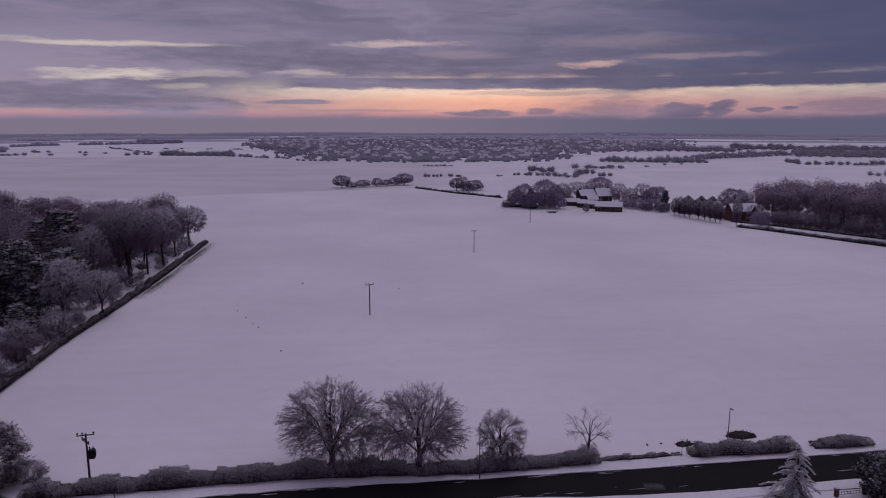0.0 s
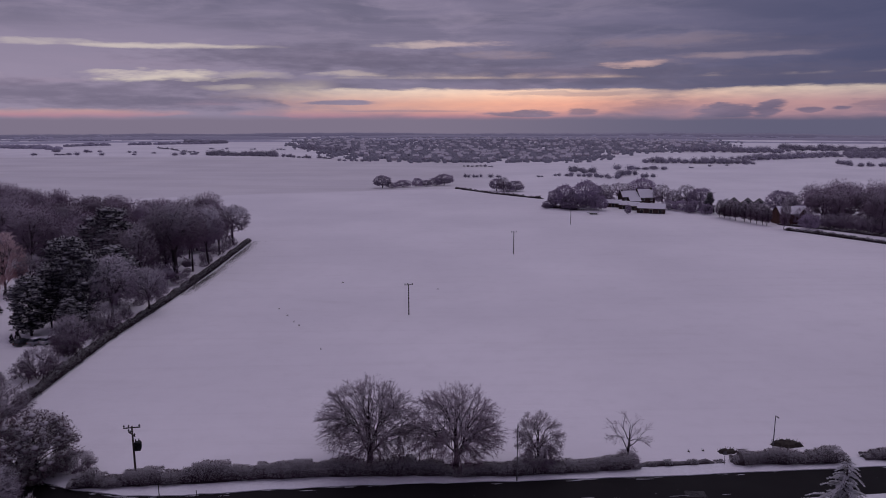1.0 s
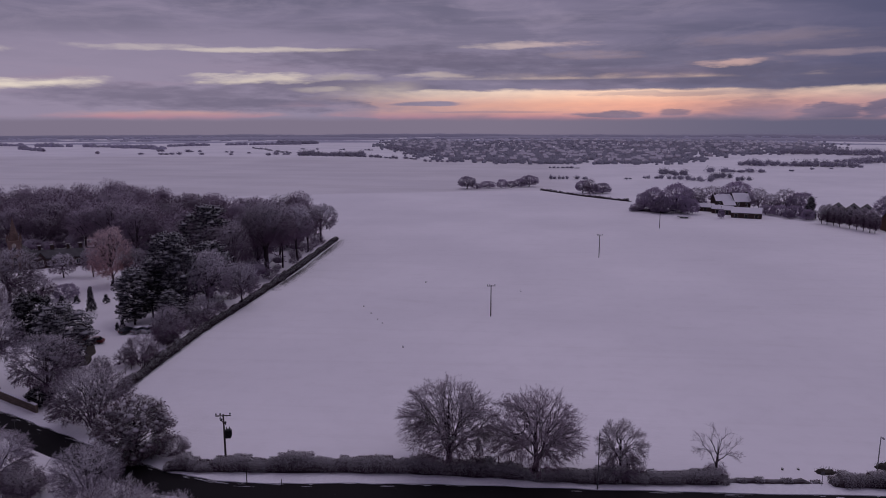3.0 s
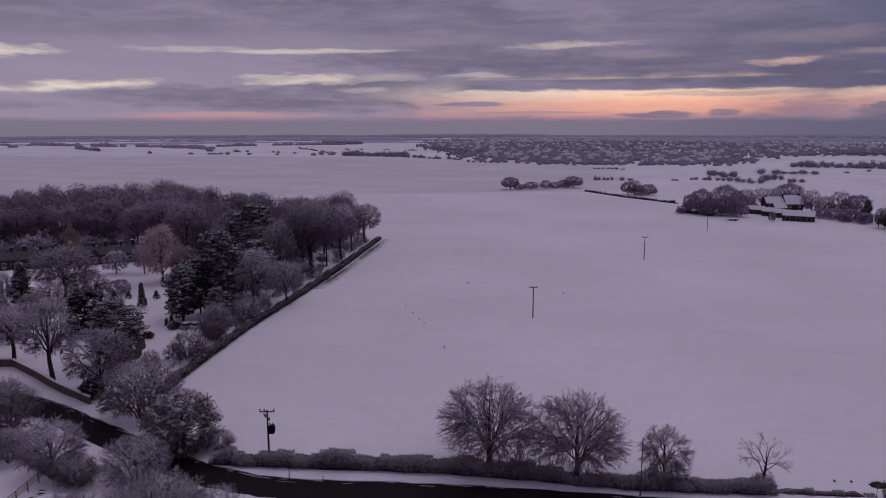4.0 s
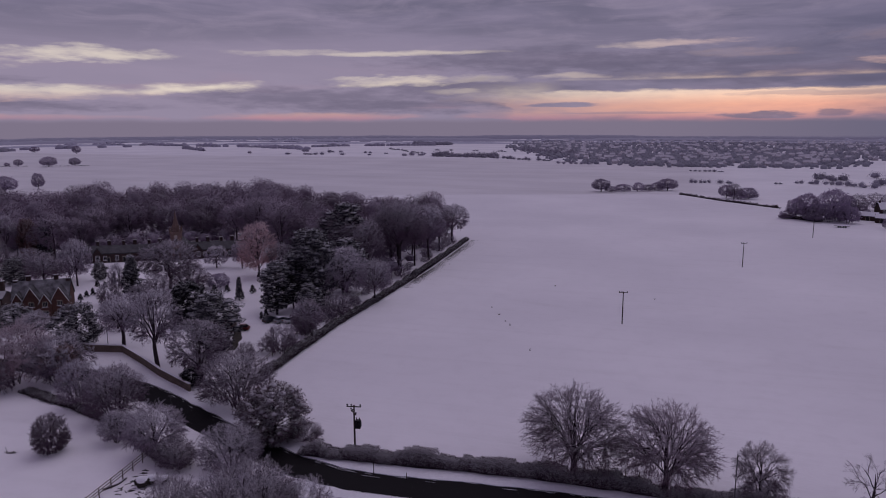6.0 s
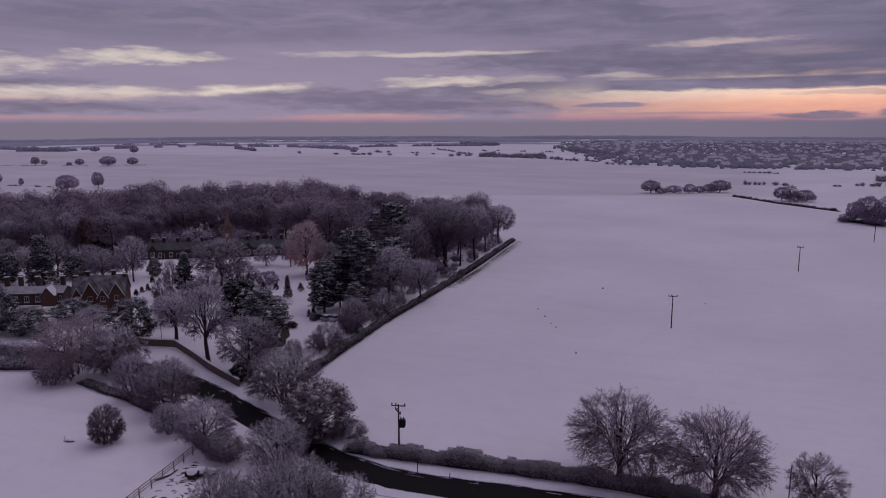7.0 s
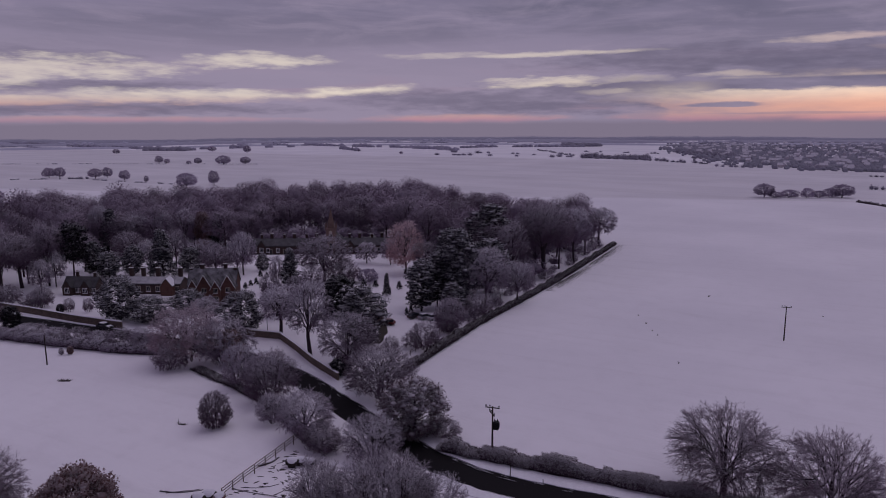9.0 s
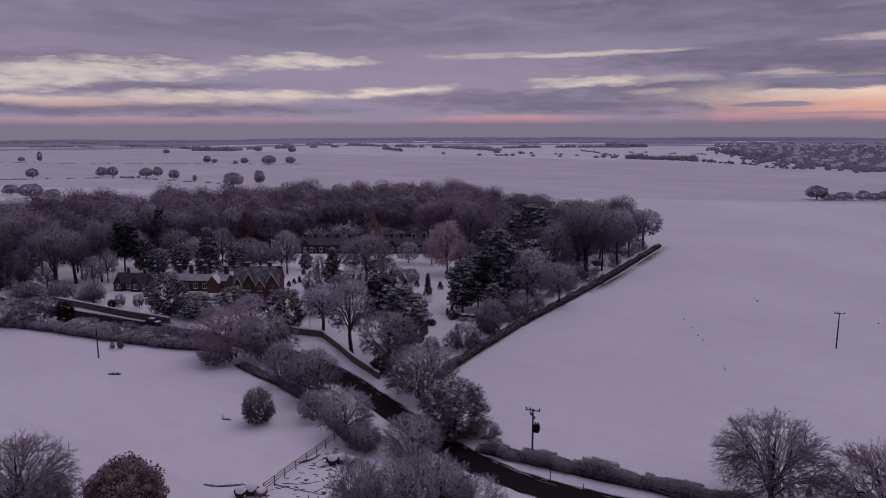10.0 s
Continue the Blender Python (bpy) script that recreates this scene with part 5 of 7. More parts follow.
rng = random.Random(5)
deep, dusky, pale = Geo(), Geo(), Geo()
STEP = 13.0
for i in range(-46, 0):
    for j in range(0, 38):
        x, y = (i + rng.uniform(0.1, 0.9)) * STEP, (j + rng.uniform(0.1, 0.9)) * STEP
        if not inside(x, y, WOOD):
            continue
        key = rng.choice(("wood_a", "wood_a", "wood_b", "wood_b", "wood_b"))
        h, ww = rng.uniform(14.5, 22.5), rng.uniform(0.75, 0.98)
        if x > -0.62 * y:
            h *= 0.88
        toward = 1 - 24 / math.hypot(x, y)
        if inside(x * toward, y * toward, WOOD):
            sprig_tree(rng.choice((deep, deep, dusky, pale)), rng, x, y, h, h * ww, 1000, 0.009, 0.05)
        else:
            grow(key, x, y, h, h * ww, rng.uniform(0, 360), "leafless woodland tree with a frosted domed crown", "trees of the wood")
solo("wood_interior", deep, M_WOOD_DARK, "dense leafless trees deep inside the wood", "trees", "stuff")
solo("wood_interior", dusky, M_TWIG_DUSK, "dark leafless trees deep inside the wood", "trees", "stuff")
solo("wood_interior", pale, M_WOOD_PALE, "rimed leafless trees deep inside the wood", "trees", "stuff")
# undergrowth below the wood's edge
under = Geo()
for _ in range(1000):
    a = rng.uniform(17, 82)
    r = rng.uniform(210 if a < 52 else 320, 380)
    x, y = -r * math.sin(radians(a)), r * math.cos(radians(a))
    if inside(x, y, WOOD):
        k = rng.uniform(4, 9)
        sprig_tree(under, rng, x, y, k, k * 1.4, 110, 0.03, 0.2, 0.42, 0.4)
solo("undergrowth", under, M_TWIG_DARK, "dark leafless undergrowth below the woodland trees", "undergrowth", "stuff")

# scrub along the strip between the wood and the field hedge
kind_of("scrub", 4, 6, frost_tree(39, 4, 6, 1700, 30, 6, stem=0.12, mid_z=0.4, under=-0.06, long=0.5, wide=0.05), M_TWIG_DARK)
rng = random.Random(44)
for (ax, ay), (bx, by) in zip(WOOD_EDGE, WOOD_EDGE[1:]):
    a, b = Vector((ax, ay)), Vector((bx, by))
    d = (b - a).normalized()
    for k in range(int((b - a).length / 7)):
        p = a + d * (k * 7 + rng.uniform(0, 5)) + Vector((-d.y, d.x)) * rng.uniform(3.5, 9.0)
        h = rng.uniform(1.8, 4.2)
        grow("scrub", p.x, p.y, h, h * rng.uniform(1.2, 1.9), rng.uniform(0, 360), "dark leafless scrub between the wood and the field hedge", "scrub at the wood's edge", "bush", "bush")

# poles and lamps
def power_pole(x, y, h, arms, label, turn=0.0):
    ob = thing("power_pole", label, "pole", at=on_ground(x, y, turn, sink=0.0))
    g = Geo()
    g.tube([Vector((0, 0, -0.4)), Vector((0, 0, h * 0.5)), Vector((0, 0, h))], [0.16, 0.14, 0.11], 10)
    part("pole", g, M_POLE, ob)
    for z, half, swing in arms:
        a = Geo()
        a.box(-half, -0.16, z - 0.07, half, -0.04, z + 0.07)
        arm = part("crossarm", a, M_POLE, ob)
        arm.matrix_local = Matrix.Rotation(radians(swing), 4, "Z")
        for k in (-0.9, -0.35, 0.9):
            b = Geo()
            b.tube([Vector((k * half, -0.1, z + 0.05)), Vector((k * half, -0.1, z + 0.2)), Vector((k * half, -0.1, z + 0.26)), Vector((k * half, -0.1, z + 0.42))], [0.04, 0.06, 0.15, 0.07], 8)
            part("insulator", b, M_DARK, arm)
    return ob


power_pole(-19.2, 177.4, 8.4, [(8.2, 1.1, 0)], "wooden power pole with one crossarm in the field", 20)
power_pole(12.0, 265.8, 8.8, [(8.6, 1.1, 0)], "wooden power pole with one crossarm in the field", 20)
power_pole(43.7, 347.2, 8.2, [(8.0, 0.5, 0)], "wooden power pole near the farm", 70)
power_pole(-150.0, 74.8, 6.6, [], "bare wooden pole in the paddock", 0)
tp = power_pole(-49.9, 91.2, 7.2, [(7.0, 1.15, 0), (6.0, 1.1, -55)], "wooden pole with a transformer and two crossarms", 15)
g = Geo()
g.box(0.2, -0.35, 3.6, 0.95, 0.35, 4.75)
g.box(0.12, -0.42, 3.5, 1.0, 0.42, 3.6)
for k in range(5):
    g.box(0.95, -0.32 + k * 0.15, 3.7, 1.06, -0.28 + k * 0.15, 4.6)
    g.box(0.24 + k * 0.15, -0.46, 3.7, 0.28 + k * 0.15, -0.35, 4.6)
for k in (0.35, 0.8):
    g.tube([Vector((k, 0, 4.7)), Vector((k, 0, 4.95)), Vector((k, 0, 5.2))], [0.05, 0.1, 0.04], 8)
part("transformer", g, M_DARK, tp, "dark finned transformer tank")


def street_lamp(x, y, h, turn, label):
    ob = thing("street_lamp", label, "lamp post", at=on_ground(x, y, turn, sink=0.0))
    g = Geo()
    g.tube([Vector((0, 0, -0.3)), Vector((0, 0, 1.2)), Vector((0, 0, 1.25)), Vector((0, 0, h))], [0.11, 0.11, 0.075, 0.055], 10)
    part("column", g, M_METAL, ob)
    a = Geo()
    a.tube([Vector((0, 0, h - 0.05)), Vector((0, -0.3, h + 0.05)), Vector((0, -0.55, h + 0.06))], [0.035, 0.035, 0.03], 6)
    part("bracket", a, M_METAL, ob)
    b = Geo()
    b.prism([(-0.13, -0.5, h), (0.13, -0.5, h), (0.09, -1.05, h + 0.02), (-0.09, -1.05, h + 0.02)], (0, 0, 0.12))
    part("lantern", b, M_METAL, ob)


street_lamp(5.2, 91.8, 8.5, 0, "grey steel street lamp on the verge")
street_lamp(44.3, 101.5, 6.6, 0, "grey steel street lamp beside the hedge")

# ---------- buildings ----------
def window_at(parent, x, y, z, w, h, face, mat=None, bars=1, base=Matrix.Identity(4)):
    """A framed window on a wall face ('-y', '+y', '-x', '+x'): a stone surround, panes set back in it and a sill."""
    m = {"-y": Matrix.Identity(4), "+y": Matrix.Rotation(math.pi, 4, "Z"), "-x": Matrix.Rotation(-math.pi / 2, 4, "Z"), "+x": Matrix.Rotation(math.pi / 2, 4, "Z")}[face]
    m = base @ Matrix.Translation((x, y, z)) @ m
    win = Geo()
    for a in ((-w / 2 - 0.1, -0.06, -0.1, -w / 2, 0.1, h + 0.1), (w / 2, -0.06, -0.1, w / 2 + 0.1, 0.1, h + 0.1), (-w / 2, -0.06, h, w / 2, 0.1, h + 0.12)):
        win.box(*a)
    for b in range(bars):
        c = -w / 2 + w * (b + 1) / (bars + 1)
        win.box(c - 0.035, -0.05, 0, c + 0.035, 0.1, h)
    ob = part("window", win, mat or M_TRIM, parent)
    ob.matrix_local = m
    pane = Geo()
    pane.box(-w / 2, -0.02, 0, w / 2, 0.08, h)
    part("pane", pane, M_GLASS, ob)
    sill = Geo()
    sill.box(-w / 2 - 0.15, -0.16, -0.14, w / 2 + 0.15, 0.1, 0.0)
    part("sill", sill, M_SNOWCAP, ob, "snow-topped sill")


def door_at(parent, x, y, w, h, face):
    m = {"-y": Matrix.Identity(4), "+y": Matrix.Rotation(math.pi, 4, "Z"), "-x": Matrix.Rotation(-math.pi / 2, 4, "Z"), "+x": Matrix.Rotation(math.pi / 2, 4, "Z")}[face]
    g = Geo()
    g.box(-w / 2, -0.05, 0, w / 2, 0.08, h)
    d = part("door", g, M_DARK, parent, "dark panelled door")
    d.matrix_local = Matrix.Translation((x, y, 0)) @ m
    f = Geo()
    f.box(-w / 2 - 0.12, -0.08, 0, -w / 2, 0.1, h + 0.12)
    f.box(w / 2, -0.08, 0, w / 2 + 0.12, 0.1, h + 0.12)
    f.box(-w / 2, -0.08, h, w / 2, 0.1, h + 0.12)
    part("door_frame", f, M_TRIM, d)


def chimney_at(parent, x, y, z, h, w=0.9, d=0.7, pots=2):
    g = Geo()
    g.box(x - w / 2, y - d / 2, z, x + w / 2, y + d / 2, z + h)
    g.box(x - w / 2 - 0.1, y - d / 2 - 0.1, z + h, x + w / 2 + 0.1, y + d / 2 + 0.1, z + h + 0.22)
    c = part("chimney", g, M_BRICK_DARK, parent, "brick chimney stack")
    s = Geo()
    s.box(x - w / 2 - 0.08, y - d / 2 - 0.08, z + h + 0.22, x + w / 2 + 0.08, y + d / 2 + 0.08, z + h + 0.36)
    part("snow", s, M_SNOWCAP, c, "cap of snow on the chimney")
    for k in range(pots):
        p = Geo()
        px = x + (k - (pots - 1) / 2) * w * 0.45
        p.tube([Vector((px, y, z + h + 0.2)), Vector((px, y, z + h + 0.75))], [0.14, 0.11], 8)
        part("chimney_pot", p, M_BRICK, c)


def wing(parent, x, y, turn, l, w, eaves, ridge, wall, roof, over=0.3, snow=True, coping=False):
    """One gabled wing: walls with gable ends, two roof slopes with thickness, a ridge and bargeboards. Its length runs along x."""
    m = Matrix.Translation((x, y, 0)) @ Matrix.Rotation(radians(turn), 4, "Z")
    g = Geo()
    g.prism([(-l / 2, -w / 2, -0.4), (-l / 2, w / 2, -0.4), (-l / 2, w / 2, eaves), (-l / 2, 0, ridge), (-l / 2, -w / 2, eaves)], (l, 0, 0))
    body = part("wall", g, wall, parent)
    body.matrix_local = m
    k = (ridge - eaves) / (w / 2)
    for s in (-1, 1):
        r = Geo()
        yo, zo = s * (w / 2 + over), eaves - over * k
        r.prism([(-l / 2 - over, yo, zo + 0.04), (-l / 2 - over, 0, ridge + 0.04), (-l / 2 - over, 0, ridge + 0.2), (-l / 2 - over, yo, zo + 0.2)], (l + 2 * over, 0, 0))
        slope = part("roof", r, M_SLATE, parent)
        slope.matrix_local = m
        if snow:
            t = Geo()
            inset = 0.12
            t.prism([(-l / 2 - over + inset, yo * 0.98, zo + 0.23), (-l / 2 - over + inset, 0, ridge + 0.204), (-l / 2 - over + inset, 0, ridge + 0.36), (-l / 2 - over + inset, yo * 0.98, zo + 0.36)],
                    (l + 2 * over - 2 * inset, 0, 0))
            part("snow", t, roof, slope, "blanket of snow on the roof")
    if coping:
        for s in (-1, 1):
            c = Geo()
            c.prism([(-l / 2 - over - 0.12, s * (w / 2 + over), eaves - over * k + 0.1), (-l / 2 - over - 0.12, 0, ridge + 0.1), (-l / 2 - over - 0.12, 0, ridge + 0.3), (-l / 2 - over - 0.12, s * (w / 2 + over), eaves - over * k + 0.26)], (0.26, 0, 0))
            part("coping", c, M_SNOWCAP, parent, "stone gable coping under snow").matrix_local = m
    return m


def put_windows(parent, m, cols, z, w, h, y, face="-y", bars=1, mat=None):
    """A row of windows along a wing's long wall, at the local x given in cols."""
    for x in cols:
        window_at(parent, x, y, z, w, h, face, mat, bars, m)


# the almshouses: two long low ranges with dormer gables, and a clock tower with a spire between them
M_ROOF_SNOW = frosted("patchy_snow_on_slate", (0.05, 0.045, 0.05), 0.5, 0.3, 1.1, grain=0.5)
M_THIN_SNOW = frosted("thin_snow_on_slate", (0.040, 0.036, 0.040), 0.16, 0.2, 1.6, grain=0.5)


def almshouse_range(x, y, turn, length, label, wall, seed):
    ob = thing("almshouse", label, "house", "almshouses", at=on_ground(x, y, turn, sink=0.0))
    m = wing(ob, 0, 0, 0, length, 8.0, 3.4, 5.6, wall, M_THIN_SNOW)
    n = int(length / 7.2)
    for i in range(n):
        cx = -length / 2 + length * (i + 0.5) / n
        if i % 2 == 0:
            wing(ob, cx, -3.2, 90, 2.4, 3.0, 3.4, 5.4, wall, M_THIN_SNOW, 0.18)
            window_at(ob, cx, -4.44, 1.0, 1.3, 1.7, "-y", M_WHITE, 2)
        put_windows(ob, m, [cx - 2.5, cx + 2.5], 1.0, 1.1, 1.5, -4.02, "-y", 1, M_WHITE)
        door_at(ob, cx + 0.1 if i % 2 else cx + 3.6, -4.02, 0.95, 2.1, "-y")
        chimney_at(ob, cx + 3.4, 0.3, 4.9, 2.6, 1.2, 0.8, 3)
        chimney_at(ob, cx - 0.6, 0.3, 4.9, 2.4, 0.9, 0.8, 2)
    return ob


almshouse_range(-205.0, 199.6, 35, 27, "long low brick almshouse range with white windows and snow-topped chimneys", M_BRICK_DARK, 1)
almshouse_range(-176.2, 219.9, 35, 27, "low brick almshouse range beyond the lawn with snow-topped chimneys", M_BRICK_DARK, 2)


M_TOWER = coursed("tower_stone", (0.20, 0.13, 0.11), (0.14, 0.10, 0.09), 0.45, 0.2)


def clock_tower(x, y, turn):
    ob = thing("clock_tower", "brick gatehouse tower with corner pinnacles and a tall stone spire", "tower", at=on_ground(x, y, turn, sink=0.0))
    m = wing(ob, 0, 1.0, 90, 9, 7.5, 5.5, 8.5, M_BRICK_DARK, M_THIN_SNOW)
    g = Geo()
    g.box(-1.9, -3.9, -0.3, 1.9, -0.1, 10.0)
    g.box(-2.1, -4.1, 10.0, 2.1, 0.1, 10.5)
    shaft = part("shaft", g, M_TOWER, ob)
    for sx in (-1, 1):
        for sy in (-1, 1):
            p = Geo()
            cx, cy = sx * 1.9, -2.0 + sy * 1.9
            p.box(cx - 0.22, cy - 0.22, 10.5, cx + 0.22, cy + 0.22, 11.6)
            p.tube([Vector((cx, cy, 11.6)), Vector((cx, cy, 12.8))], [0.3, 0.02], 4)
            part("pinnacle", p, M_TOWER, shaft)
    b = Geo()
    b.tube([Vector((0, -2, 10.5)), Vector((0, -2, 12.8)), Vector((0, -2, 12.9))], [1.35, 1.3, 1.5], 8)
    part("belfry", b, M_TOWER, ob)
    s = Geo()
    s.tube([Vector((0, -2, 12.9)), Vector((0, -2, 15.5)), Vector((0, -2, 18.6))], [1.15, 0.6, 0.03], 8)
    part("spire", s, M_TOWER, ob, "weathered stone spire")
    f = Geo()
    f.tube([Vector((0, -2, 18.5)), Vector((0, -2, 19.4))], [0.06, 0.04], 6)
    part("finial", f, M_DARK, ob)
    for z in (2.6, 6.2):
        window_at(ob, 0, -3.92, z, 1.1, 2.0, "-y", M_TRIM, 1)
    door_at(ob, 0, -3.92, 1.4, 2.3, "-y")
    c = Geo()
    c.tube([Vector((0, -3.9, 9.0)), Vector((0, -4.0, 9.0))], [0.65, 0.65], 20)
    part("clock_face", c, M_TRIM, ob, "round pale clock face")


clock_tower(-189.0, 209.3, 35)


def gabled_house():
    """The large house in the garden: steep gables to the road and a long service wing."""
    ob = thing("house", "large gabled brick house with stone-trimmed gables and snowy roofs", "house", at=on_ground(-164.5, 130.4, 38, 0.9, sink=0.0))
    wing(ob, 0, 3.0, 0, 15, 7.5, 5.6, 10.2, M_BRICK, M_ROOF_SNOW)
    for x, y, w, e, r, l in ((-5.6, -1.2, 3.4, 4.6, 7.8, 3.0), (-1.8, -1.6, 4.6, 5.4, 9.4, 4.0), (1.9, -2.4, 3.0, 5.0, 7.6, 4.0), (5.6, -1.6, 4.4, 5.4, 9.2, 4.0)):
        wing(ob, x, y, 90, l, w, e, r, M_BRICK, M_ROOF_SNOW, 0.22, True, True)
        for z, ww, hh in ((0.9, 1.5, 1.7), (3.9, 1.2, 1.4)):
            window_at(ob, x, y - l / 2 - 0.02, z, ww, hh, "-y", M_TRIM, 2)
    for x, y, z in ((-7.0, 3, 8.6), (-3.6, 3.2, 9.8), (3.8, 3.2, 9.8), (7.0, 2.8, 8.6)):
        chimney_at(ob, x, y, z - 0.8, 2.6, 1.1, 0.8, 2)
    wing2 = thing("service_wing", "long low brick wing with snow-covered roof and tall chimneys", "house", at=on_ground(-188.9, 129.2, 30, sink=0.0))
    m = wing(wing2, 0, 0, 0, 17, 6.0, 3.2, 4.6, M_BRICK_DARK, M_ROOF_SNOW)
    put_windows(wing2, m, [-7.5, -4.5, -1.5, 1.5, 4.5, 7.5], 1.0, 1.1, 1.5, -3.02, "-y", 1)
    wing(wing2, 5.0, -3.2, 90, 3.4, 3.6, 3.0, 5.2, M_BRICK, M_SNOWCAP, 0.2)
    for x in (-8.0, -4.2, 0.4, 7.4):
        chimney_at(wing2, x, 0.4, 4.6, 2.8, 1.1, 0.9, 2)


gabled_house()
lodge = thing("lodge", "dark brick lodge with twin gables and pale windows", "house", at=on_ground(-206.5, 114.8, 28, 0.85, sink=0.0))
wing(lodge, 0, 2.2, 0, 12, 6, 2.8, 5.8, M_BRICK_DARK, M_THIN_SNOW)
for gx in (-3.6, 3.2):
    wing(lodge, gx, -0.8, 90, 3.0, 3.4, 3.0, 5.4, M_BRICK_DARK, M_THIN_SNOW, 0.2)
    window_at(lodge, gx, -2.32, 1.0, 1.5, 1.7, "-y", M_WHITE, 2)
for gx in (-0.6, 0.9, 5.6):
    window_at(lodge, gx, -0.82, 1.0, 0.9, 1.4, "-y", M_WHITE, 1)
chimney_at(lodge, -2.0, 2.4, 5.0, 2.6)
chimney_at(lodge, 4.6, 2.4, 4.8, 2.6)

# the farm beyond the field
farm = thing("farmhouse", "two-storey brick farmhouse with snow-covered roofs and end chimneys", "house", at=on_ground(93.3, 427.8, 14, sink=0.0))
fm = wing(farm, -4.2, 2.5, 0, 11, 7, 5.6, 8.8, M_BRICK_DARK, M_SNOWCAP)
put_windows(farm, fm, [-3.6, 0.0, 3.6], 3.6, 1.1, 1.4, -3.52, "-y", 1, M_WHITE)
wing(farm, 5.5, 1.5, 0, 9.5, 8.5, 5.2, 9.6, M_BRICK_DARK, M_SNOWCAP)
put_windows(farm, Matrix.Translation((5.5, 1.5, 0)), [-2.6, 2.6], 3.4, 1.1, 1.4, -4.27, "-y", 1, M_WHITE)
put_windows(farm, Matrix.Translation((5.5, 1.5, 0)), [-2.6, 2.6], 0.8, 1.1, 1.5, -4.27, "-y", 1, M_WHITE)
wing(farm, -3.0, -2.4, 0, 7, 4.5, 3.4, 5.4, M_BRICK_DARK, M_SNOWCAP)
chimney_at(farm, -9.0, 2.5, 8.0, 1.6)
chimney_at(farm, 0.6, 2.0, 8.4, 1.8)
chimney_at(farm, 9.4, 1.5, 8.6, 1.8)


def farm_shed(x, y, turn, l, w, eaves, ridge, label, wall=None, roof=None, name="outbuilding", doors=1):
    ob = thing(name, label, "outbuilding", at=on_ground(x, y, turn, sink=0.0))
    wing(ob, 0, 0, 0, l, w, eaves, ridge, wall or M_BRICK_DARK, roof or M_SNOWCAP)
    for k in range(doors):
        door_at(ob, -l / 2 + l * (k + 0.5) / doors, -w / 2 - 0.02, 1.6, min(2.2, eaves - 0.2), "-y")
    return ob


farm_shed(78.3, 421.9, -16, 9, 5, 2.4, 4.2, "low farm outbuilding with snowy roof")
farm_shed(83.1, 413.3, -16, 6, 5, 2.5, 4.3, "small farm outbuilding with snowy roof")
farm_shed(87.3, 407.8, -16, 6, 5, 2.6, 4.4, "small farm outbuilding with snowy roof")
farm_shed(94.2, 394.6, -16, 15, 6, 2.8, 5.2, "long stone cart shed with snowy roof", doors=3)
for px in ((137.2, 389.6), (143.9, 387.1), (149.3, 384.7)):
    farm_shed(*px, 70, 16, 9, 5.0, 8.6, "dark steel farm barn with gabled roof", M_SLATE, M_THIN_SNOW, "barn")
farm_shed(147.3, 372.9, 70, 14, 8, 4.6, 7.6, "farm barn with snowy gabled roof", M_SLATE, M_SNOWCAP, "barn")
brick_barn = farm_shed(154.2, 357.5, 8, 15, 8, 5.0, 8.4, "red brick barn house with snow-covered roof", M_BRICK, name="brick_barn", doors=2)
wing(brick_barn, 4.2, -2.2, 90, 4.5, 5.0, 4.4, 7.6, M_BRICK, M_SNOWCAP)
chimney_at(brick_barn, 0.0, 0.3, 7.6, 1.4)

# white caravan and flat trailer by the farm
van = thing("caravan", "small white caravan with snow on its roof", "caravan", at=on_ground(57.8, 407.8, 5, sink=0.0))
g = Geo()
g.prism([(-2.2, -1, 0.5), (2.2, -1, 0.5), (2.4, -1, 1.2), (2.0, -1, 2.4), (-2.0, -1, 2.4), (-2.4, -1, 1.2)], (0, 2, 0))
part("body", g, M_WHITE, van)
g = Geo()
g.box(-1.4, -1.03, 1.3, 1.4, -1.01, 2.0)
part("window", g, M_GLASS, van)
for wx in (-0.5, 0.4):
    g = Geo()
    g.tube([Vector((wx, -1.02, 0.3)), Vector((wx, -0.82, 0.3))], [0.31, 0.31], 14)
    part("wheel", g, M_DARK, van)
tr = thing("trailer", "dark flat farm trailer with snow on its deck", "trailer", at=on_ground(60.9, 387.1, 2, sink=0.0))
g = Geo()
g.box(-3.2, -1.1, 0.8, 3.2, 1.1, 1.0)
part("chassis", g, M_DARK, tr)
g = Geo()
g.box(-3.1, -1.05, 1.004, 3.1, 1.05, 1.14)
part("snow", g, M_SNOWCAP, tr, "snow lying on the deck")
for wx in (-1.6, -0.6, 0.6, 1.6):
    g = Geo()
    g.tube([Vector((wx, -1.1, 0.42)), Vector((wx, -0.82, 0.42))], [0.42, 0.42], 14)
    part("wheel", g, M_DARK, tr)

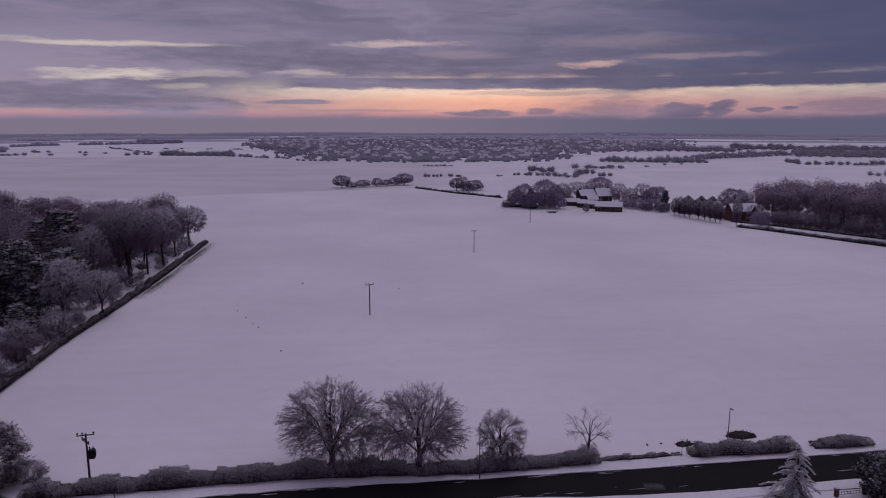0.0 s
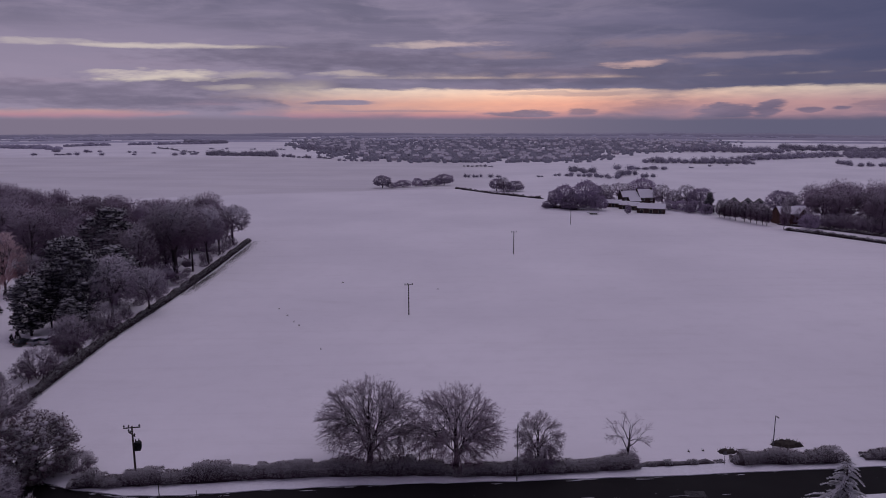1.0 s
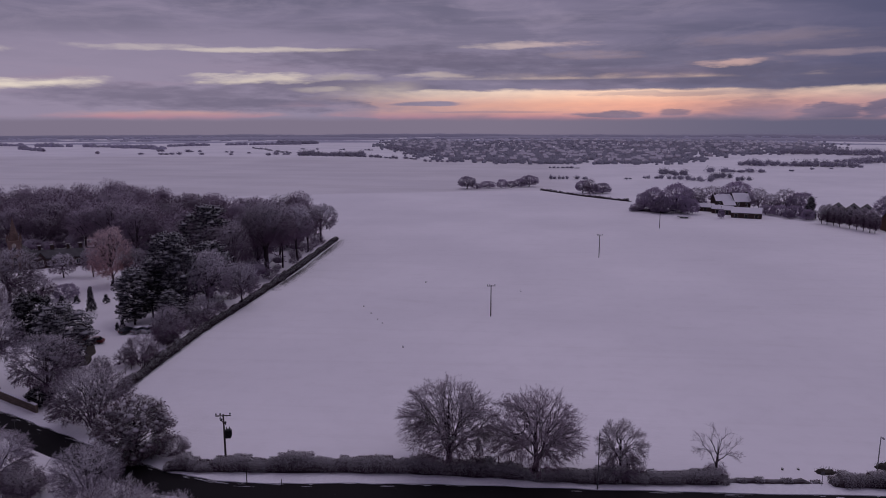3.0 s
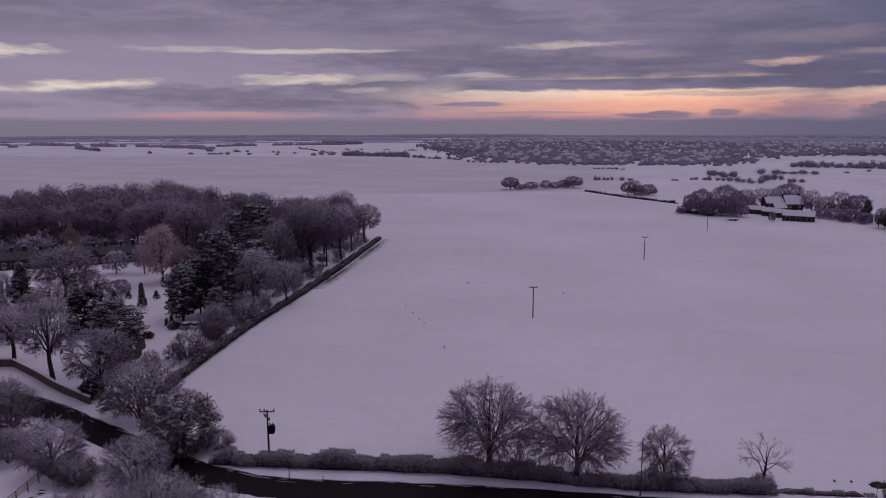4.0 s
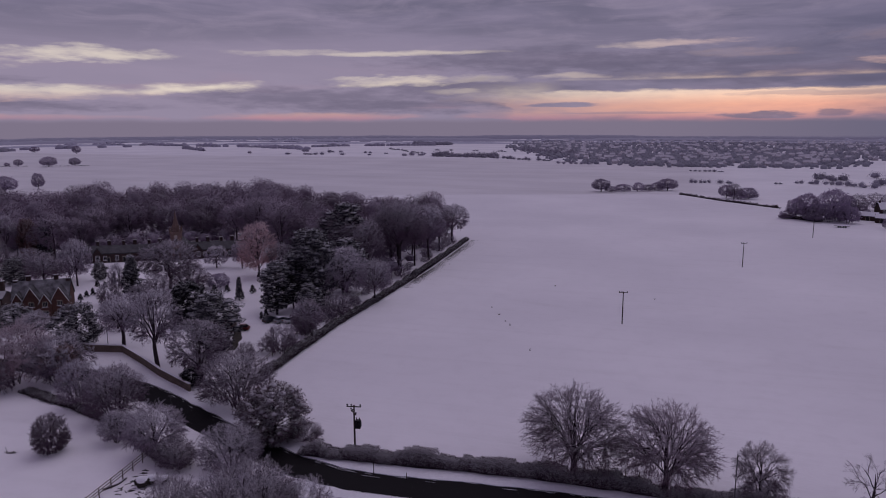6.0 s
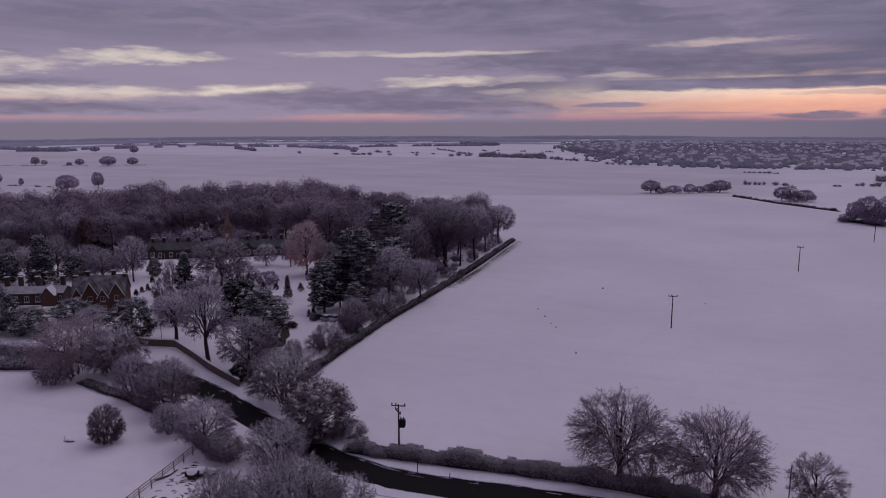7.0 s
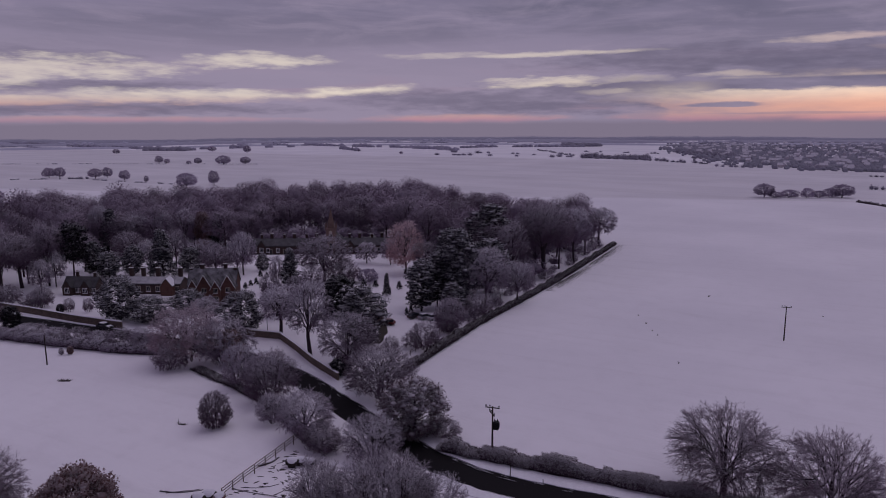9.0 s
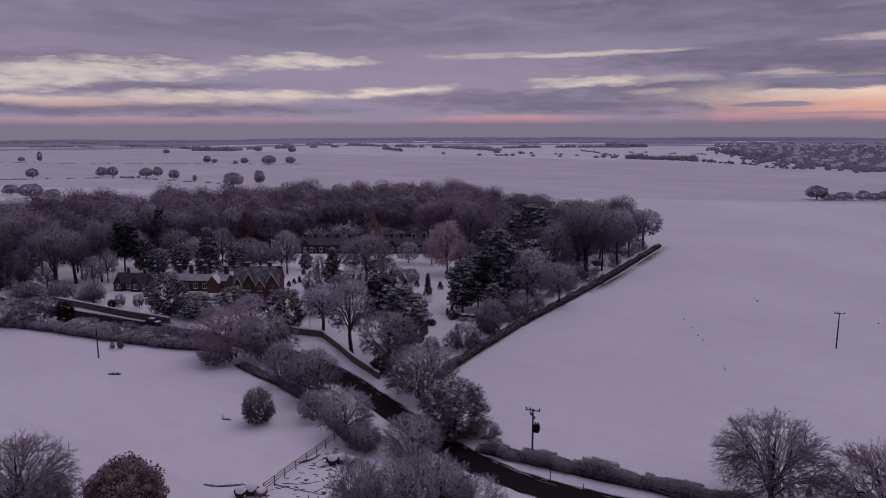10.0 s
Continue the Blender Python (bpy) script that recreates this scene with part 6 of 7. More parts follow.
# trees round the farm, tree by tree
for spec in [
    ("far_tree", 43.4, 416.1, 11.9, 8.8), ("far_tree", 47.8, 413.3, 15.1, 11.4), ("far_bush", 53.5, 407.8, 10.3, 12.0), ("far_tree", 59.8, 410.5, 18.0, 14.7), ("far_bush", 66.3, 405.1, 9.9, 9.9),
    ("far_tree", 68.6, 427.8, 13.2, 9.0), ("far_frost", 74.6, 430.8, 14.0, 8.4), ("far_frost", 90.2, 466.9, 11.4, 15.2), ("far_tree", 106.2, 474.1, 14.2, 16.2), ("far_frost", 108.2, 427.8, 14.2, 9.7),
    ("far_frost", 112.9, 419.0, 11.9, 8.2), ("far_frost", 119.6, 416.1, 14.9, 11.5), ("far_tree", 125.7, 410.5, 13.7, 13.4), ("far_bush", 115.4, 394.6, 5.2, 5.1), ("spruce", 125.7, 394.6, 12.2, 7.1),
    ("far_tree", 167.4, 399.8, 13.3, 15.0), ("far_frost", 170.0, 392.1, 12.4, 8.9), ("poplar", 141.8, 333.9, 15.6, 4.4), ("far_bush", 80.3, 389.6, 5.7, 3.2), ("far_bush", 37.3, 413.3, 3.4, 4.7),
]:
    grow(spec[0], *spec[1:5], spec[1] * 31 % 360, "frosted leafless tree beside the farm", "trees round the farm")
for spec in [
    ("far_tree", -77.7, 535.9, 10.4, 12.2), ("far_bush", -70.3, 535.9, 4.8, 7.8), ("far_bush", -62.3, 545.4, 6.2, 10.6), ("far_bush", -51.7, 550.3, 7.6, 8.0), ("far_bush", -45.4, 555.2, 5.8, 7.2),
    ("far_bush", -38.4, 565.4, 7.3, 10.1), ("far_tree", -31.9, 570.6, 10.1, 13.9), ("far_tree", 10.1, 518.0, 10.1, 10.1), ("far_frost", 15.0, 513.6, 11.6, 8.3), ("far_bush", 23.5, 518.0, 8.4, 11.8),
    ("far_bush", 18.3, 513.6, 6.7, 10.8),
]:
    grow(spec[0], *spec[1:5], spec[1] * 31 % 360, "frosted leafless tree beyond the snowy field", "trees beyond the field")
for x, y, h, w in [(126.0, 377.5, 10.2, 2.5), (127.9, 375.2, 11.0, 2.8), (129.4, 370.6, 10.9, 2.7), (130.6, 366.1, 10.8, 2.7), (133.5, 361.8, 11.2, 2.7), (134.9, 357.5, 11.1, 2.6),
                   (136.3, 353.3, 12.1, 2.6), (137.6, 349.3, 12.0, 2.6), (139.1, 347.3, 11.1, 2.3)]:
    grow("poplar", x, y, h, w * 1.7, x * 31 % 360, "narrow leafless poplar screening the barns", "poplars by the barns")
for x, y, h, w in [(39.3, 416.1, 4.8, 6.8), (50.1, 407.8, 5.7, 8.0), (62.8, 410.5, 6.0, 8.7), (77.3, 440.1, 6.4, 8.6), (97.1, 466.9, 6.8, 11.4), (110.6, 459.9, 8.2, 9.7), (108.3, 410.5, 6.0, 8.0), (113.5, 405.1, 6.6, 8.6),
                   (119.9, 399.8, 7.2, 8.5), (123.2, 389.6, 6.4, 6.4), (154.9, 337.6, 7.8, 8.3), (167.1, 375.2, 8.3, 7.3)]:
    grow("far_bush", x, y, h, w, x * 19 % 360, "frosted shrub among the farm's trees", "shrubs round the farm", "bush", "bush")
hedge("field_hedge", [(37.2, 419.0), (48.8, 410.5), (54.8, 405.1)], 3.0, 2.2, "dark clipped hedge round the farm garden", M_HEDGE_FIELD, 21, density=6, size=0.6)
hedge("field_hedge", [(142.3, 333.9), (149.3, 324.9), (165.1, 302.1), (180.3, 279.6), (194.8, 257.8)], 2.2, 1.6, "dark hedge along the farm lane", M_HEDGE_FIELD, 22, density=6, size=0.6)
FARM_LANE = [(140.0, 345.3), (153.3, 333.9), (170.1, 311.5), (186.2, 289.0), (201.5, 267.1)]
hedge("field_hedge", [(p[0] + 6, p[1] + 6) for p in FARM_LANE], 1.6, 1.2, "low hedge on the far side of the farm lane", M_HEDGE_FIELD, 23, density=5, size=0.6)
WOOD_EAST = [(157.8, 347.3), (178.1, 326.7), (193.4, 300.6), (216.6, 269.5), (293.5, 368.4), (245.9, 384.7), (204.5, 394.6), (180.4, 394.6)]
rng = random.Random(15)
east = Geo()
for i in range(8, 34):
    for j in range(15, 50):
        x, y = (i + rng.uniform(0.15, 0.85)) * 11, (j + rng.uniform(0.15, 0.85)) * 11
        if inside(x, y, WOOD_EAST):
            h = rng.uniform(17, 22)
            toward = 1 - 18 / math.hypot(x, y)
            if inside(x * toward, y * toward, WOOD_EAST):
                sprig_tree(east, rng, x, y, h, h * 0.85, 800, 0.011, 0.055)
            else:
                grow(rng.choice(("wood_a", "wood_a", "wood_b")), x, y, h, h * rng.uniform(0.75, 0.95), rng.uniform(0, 360), "leafless tree of the wood by the farm lane", "trees of the farm wood")
            for _ in range(2):
                k = rng.uniform(2.5, 5)
                sprig_tree(east, rng, x + rng.uniform(-5, 5), y + rng.uniform(-5, 5), k, k * 1.5, 90, 0.03, 0.18)
for i in range(26):
    u = i / 25 * 3
    a, b = WOOD_EAST[int(min(u, 2.99))], WOOD_EAST[int(min(u, 2.99)) + 1]
    k = u - int(min(u, 2.99))
    h = rng.uniform(6, 10)
    grow("scrub", a[0] + (b[0] - a[0]) * k + rng.uniform(-2, 2), a[1] + (b[1] - a[1]) * k + rng.uniform(0, 4), h, h * 1.2, i * 50, "frosted shrub at the farm wood's edge", "shrubs at the farm wood's edge", "bush", "bush")
solo("farm_wood_interior", east, M_WOOD_PALE, "dense leafless trees and undergrowth inside the farm wood", "trees", "stuff")


# ---------- distance: field trees, belts of woodland, the town ----------
for x, y, h, w in [(-764.6, 328.3, 10.3, 12.7), (-727.6, 382.0, 10.1, 13.1), (-718.4, 388.0, 10.6, 11.9), (-680.2, 403.0, 9.9, 14.1), (-677.5, 414.8, 10.6, 10.7), (-633.5, 404.9, 9.6, 11.3), (-589.3, 398.7, 6.5, 4.3),
                   (-504.1, 378.6, 12.6, 17.6), (-509.4, 411.4, 12.7, 10.2), (-865.5, 607.3, 10.4, 11.3), (-856.4, 613.0, 6.4, 8.9), (-817.5, 619.4, 4.7, 7.1), (-806.5, 626.3, 8.6, 11.1), (-765.2, 634.8, 12.3, 20.2),
                   (-751.2, 660.9, 10.1, 14.2), (-1158.5, 483.3, 6.9, 10.4), (-1095.6, 482.5, 15.7, 7.5), (-1257.6, 791.0, 8.8, 14.4), (-1260.3, 1017.0, 11.2, 20.1), (-1110.6, 982.7, 15.0, 16.3), (-934.8, 1121.8, 5.8, 5.8),
                   (-770.0, 1045.8, 5.2, 7.3), (-587.9, 235.8, 8.2, 12.2), (-551.2, 234.3, 10.4, 18.4), (-528.3, 239.9, 7.4, 9.9)]:
    grow("far_tree", x, y, h * 1.1, w * 0.84, x * 13 % 360, "lone frosted tree in a distant snowy field", "trees of the far fields")


def belt(ends, depth, h, spacing, label, mat, seed, scatter=1.0, name="tree_belt", fine=True):
    """A belt of far trees or a hedgerow from one end to the other, one joined uneven mass."""
    rng = random.Random(seed)
    g = Geo()
    for (ax, ay), (bx, by) in zip(ends, ends[1:]):
        a, b = Vector((ax, ay)), Vector((bx, by))
        ln = (b - a).length
        d = (b - a) / ln
        s = Vector((-d.y, d.x))
        for row in range(max(1, int(depth / spacing))):
            u = rng.uniform(0, spacing)
            while u < ln:
                p = a + d * u + s * (row * spacing + rng.uniform(-0.4, 0.4) * spacing)
                k = h * (0.75 + 0.5 * noise.noise(Vector((p.x, p.y, seed)) * (2.2 / h / 6))) * rng.uniform(0.65, 1.15)
                z = ground_z(p.x, p.y)
                w = max(k * 0.55, spacing * 0.62)
                if fine:
                    sprig_tree(g, rng, p.x, p.y, k, w * rng.uniform(1.3, 2.0), 110, 0.03, 0.17, 0.4, 0.22)
                else:
                    g.knot(Vector((p.x, p.y, z + k * 0.2)), w * rng.uniform(0.8, 1.5), k * 0.75, rng, SPECK)
                u += spacing * rng.uniform(0.45, 1.1) * (1 if rng.random() < scatter else 5)
    solo(name, g, mat, label, "trees", "stuff")


# distance haze is mixed into these three base colours
M_FAR = frosted("far_hazed_twigs", (0.46, 0.43, 0.52), 0.10, 0.0, 1.0, thin=0.5, even=0.9)
M_FARTHER = frosted("farthest_hazed_twigs", (0.56, 0.53, 0.64), 0.05, 0.0, 1.0, thin=0.5, even=0.9)
M_FARTHEST = frosted("skyline_hazed_twigs", (0.47, 0.46, 0.56), 0.0, 0.0, 1.0, thin=0.0, even=0.9)
BELTS = [
    ([(-685.6, 1035.4), (-420.8, 1018.8)], 6, 7, 14, 0.45), ([(-411.0, 1018.8), (-314.4, 1018.8)], 60, 10, 9, 1.0), ([(-314.4, 1018.8), (-237.5, 971.5)], 16, 9, 9, 1.0),
    ([(-241.2, 986.8), (-210.1, 971.5)], 6, 6, 12, 0.6), ([(-198.0, 914.7), (-128.1, 914.8), (-30.0, 956.8)], 8, 8, 9, 0.8), ([(-889.4, 1345.9), (-854.1, 1471.9), (-642.6, 1623.8)], 8, 9, 12, 0.9),
    ([(-726.1, 1666.6), (-632.7, 1666.7)], 60, 13, 12, 1.0), ([(-622.6, 1318.0), (-437.9, 1071.0)], 4, 5, 8, 0.8), ([(-501.4, 1265.1), (-328.9, 1265.3)], 4, 6, 9, 0.7), ([(-342.6, 1318.3), (-206.8, 1149.6)], 50, 12, 13, 1.0),
    ([(-275.6, 1128.9), (-155.7, 1053.2)], 8, 7, 12, 0.8), ([(-21.1, 669.3), (0.5, 676.6)], 4, 5, 5, 1.0), ([(3.3, 676.6), (24.9, 669.3)], 4, 6, 8, 0.7), ([(-22.7, 829.8), (10.7, 829.8)], 4, 4, 6, 1.0),
]
BELTS += [
    ([(51.9, 684.0), (58.5, 684.0)], 4, 5, 6, 1.0), ([(65.5, 699.4), (93.8, 691.7)], 8, 7, 7, 1.0), ([(90.4, 768.5), (106.9, 732.4)], 20, 11, 9, 1.0), ([(98.2, 691.7), (128.9, 662.2)], 8, 8, 8, 0.9),
    ([(124.8, 684.1), (153.5, 715.6)], 14, 10, 9, 1.0), ([(145.3, 676.6), (166.2, 684.1)], 10, 8, 7, 1.0), ([(140.3, 788.0), (232.1, 798.1)], 6, 9, 14, 0.6), ([(238.1, 819.1), (338.2, 901.9)], 4, 5, 8, 0.6),
    ([(206.1, 928.6), (333.4, 889.1)], 30, 11, 10, 1.0), ([(337.9, 1216.9), (485.8, 1150.3)], 90, 14, 16, 1.0), ([(350.9, 957.1), (513.0, 1036.3)], 50, 11, 11, 1.0), ([(433.6, 889.2), (431.8, 830.1), (550.5, 798.3)], 14, 9, 9, 1.0),
    ([(496.7, 1003.2), (639.6, 928.9)], 140, 13, 15, 1.0), ([(413.0, 676.8), (457.8, 662.4)], 14, 12, 9, 1.0), ([(524.1, 1266.1), (805.3, 1172.0)], 120, 14, 20, 1.0),
]
BELTS += [
    ([(-2266.5, 832.3), (-2220.8, 993.7)], 40, 12, 12, 1.0), ([(-2304.3, 1103.7), (-1607.7, 1068.2), (-1370.6, 1045.1)], 30, 11, 12, 0.9), ([(-1430.6, 964.9), (-1347.4, 1011.7)], 60, 11, 11, 1.0),
    ([(-1420.4, 1116.9), (-1288.8, 1298.1)], 14, 11, 14, 0.7), ([(-1089.5, 1249.7), (-954.8, 1149.4)], 16, 10, 9, 1.0), ([(-1380.6, 1435.1), (-1016.0, 1391.5), (-780.6, 1248.9)], 30, 11, 12, 0.9),
    ([(-723.5, 1137.2), (-565.2, 1108.3), (-431.9, 1037.6)], 6, 8, 12, 0.7), ([(-1509.0, 1301.4), (-1294.6, 1480.3)], 20, 11, 14, 0.8), ([(-767.3, 298.8), (-733.6, 348.6), (-686.9, 388.9), (-540.9, 398.2)], 3, 2.2, 4, 0.8),
    ([(-1168.0, 457.1), (-1039.9, 480.1), (-898.5, 568.6), (-730.2, 674.1)], 3, 1.6, 5, 0.8), ([(-694.3, 384.0), (-675.9, 396.1)], 4, 5, 5, 1.0), ([(-2192.6, 1008.5), (-1800.4, 962.9)], 4, 3, 6, 0.9),
]
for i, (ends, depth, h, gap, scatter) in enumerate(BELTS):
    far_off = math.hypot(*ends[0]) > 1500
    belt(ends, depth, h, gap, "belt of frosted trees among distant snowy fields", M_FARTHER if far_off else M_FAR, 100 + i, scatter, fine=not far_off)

# long low woods and ridges towards the skyline
def ridge(r, low, high, start, end, seed, label):
    """A far wooded rise along an arc: a bank with an uneven crest."""
    g = Geo()
    n = int((end - start) * 6)
    for i in range(n + 1):
        a = start + (end - start) * i / n
        d = Vector((-math.sin(radians(a)), math.cos(radians(a)), 0))
        f = 0.5 + 0.5 * noise.noise(Vector((a * 0.16, seed, 0))) + 0.16 * noise.noise(Vector((a * 1.1, seed, 3))) + 0.06 * noise.noise(Vector((a * 3.7, seed, 5)))
        taper = smoothstep(0, 3, min(a - start, end - a))
        h = (low + (high - low) * max(0.0, min(1.2, f))) * (0.1 + 0.9 * taper)
        for off, z in ((-22, -1.0), (-14, h * 0.55), (0, h), (60, -1.0)):
            p = d * (r + off)
            g.v.append(Vector((p.x, p.y, ground_z(p.x, p.y) + z)))
    for i in range(n):
        q = 4 * i
        for k in range(3):
            g.f.append((q + k, q + k + 1, q + k + 5, q + k + 4))
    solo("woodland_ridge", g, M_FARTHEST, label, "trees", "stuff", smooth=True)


# banks in the murk's colour stand in for the hazy land band
for i, (r, low, high, start, end) in enumerate([(1980, 0, 8, -48, 82), (2250, 2, 12, -48, 82), (2560, 7, 17, -48, 82)]):
    ridge(r, low, high, start, end, 11.3 * (i + 1), "long frosted wood on the hazy skyline")
rng = random.Random(77)
for i in range(3):
    r = 2250 + 160 * i
    ends = [(-(r + rng.uniform(-90, 90)) * math.sin(radians(a)), (r + rng.uniform(-90, 90)) * math.cos(radians(a))) for a in range(-42, 76, 6)]
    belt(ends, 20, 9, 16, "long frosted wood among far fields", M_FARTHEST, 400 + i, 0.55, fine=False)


# garden twigs greyed and paled to carry the haze over the town
M_TOWN_TREES = frosted("hazed_town_twigs", (0.55, 0.54, 0.63), 0.05, 0.0, 1.0, thin=0.4, even=0.9)


def town():
    """The small town in the valley: far houses with snowy roofs among garden trees, one joined mass."""
    rng = random.Random(9)
    walls, roofs, trees = Geo(), Geo(), Geo()
    made = 0
    while made < 560:
        az, r = rng.uniform(-18, 14), rng.uniform(900, 2150)
        lo = 930 + 5 * abs(az - 2) + 90 * max(0, az - 9) + 40 * max(0, -6 - az)
        if r < lo or rng.random() > 1.15 - (r - lo) / 1700:
            continue
        x, y = -r * math.sin(radians(az)), r * math.cos(radians(az))
        z, t = ground_z(x, y), rng.choice((0.2, 0.35, 1.7)) + rng.uniform(-0.15, 0.15)
        l, w, e = rng.uniform(5, 10), rng.uniform(4.5, 6), rng.uniform(2.8, 4.5)
        c, s = math.cos(t), math.sin(t)

        def at(u, v, k):
            return Vector((x + u * c - v * s, y + u * s + v * c, z + k))

        walls.prism([at(-l / 2, -w / 2, -1), at(l / 2, -w / 2, -1), at(l / 2, w / 2, -1), at(-l / 2, w / 2, -1)], (0, 0, e + 1))
        q = len(roofs.v)
        roofs.v += [at(-l / 2 - .3, -w / 2 - .3, e), at(l / 2 + .3, -w / 2 - .3, e), at(l / 2 + .3, w / 2 + .3, e), at(-l / 2 - .3, w / 2 + .3, e), at(-l / 2, 0, e + 2.8), at(l / 2, 0, e + 2.8)]
        roofs.f += [(q, q + 1, q + 5, q + 4), (q + 2, q + 3, q + 4, q + 5), (q + 1, q + 2, q + 5), (q + 3, q, q + 4)]
        for _ in range(13):
            k = rng.uniform(2.5, 6)
            u, v = x + rng.uniform(-60, 60), y + rng.uniform(-45, 45)
            trees.knot(Vector((u, v, ground_z(u, v) + k * 0.2)), k * rng.uniform(0.5, 0.95), k * 0.75, rng, SPECK)
        made += 1
    ob = thing("town", "small distant town of brick houses with snowy roofs", "town", kind="stuff")
    # walls lifted and roofs dulled towards one grey, as haze flattens them
    part("walls", walls, plain("hazed_town_brick", (0.48, 0.44, 0.48), 0.9), ob)
    part("roofs", roofs, plain("hazed_town_roof_snow", (0.62, 0.59, 0.64), 0.8), ob)
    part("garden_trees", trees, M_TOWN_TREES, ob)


town()


# ---------- fences, gate, cars and small things ----------
def fence(path, height, spacing, rails, label, thick=0.11, name="fence"):
    """Posts and rails along a path; each post and each rail a piece of its own."""
    ob = thing(name, label, "fence")
    post = Geo()
    post.box(-thick / 2, -thick / 2, -0.3, thick / 2, thick / 2, height)
    post.box(-thick / 2 - 0.015, -thick / 2 - 0.015, height, thick / 2 + 0.015, thick / 2 + 0.015, height + 0.06)
    me = post.mesh("post", M_WOOD)
    for (ax, ay), (bx, by) in zip(path, path[1:]):
        a, b = Vector((ax, ay, 0)), Vector((bx, by, 0))
        n = max(1, round((b - a).length / spacing))
        turn = math.atan2(by - ay, bx - ax)
        for i in range(n + 1):
            p = new("post", me)
            p.parent = ob
            p.matrix_local = Matrix.Translation(a.lerp(b, i / n)) @ Matrix.Rotation(turn, 4, "Z")
        side = Vector((-(by - ay), bx - ax, 0)).normalized() * (thick * 0.5 + 0.02)
        for r in range(rails):
            z = height * (0.92 - r * 0.8 / max(1, rails))
            g = Geo()
            s = side * 0.4
            g.prism([a + side - s + Vector((0, 0, z)), b + side - s + Vector((0, 0, z)), b + side + s + Vector((0, 0, z)), a + side + s + Vector((0, 0, z))], (0, 0, 0.09))
            part("rail", g, M_WOOD, ob)
    return ob


fence([(-73.9, 58.3), (-75.0, 63.0), (-76.5, 70.7), (-78.1, 78.0)], 1.5, 2.6, 3, "weathered post and rail fence round the paddock")
fence([(-83.0, 108.3), (-86.2, 115.7), (-90.7, 138.4), (-92.7, 157.2), (-96.7, 190.1)], 1.2, 3.0, 2, "old post and rail fence inside the field hedge")
fence([(-14.8, 96.2), (-7.1, 96.5)], 1.3, 1.9, 0, "row of old fence posts behind the roadside hedge")

# gate between brick pillars
gate = thing("garden_gate", "low iron garden gate between brick pillars", "gate", at=on_ground(55.4, 87.4, 8, sink=0.0))
for gx in (-2.1, 2.1):
    g = Geo()
    g.box(gx - 0.22, -0.22, -0.2, gx + 0.22, 0.22, 1.05)
    g.box(gx - 0.28, -0.28, 1.05, gx + 0.28, 0.28, 1.2)
    pil = part("pillar", g, M_BRICK, gate, "square brick pillar")
    g = Geo()
    g.tube([Vector((gx, 0, 1.2)), Vector((gx, 0, 1.28)), Vector((gx, 0, 1.38))], [0.26, 0.24, 0.08], 10)
    part("snow", g, M_SNOWCAP, pil, "cap of snow on the pillar")
for z in (0.25, 0.6, 0.95):
    g = Geo()
    g.box(-1.88, -0.02, z, 1.88, 0.02, z + 0.05)
    part("bar", g, M_DARK, gate)
for k in range(9):
    g = Geo()
    g.box(-1.8 + k * 0.45 - 0.015, -0.015, 0.2, -1.8 + k * 0.45 + 0.015, 0.015, 1.05)
    part("upright", g, M_DARK, gate)


def paint(name, colour):
    m, n, p = material(name, 0.35, 0.0)
    co = n.add("ShaderNodeTexCoord").outputs["Object"]
    n.put(p, "Base Color", n.mix(n.smooth(n.noise(co, 3.0, 4.0), 0.4, 0.7), colour, [c * 0.6 + 0.02 for c in colour]))
    return m


def lamp_glow(name, colour, power):
    m, n, p = material(name, 0.4)
    p.inputs["Base Color"].default_value = (*colour, 1)
    p.inputs["Emission Color"].default_value = (*colour, 1)
    p.inputs["Emission Strength"].default_value = power
    return m


M_LAMP = lamp_glow("amber_lamp", (1.0, 0.35, 0.12), 2.5)
M_LENS = plain("lamp_lens", (0.3, 0.06, 0.05), 0.3)


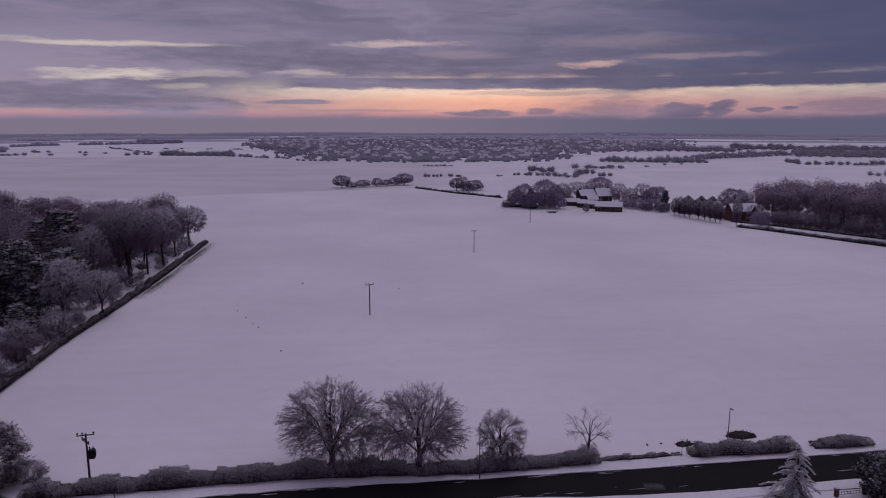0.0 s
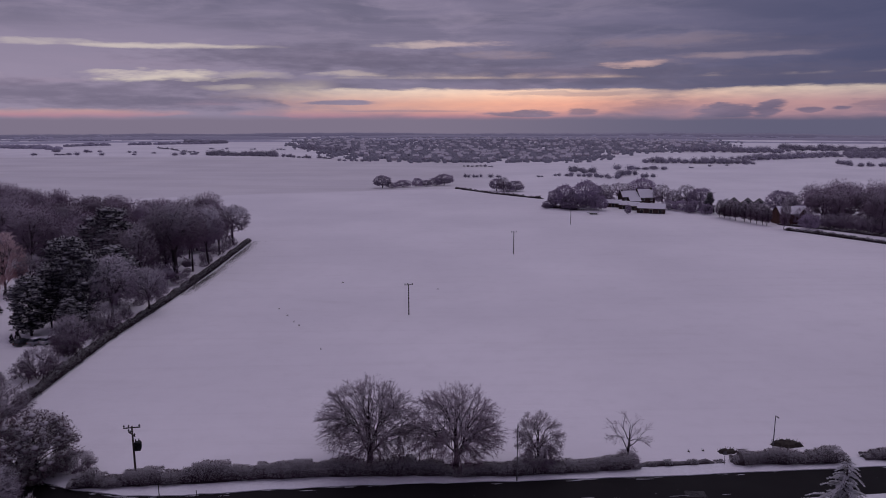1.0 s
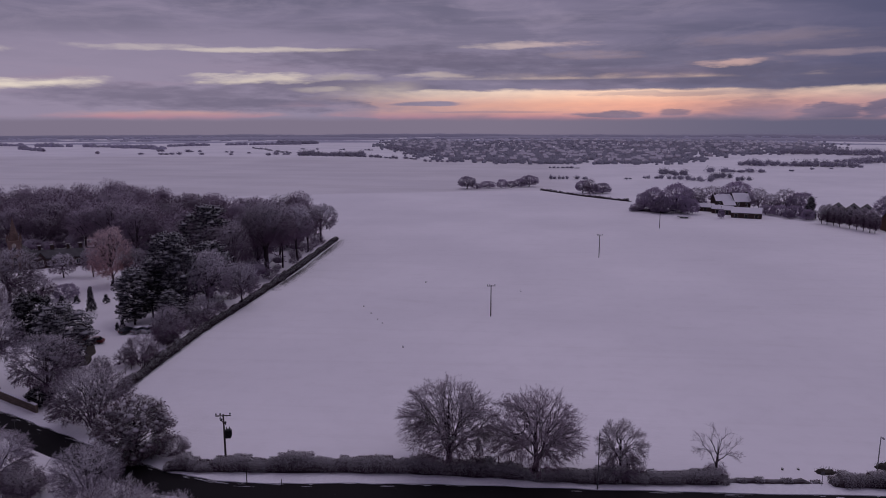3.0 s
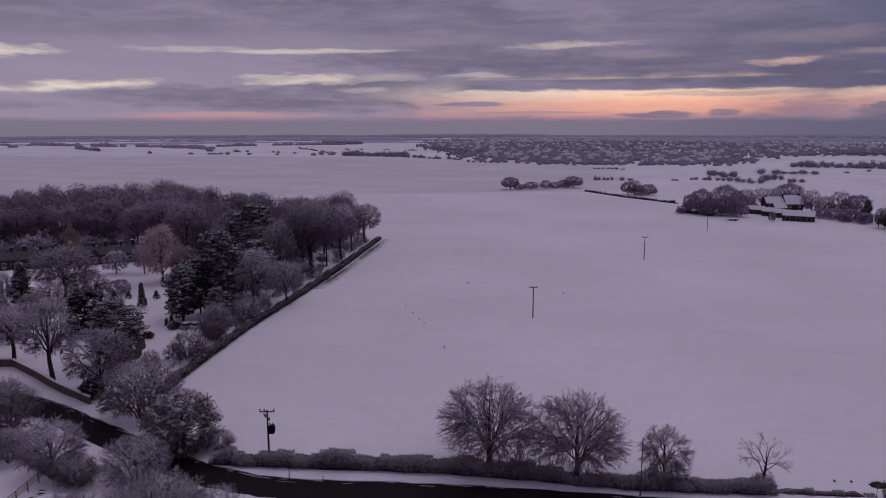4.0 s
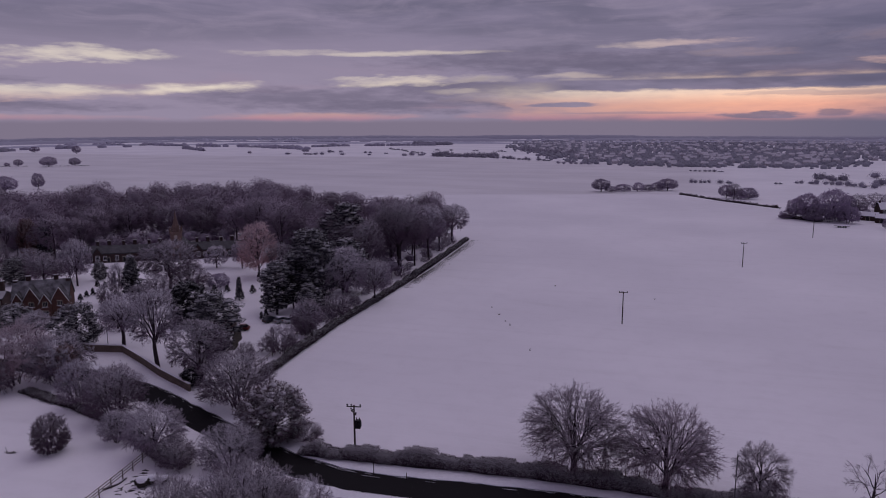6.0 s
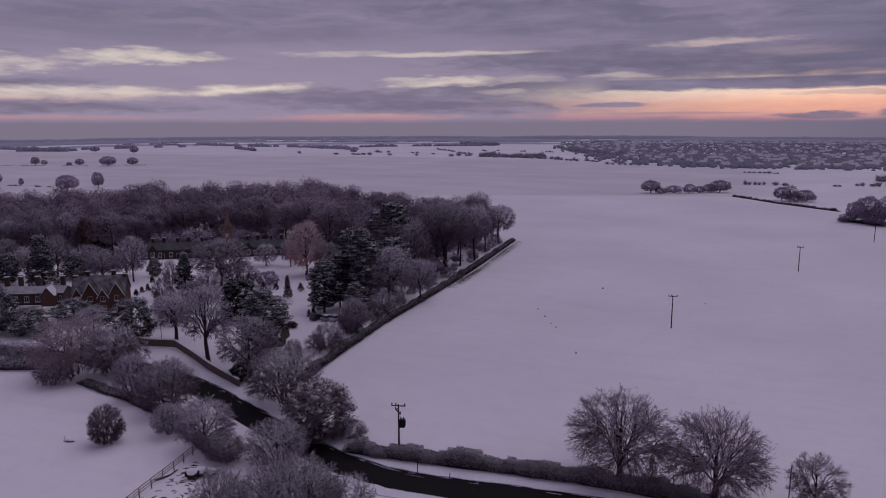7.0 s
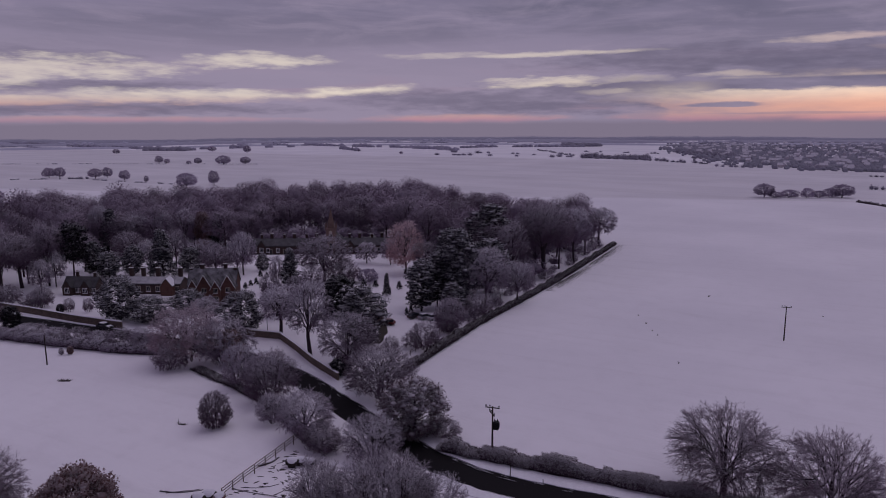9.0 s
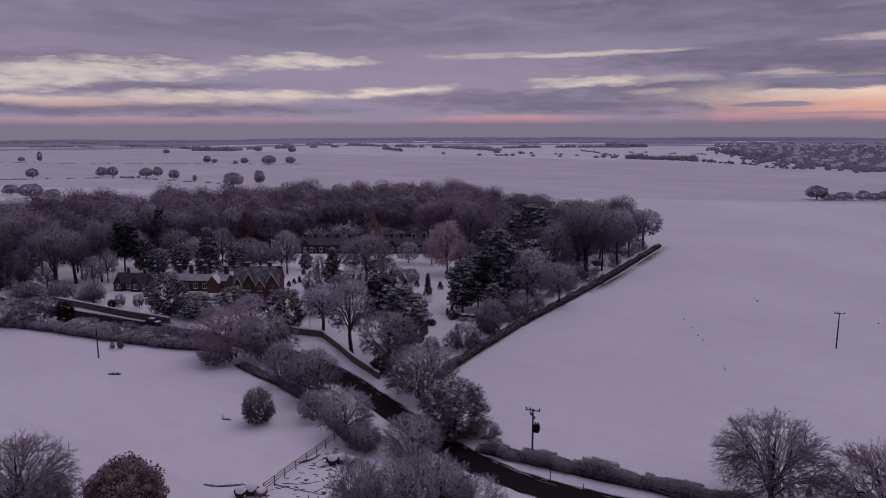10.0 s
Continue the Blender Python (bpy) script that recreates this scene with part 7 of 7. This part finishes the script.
def car(x, y, turn, mat, label, snow=True, lit=False):
    ob = thing("car", label, "car", at=on_ground(x, y, turn, sink=-0.03))
    g = Geo()
    g.prism([(-2.1, -0.86, 0.28), (2.1, -0.86, 0.28), (2.15, -0.86, 0.6), (2.0, -0.86, 0.82), (1.0, -0.86, 0.95), (-1.95, -0.86, 0.98), (-2.15, -0.86, 0.7)], (0, 1.72, 0))
    part("body", g, mat, ob)
    g = Geo()
    q = [(-1.75, 0.98), (0.95, 0.96), (0.25, 1.46), (-1.25, 1.48)]
    low, high = 0.80, 0.66
    g.v += [Vector((px, -(low if pz < 1.2 else high), pz)) for px, pz in q] + [Vector((px, (low if pz < 1.2 else high), pz)) for px, pz in q]
    g.f += [(0, 1, 2, 3), (7, 6, 5, 4), (1, 5, 6, 2), (0, 3, 7, 4), (3, 2, 6, 7), (0, 4, 5, 1)]
    part("cabin", g, M_GLASS, ob, "dark glazed cabin")
    g = Geo()
    g.box(-1.3, -0.66, 1.472, 0.28, 0.66, 1.6 if snow else 1.5)
    part("roof", g, M_SNOWCAP if snow else mat, ob, "roof under snow" if snow else "")
    if snow:
        g = Geo()
        g.prism([(1.05, -0.7, 0.955), (1.98, -0.7, 0.83), (1.98, 0.7, 0.83), (1.05, 0.7, 0.955)], (0, 0, 0.06))
        part("bonnet_snow", g, M_SNOWCAP, ob, "snow on the bonnet")
    for wx in (-1.3, 1.35):
        for wy in (-0.87, 0.67):
            g = Geo()
            g.tube([Vector((wx, wy, 0.32)), Vector((wx, wy + 0.2, 0.32))], [0.32, 0.32], 16)
            w = part("wheel", g, M_DARK, ob)
            g = Geo()
            e = wy - 0.01 if wy < 0 else wy + 0.21
            g.tube([Vector((wx, e, 0.32)), Vector((wx, e + (0.01 if wy < 0 else -0.01), 0.32))], [0.19, 0.19], 12)
            part("rim", g, M_METAL, w)
    for sx, lens in ((2.13, M_WHITE), (-2.16, M_LAMP if lit else M_LENS)):
        for sy in (-0.62, 0.62):
            g = Geo()
            g.box(min(sx, sx * 1.01), sy - 0.16, 0.62, max(sx, sx * 1.01), sy + 0.16, 0.78)
            part("headlight" if sx > 0 else "tail_light", g, lens, ob)
    return ob


car(-104.4, 147.4, 70, paint("black_car", (0.02, 0.02, 0.024)), "black car parked on the snowy drive", False)
car(-101.6, 148.1, 70, paint("silver_car", (0.25, 0.25, 0.27)), "silver car parked under snow")
car(-99.3, 149.0, 70, paint("white_car", (0.5, 0.5, 0.52)), "pale car parked under snow")
car(-106.9, 138.3, 200, paint("red_car", (0.12, 0.012, 0.012)), "dark red car on the garden drive", False)
car(-165.1, 97.3, 10, paint("grey_car", (0.05, 0.05, 0.055)), "dark car on the road with amber lights lit", True, True)


def bale(x, y, turn, r, l, mat, label):
    ob = thing("bale", label, "bale", at=on_ground(x, y, turn, sink=0.1))
    g = Geo()
    g.tube([Vector((-l / 2, 0, r * 0.9)), Vector((-l / 2 + 0.08, 0, r)), Vector((l / 2 - 0.08, 0, r)), Vector((l / 2, 0, r * 0.9))], [r * 0.88, r, r, r * 0.88], 18)
    g.f.append(tuple(range(17, -1, -1)))
    part("wrapping", g, mat, ob)
    s = Geo()
    s.tube([Vector((-l / 2 - 0.02, 0, r * 1.2)), Vector((-l / 2 + 0.15, 0, r * 1.26)), Vector((0, 0, r * 1.3)), Vector((l / 2 - 0.15, 0, r * 1.26)), Vector((l / 2 + 0.02, 0, r * 1.2))], [r * 0.75, r * 0.93, r * 0.97, r * 0.93, r * 0.75], 16)
    part("snow", s, M_SNOWCAP, ob, "thick cap of snow")


bale(-75.7, 55.9, 20, 0.7, 1.3, M_UNDER, "dark wrapped bale half buried in snow")
bale(-75.0, 57.1, 30, 0.75, 1.3, M_UNDER, "dark wrapped bale half buried in snow")
bale(-73.8, 57.7, 80, 0.6, 1.2, M_LEAF_BROWN, "brown straw bale capped with snow")
bale(-72.3, 70.1, 30, 0.75, 1.3, M_UNDER, "dark wrapped bale by the fence capped with snow")
bale(-71.4, 71.2, 20, 0.7, 1.4, M_UNDER, "wrapped bale by the fence capped with snow")
bale(-70.1, 71.7, 10, 0.65, 1.3, M_UNDER, "wrapped bale by the fence capped with snow")


def log(pts, r, label, name="log"):
    rng2 = random.Random(int(abs(pts[0][0]) * 10))
    path = round_path([(a, b) for a, b in pts], 2)
    g = Geo()
    n = len(path)
    g.tube([Vector((a, b, ground_z(a, b) + r * 0.6 + rng2.uniform(-0.05, 0.08))) for a, b in path], [r * (1 - 0.6 * i / n) for i in range(n)], 7)
    solo(name, g, M_BARK, label, "log")


log([(-82.8, 54.9), (-80.3, 55.8), (-78.0, 58.4)], 0.12, "fallen branch lying in the snow")
log([(-81.7, 55.1), (-80.1, 56.5), (-78.5, 58.3)], 0.1, "fallen branch lying in the snow")
log([(-74.8, 60.8), (-70.6, 61.8), (-66.7, 63.0)], 0.09, "long fallen branch lying in the snow")
log([(-74.0, 61.7), (-71.2, 63.4), (-70.2, 65.3)], 0.08, "fallen branch by the fence")
log([(-68.5, 62.6), (-68.3, 65.1), (-68.4, 67.0)], 0.08, "fallen branch by the shrubs")
log([(-76.7, 67.3), (-75.9, 69.1), (-76.1, 71.0)], 0.2, "log lying beside the fence")


def patch(x, y, l, w, turn, label, mat, height=0.05, seed=1, name="bare_ground", grass=0):
    """A ragged low patch of bare earth with tufts."""
    rng2 = random.Random(seed)
    g = Geo()
    n = 28
    ring, inner = [], []
    c, s = math.cos(radians(turn)), math.sin(radians(turn))
    for i in range(n):
        a = 6.28318 * i / n
        k = rng2.uniform(0.7, 1.1)
        u, v = math.cos(a) * l / 2 * k, math.sin(a) * w / 2 * k
        px, py = x + u * c - v * s, y + u * s + v * c
        ring.append(Vector((px, py, ground_z(px, py) - 0.03)))
        px, py = x + (u * c - v * s) * 0.75, y + (u * s + v * c) * 0.75
        inner.append(Vector((px, py, ground_z(px, py) + height * rng2.uniform(0.6, 1.1))))
    g.v = ring + inner + [Vector((x, y, ground_z(x, y) + height * 1.2))]
    for i in range(n):
        j = (i + 1) % n
        g.f += [(i, j, n + j, n + i), (n + i, n + j, 2 * n)]
    for _ in range(grass):
        a, r = rng2.uniform(0, 6.28), math.sqrt(rng2.random())
        u, v = math.cos(a) * l / 2 * r, math.sin(a) * w / 2 * r
        px, py = x + u * c - v * s, y + u * s + v * c
        g.sliver(Vector((px, py, ground_z(px, py) + height * 0.6)), Vector((rng2.uniform(-.2, .2), rng2.uniform(-.2, .2), rng2.uniform(.2, .5))), 0.03)
    solo(name, g, mat, label, "ground patch")


patch(48.2, 105.6, 5.2, 2.6, 5, "heap of dark soil at the field edge", M_TREAD, 0.6, 3, "soil_heap", 120)
patch(38.1, 102.6, 3.4, 1.8, 10, "patch of bare earth behind the hedge", M_TREAD, 0.35, 4, "soil_heap", 60)


def shade_strip(a, b, width, count, seed, label):
    """Scattered bare tufts standing in for soft shade, fading into snow beside a hedge."""
    rng2 = random.Random(seed)
    g = Geo()
    a, b = Vector((*a, 0)), Vector((*b, 0))
    d = (b - a).normalized()
    side = Vector((d.y, -d.x, 0))
    for _ in range(count):
        u = max(0.0, min(1.0, rng2.gauss(0.5, 0.24)))
        p = a.lerp(b, u) + side * abs(rng2.gauss(0, width))
        p.z = ground_z(p.x, p.y)
        q, ln, wd, low = len(g.v), rng2.uniform(0.1, 0.4), rng2.uniform(0.03, 0.12), Vector((0, 0, 0.02))
        g.v += [p + d * ln - low, p + side * wd - low, p - d * ln * rng2.uniform(0.4, 1) - low, p - side * wd - low, p + Vector((0, 0, rng2.uniform(0.04, 0.12)))]
        g.f += [(q + k, q + (k + 1) % 4, q + 4) for k in range(4)]
    solo("bare_grass", g, M_TREAD, label, "grass", "stuff")


# soft shade along the wood's edge, laid down as dark tufts
shade_strip((-91.5, 232), (-97.5, 288), 1.5, 2600, 5, "bare grass under the last trees of the wood")
shade_strip((-88.5, 195), (-91.5, 236), 1.3, 2200, 6, "bare grass showing beside the field hedge")
patch(-137.1, 71.4, 3.2, 1.0, 30, "trampled tussock in the snowy paddock", M_TREAD, 0.12, 8, grass=60)
patch(-99.2, 70.8, 2.0, 0.5, 20, "scrape of bare grass in the paddock", M_TREAD, 0.06, 9, grass=30)
for i, (x, y) in enumerate([(-55.1, 181.3), (-51.0, 174.7), (-47.7, 169.1), (-35.9, 148.0), (-44.1, 213.2), (-13.4, 206.4), (-45.6, 166.1), (32.1, 102.4), (34.4, 102.8), (-44.0, 213.7)]):
    patch(x, y, 0.5, 0.3, i * 40, "dark clod of earth in the snowy field", M_TREAD, 0.12, 20 + i, "clod", 6)
# trampled verge and rutted yard
rng = random.Random(31)
for i in range(80):
    u, v = rng.random(), rng.random()
    ax, ay = -74.0, 57.0
    bx, by = -75.8, 74.3
    cx, cy = -64.2, 63.3
    x, y = ax + (bx - ax) * u + (cx - ax) * v * (1 - u), ay + (by - ay) * u + (cy - ay) * v * (1 - u)
    patch(x, y, rng.uniform(0.3, 1.3), rng.uniform(0.1, 0.3), rng.gauss(25, 35), "dark tussock showing through the yard's snow", M_TREAD, 0.06, 60 + i, "tussock")
grow("shrub_b", -153.8, 80.0, 1.9, 1.2, 0, "small bare sapling in the paddock", name="bush", category="bush")
grow("leafy", -152.6, 81.4, 1.9, 1.3, 0, "small shrub with brown leaves in the paddock", name="bush", category="bush")


# posts and signs on the verges
def post(x, y, h, label, mat, r=0.06, plate=None, name="marker_post"):
    ob = thing(name, label, "post", at=on_ground(x, y, 0, sink=0.0))
    g = Geo()
    g.tube([Vector((0, 0, -0.2)), Vector((0, 0, h))], [r, r * 0.85], 8)
    part("shaft", g, mat, ob)
    if plate:
        g = Geo()
        g.box(-plate[0] / 2, -r - 0.03, h - plate[1], plate[0] / 2, -r - 0.005, h)
        part("plate", g, M_METAL, ob, "plain grey sign plate")


post(-43.5, 85.0, 2.1, "dark wooden post on the snowy verge", M_POLE, 0.07)
post(-38.3, 85.0, 1.1, "short dark post on the snowy verge", M_POLE, 0.06)
post(36.1, 98.3, 2.2, "small sign on a post by the hedge", M_METAL, 0.04, (0.5, 0.5), "road_sign")
post(-89.3, 94.6, 1.9, "small sign on a post by the gateway", M_METAL, 0.04, (0.9, 0.35), "road_sign")
post(-99.9, 70.6, 1.0, "thin stake in the paddock", M_POLE, 0.04)
street_lamp(-125.3, 114.8, 6.6, 30, "grey steel street lamp behind the garden wall")
street_lamp(-192.6, 95.9, 6.6, 190, "grey steel street lamp by the long garden wall")

# worn white markings on the road
marks = thing("road_marking", "worn white bars painted across the road", "road marking", kind="structure")
mx, my = 29.4, 89.7
for k in range(7):
    g = Geo()
    g.box(mx - 1.4, my - 0.75 + k * 0.24, 0.034, mx + 1.4, my - 0.68 + k * 0.24, 0.038)
    part("bar", g, M_METAL, marks)

# slush and thin snow left on the road's edges
rng = random.Random(61)
slush = Geo()
for i in range(260):
    k = rng.uniform(2, len(ROAD) - 3)
    j = int(k)
    a, b = Vector((*ROAD[j], 0)), Vector((*ROAD[j + 1], 0))
    d = (b - a).normalized()
    s = Vector((-d.y, d.x, 0))
    off = -(2.8 - abs(rng.gauss(0, 0.45))) if rng.random() < 0.75 else 2.8 - abs(rng.gauss(0, 0.3))
    c = a.lerp(b, k - j) + s * off
    ln, wd = rng.uniform(0.2, 1.6), rng.uniform(0.01, 0.05)
    ring = []
    for m in range(10):
        w = 6.28318 * m / 10
        p = c + d * (math.cos(w) * ln * rng.uniform(0.5, 1.1)) + s * (math.sin(w) * wd * rng.uniform(0.2, 1.4))
        ring.append((p.x, p.y, ground_z(p.x, p.y) + 0.03))
    slush.prism(ring, (0, 0, 0.025))
solo("slush", slush, M_SNOWCAP, "ragged streaks of slush and thin snow on the asphalt", "slush", "stuff")
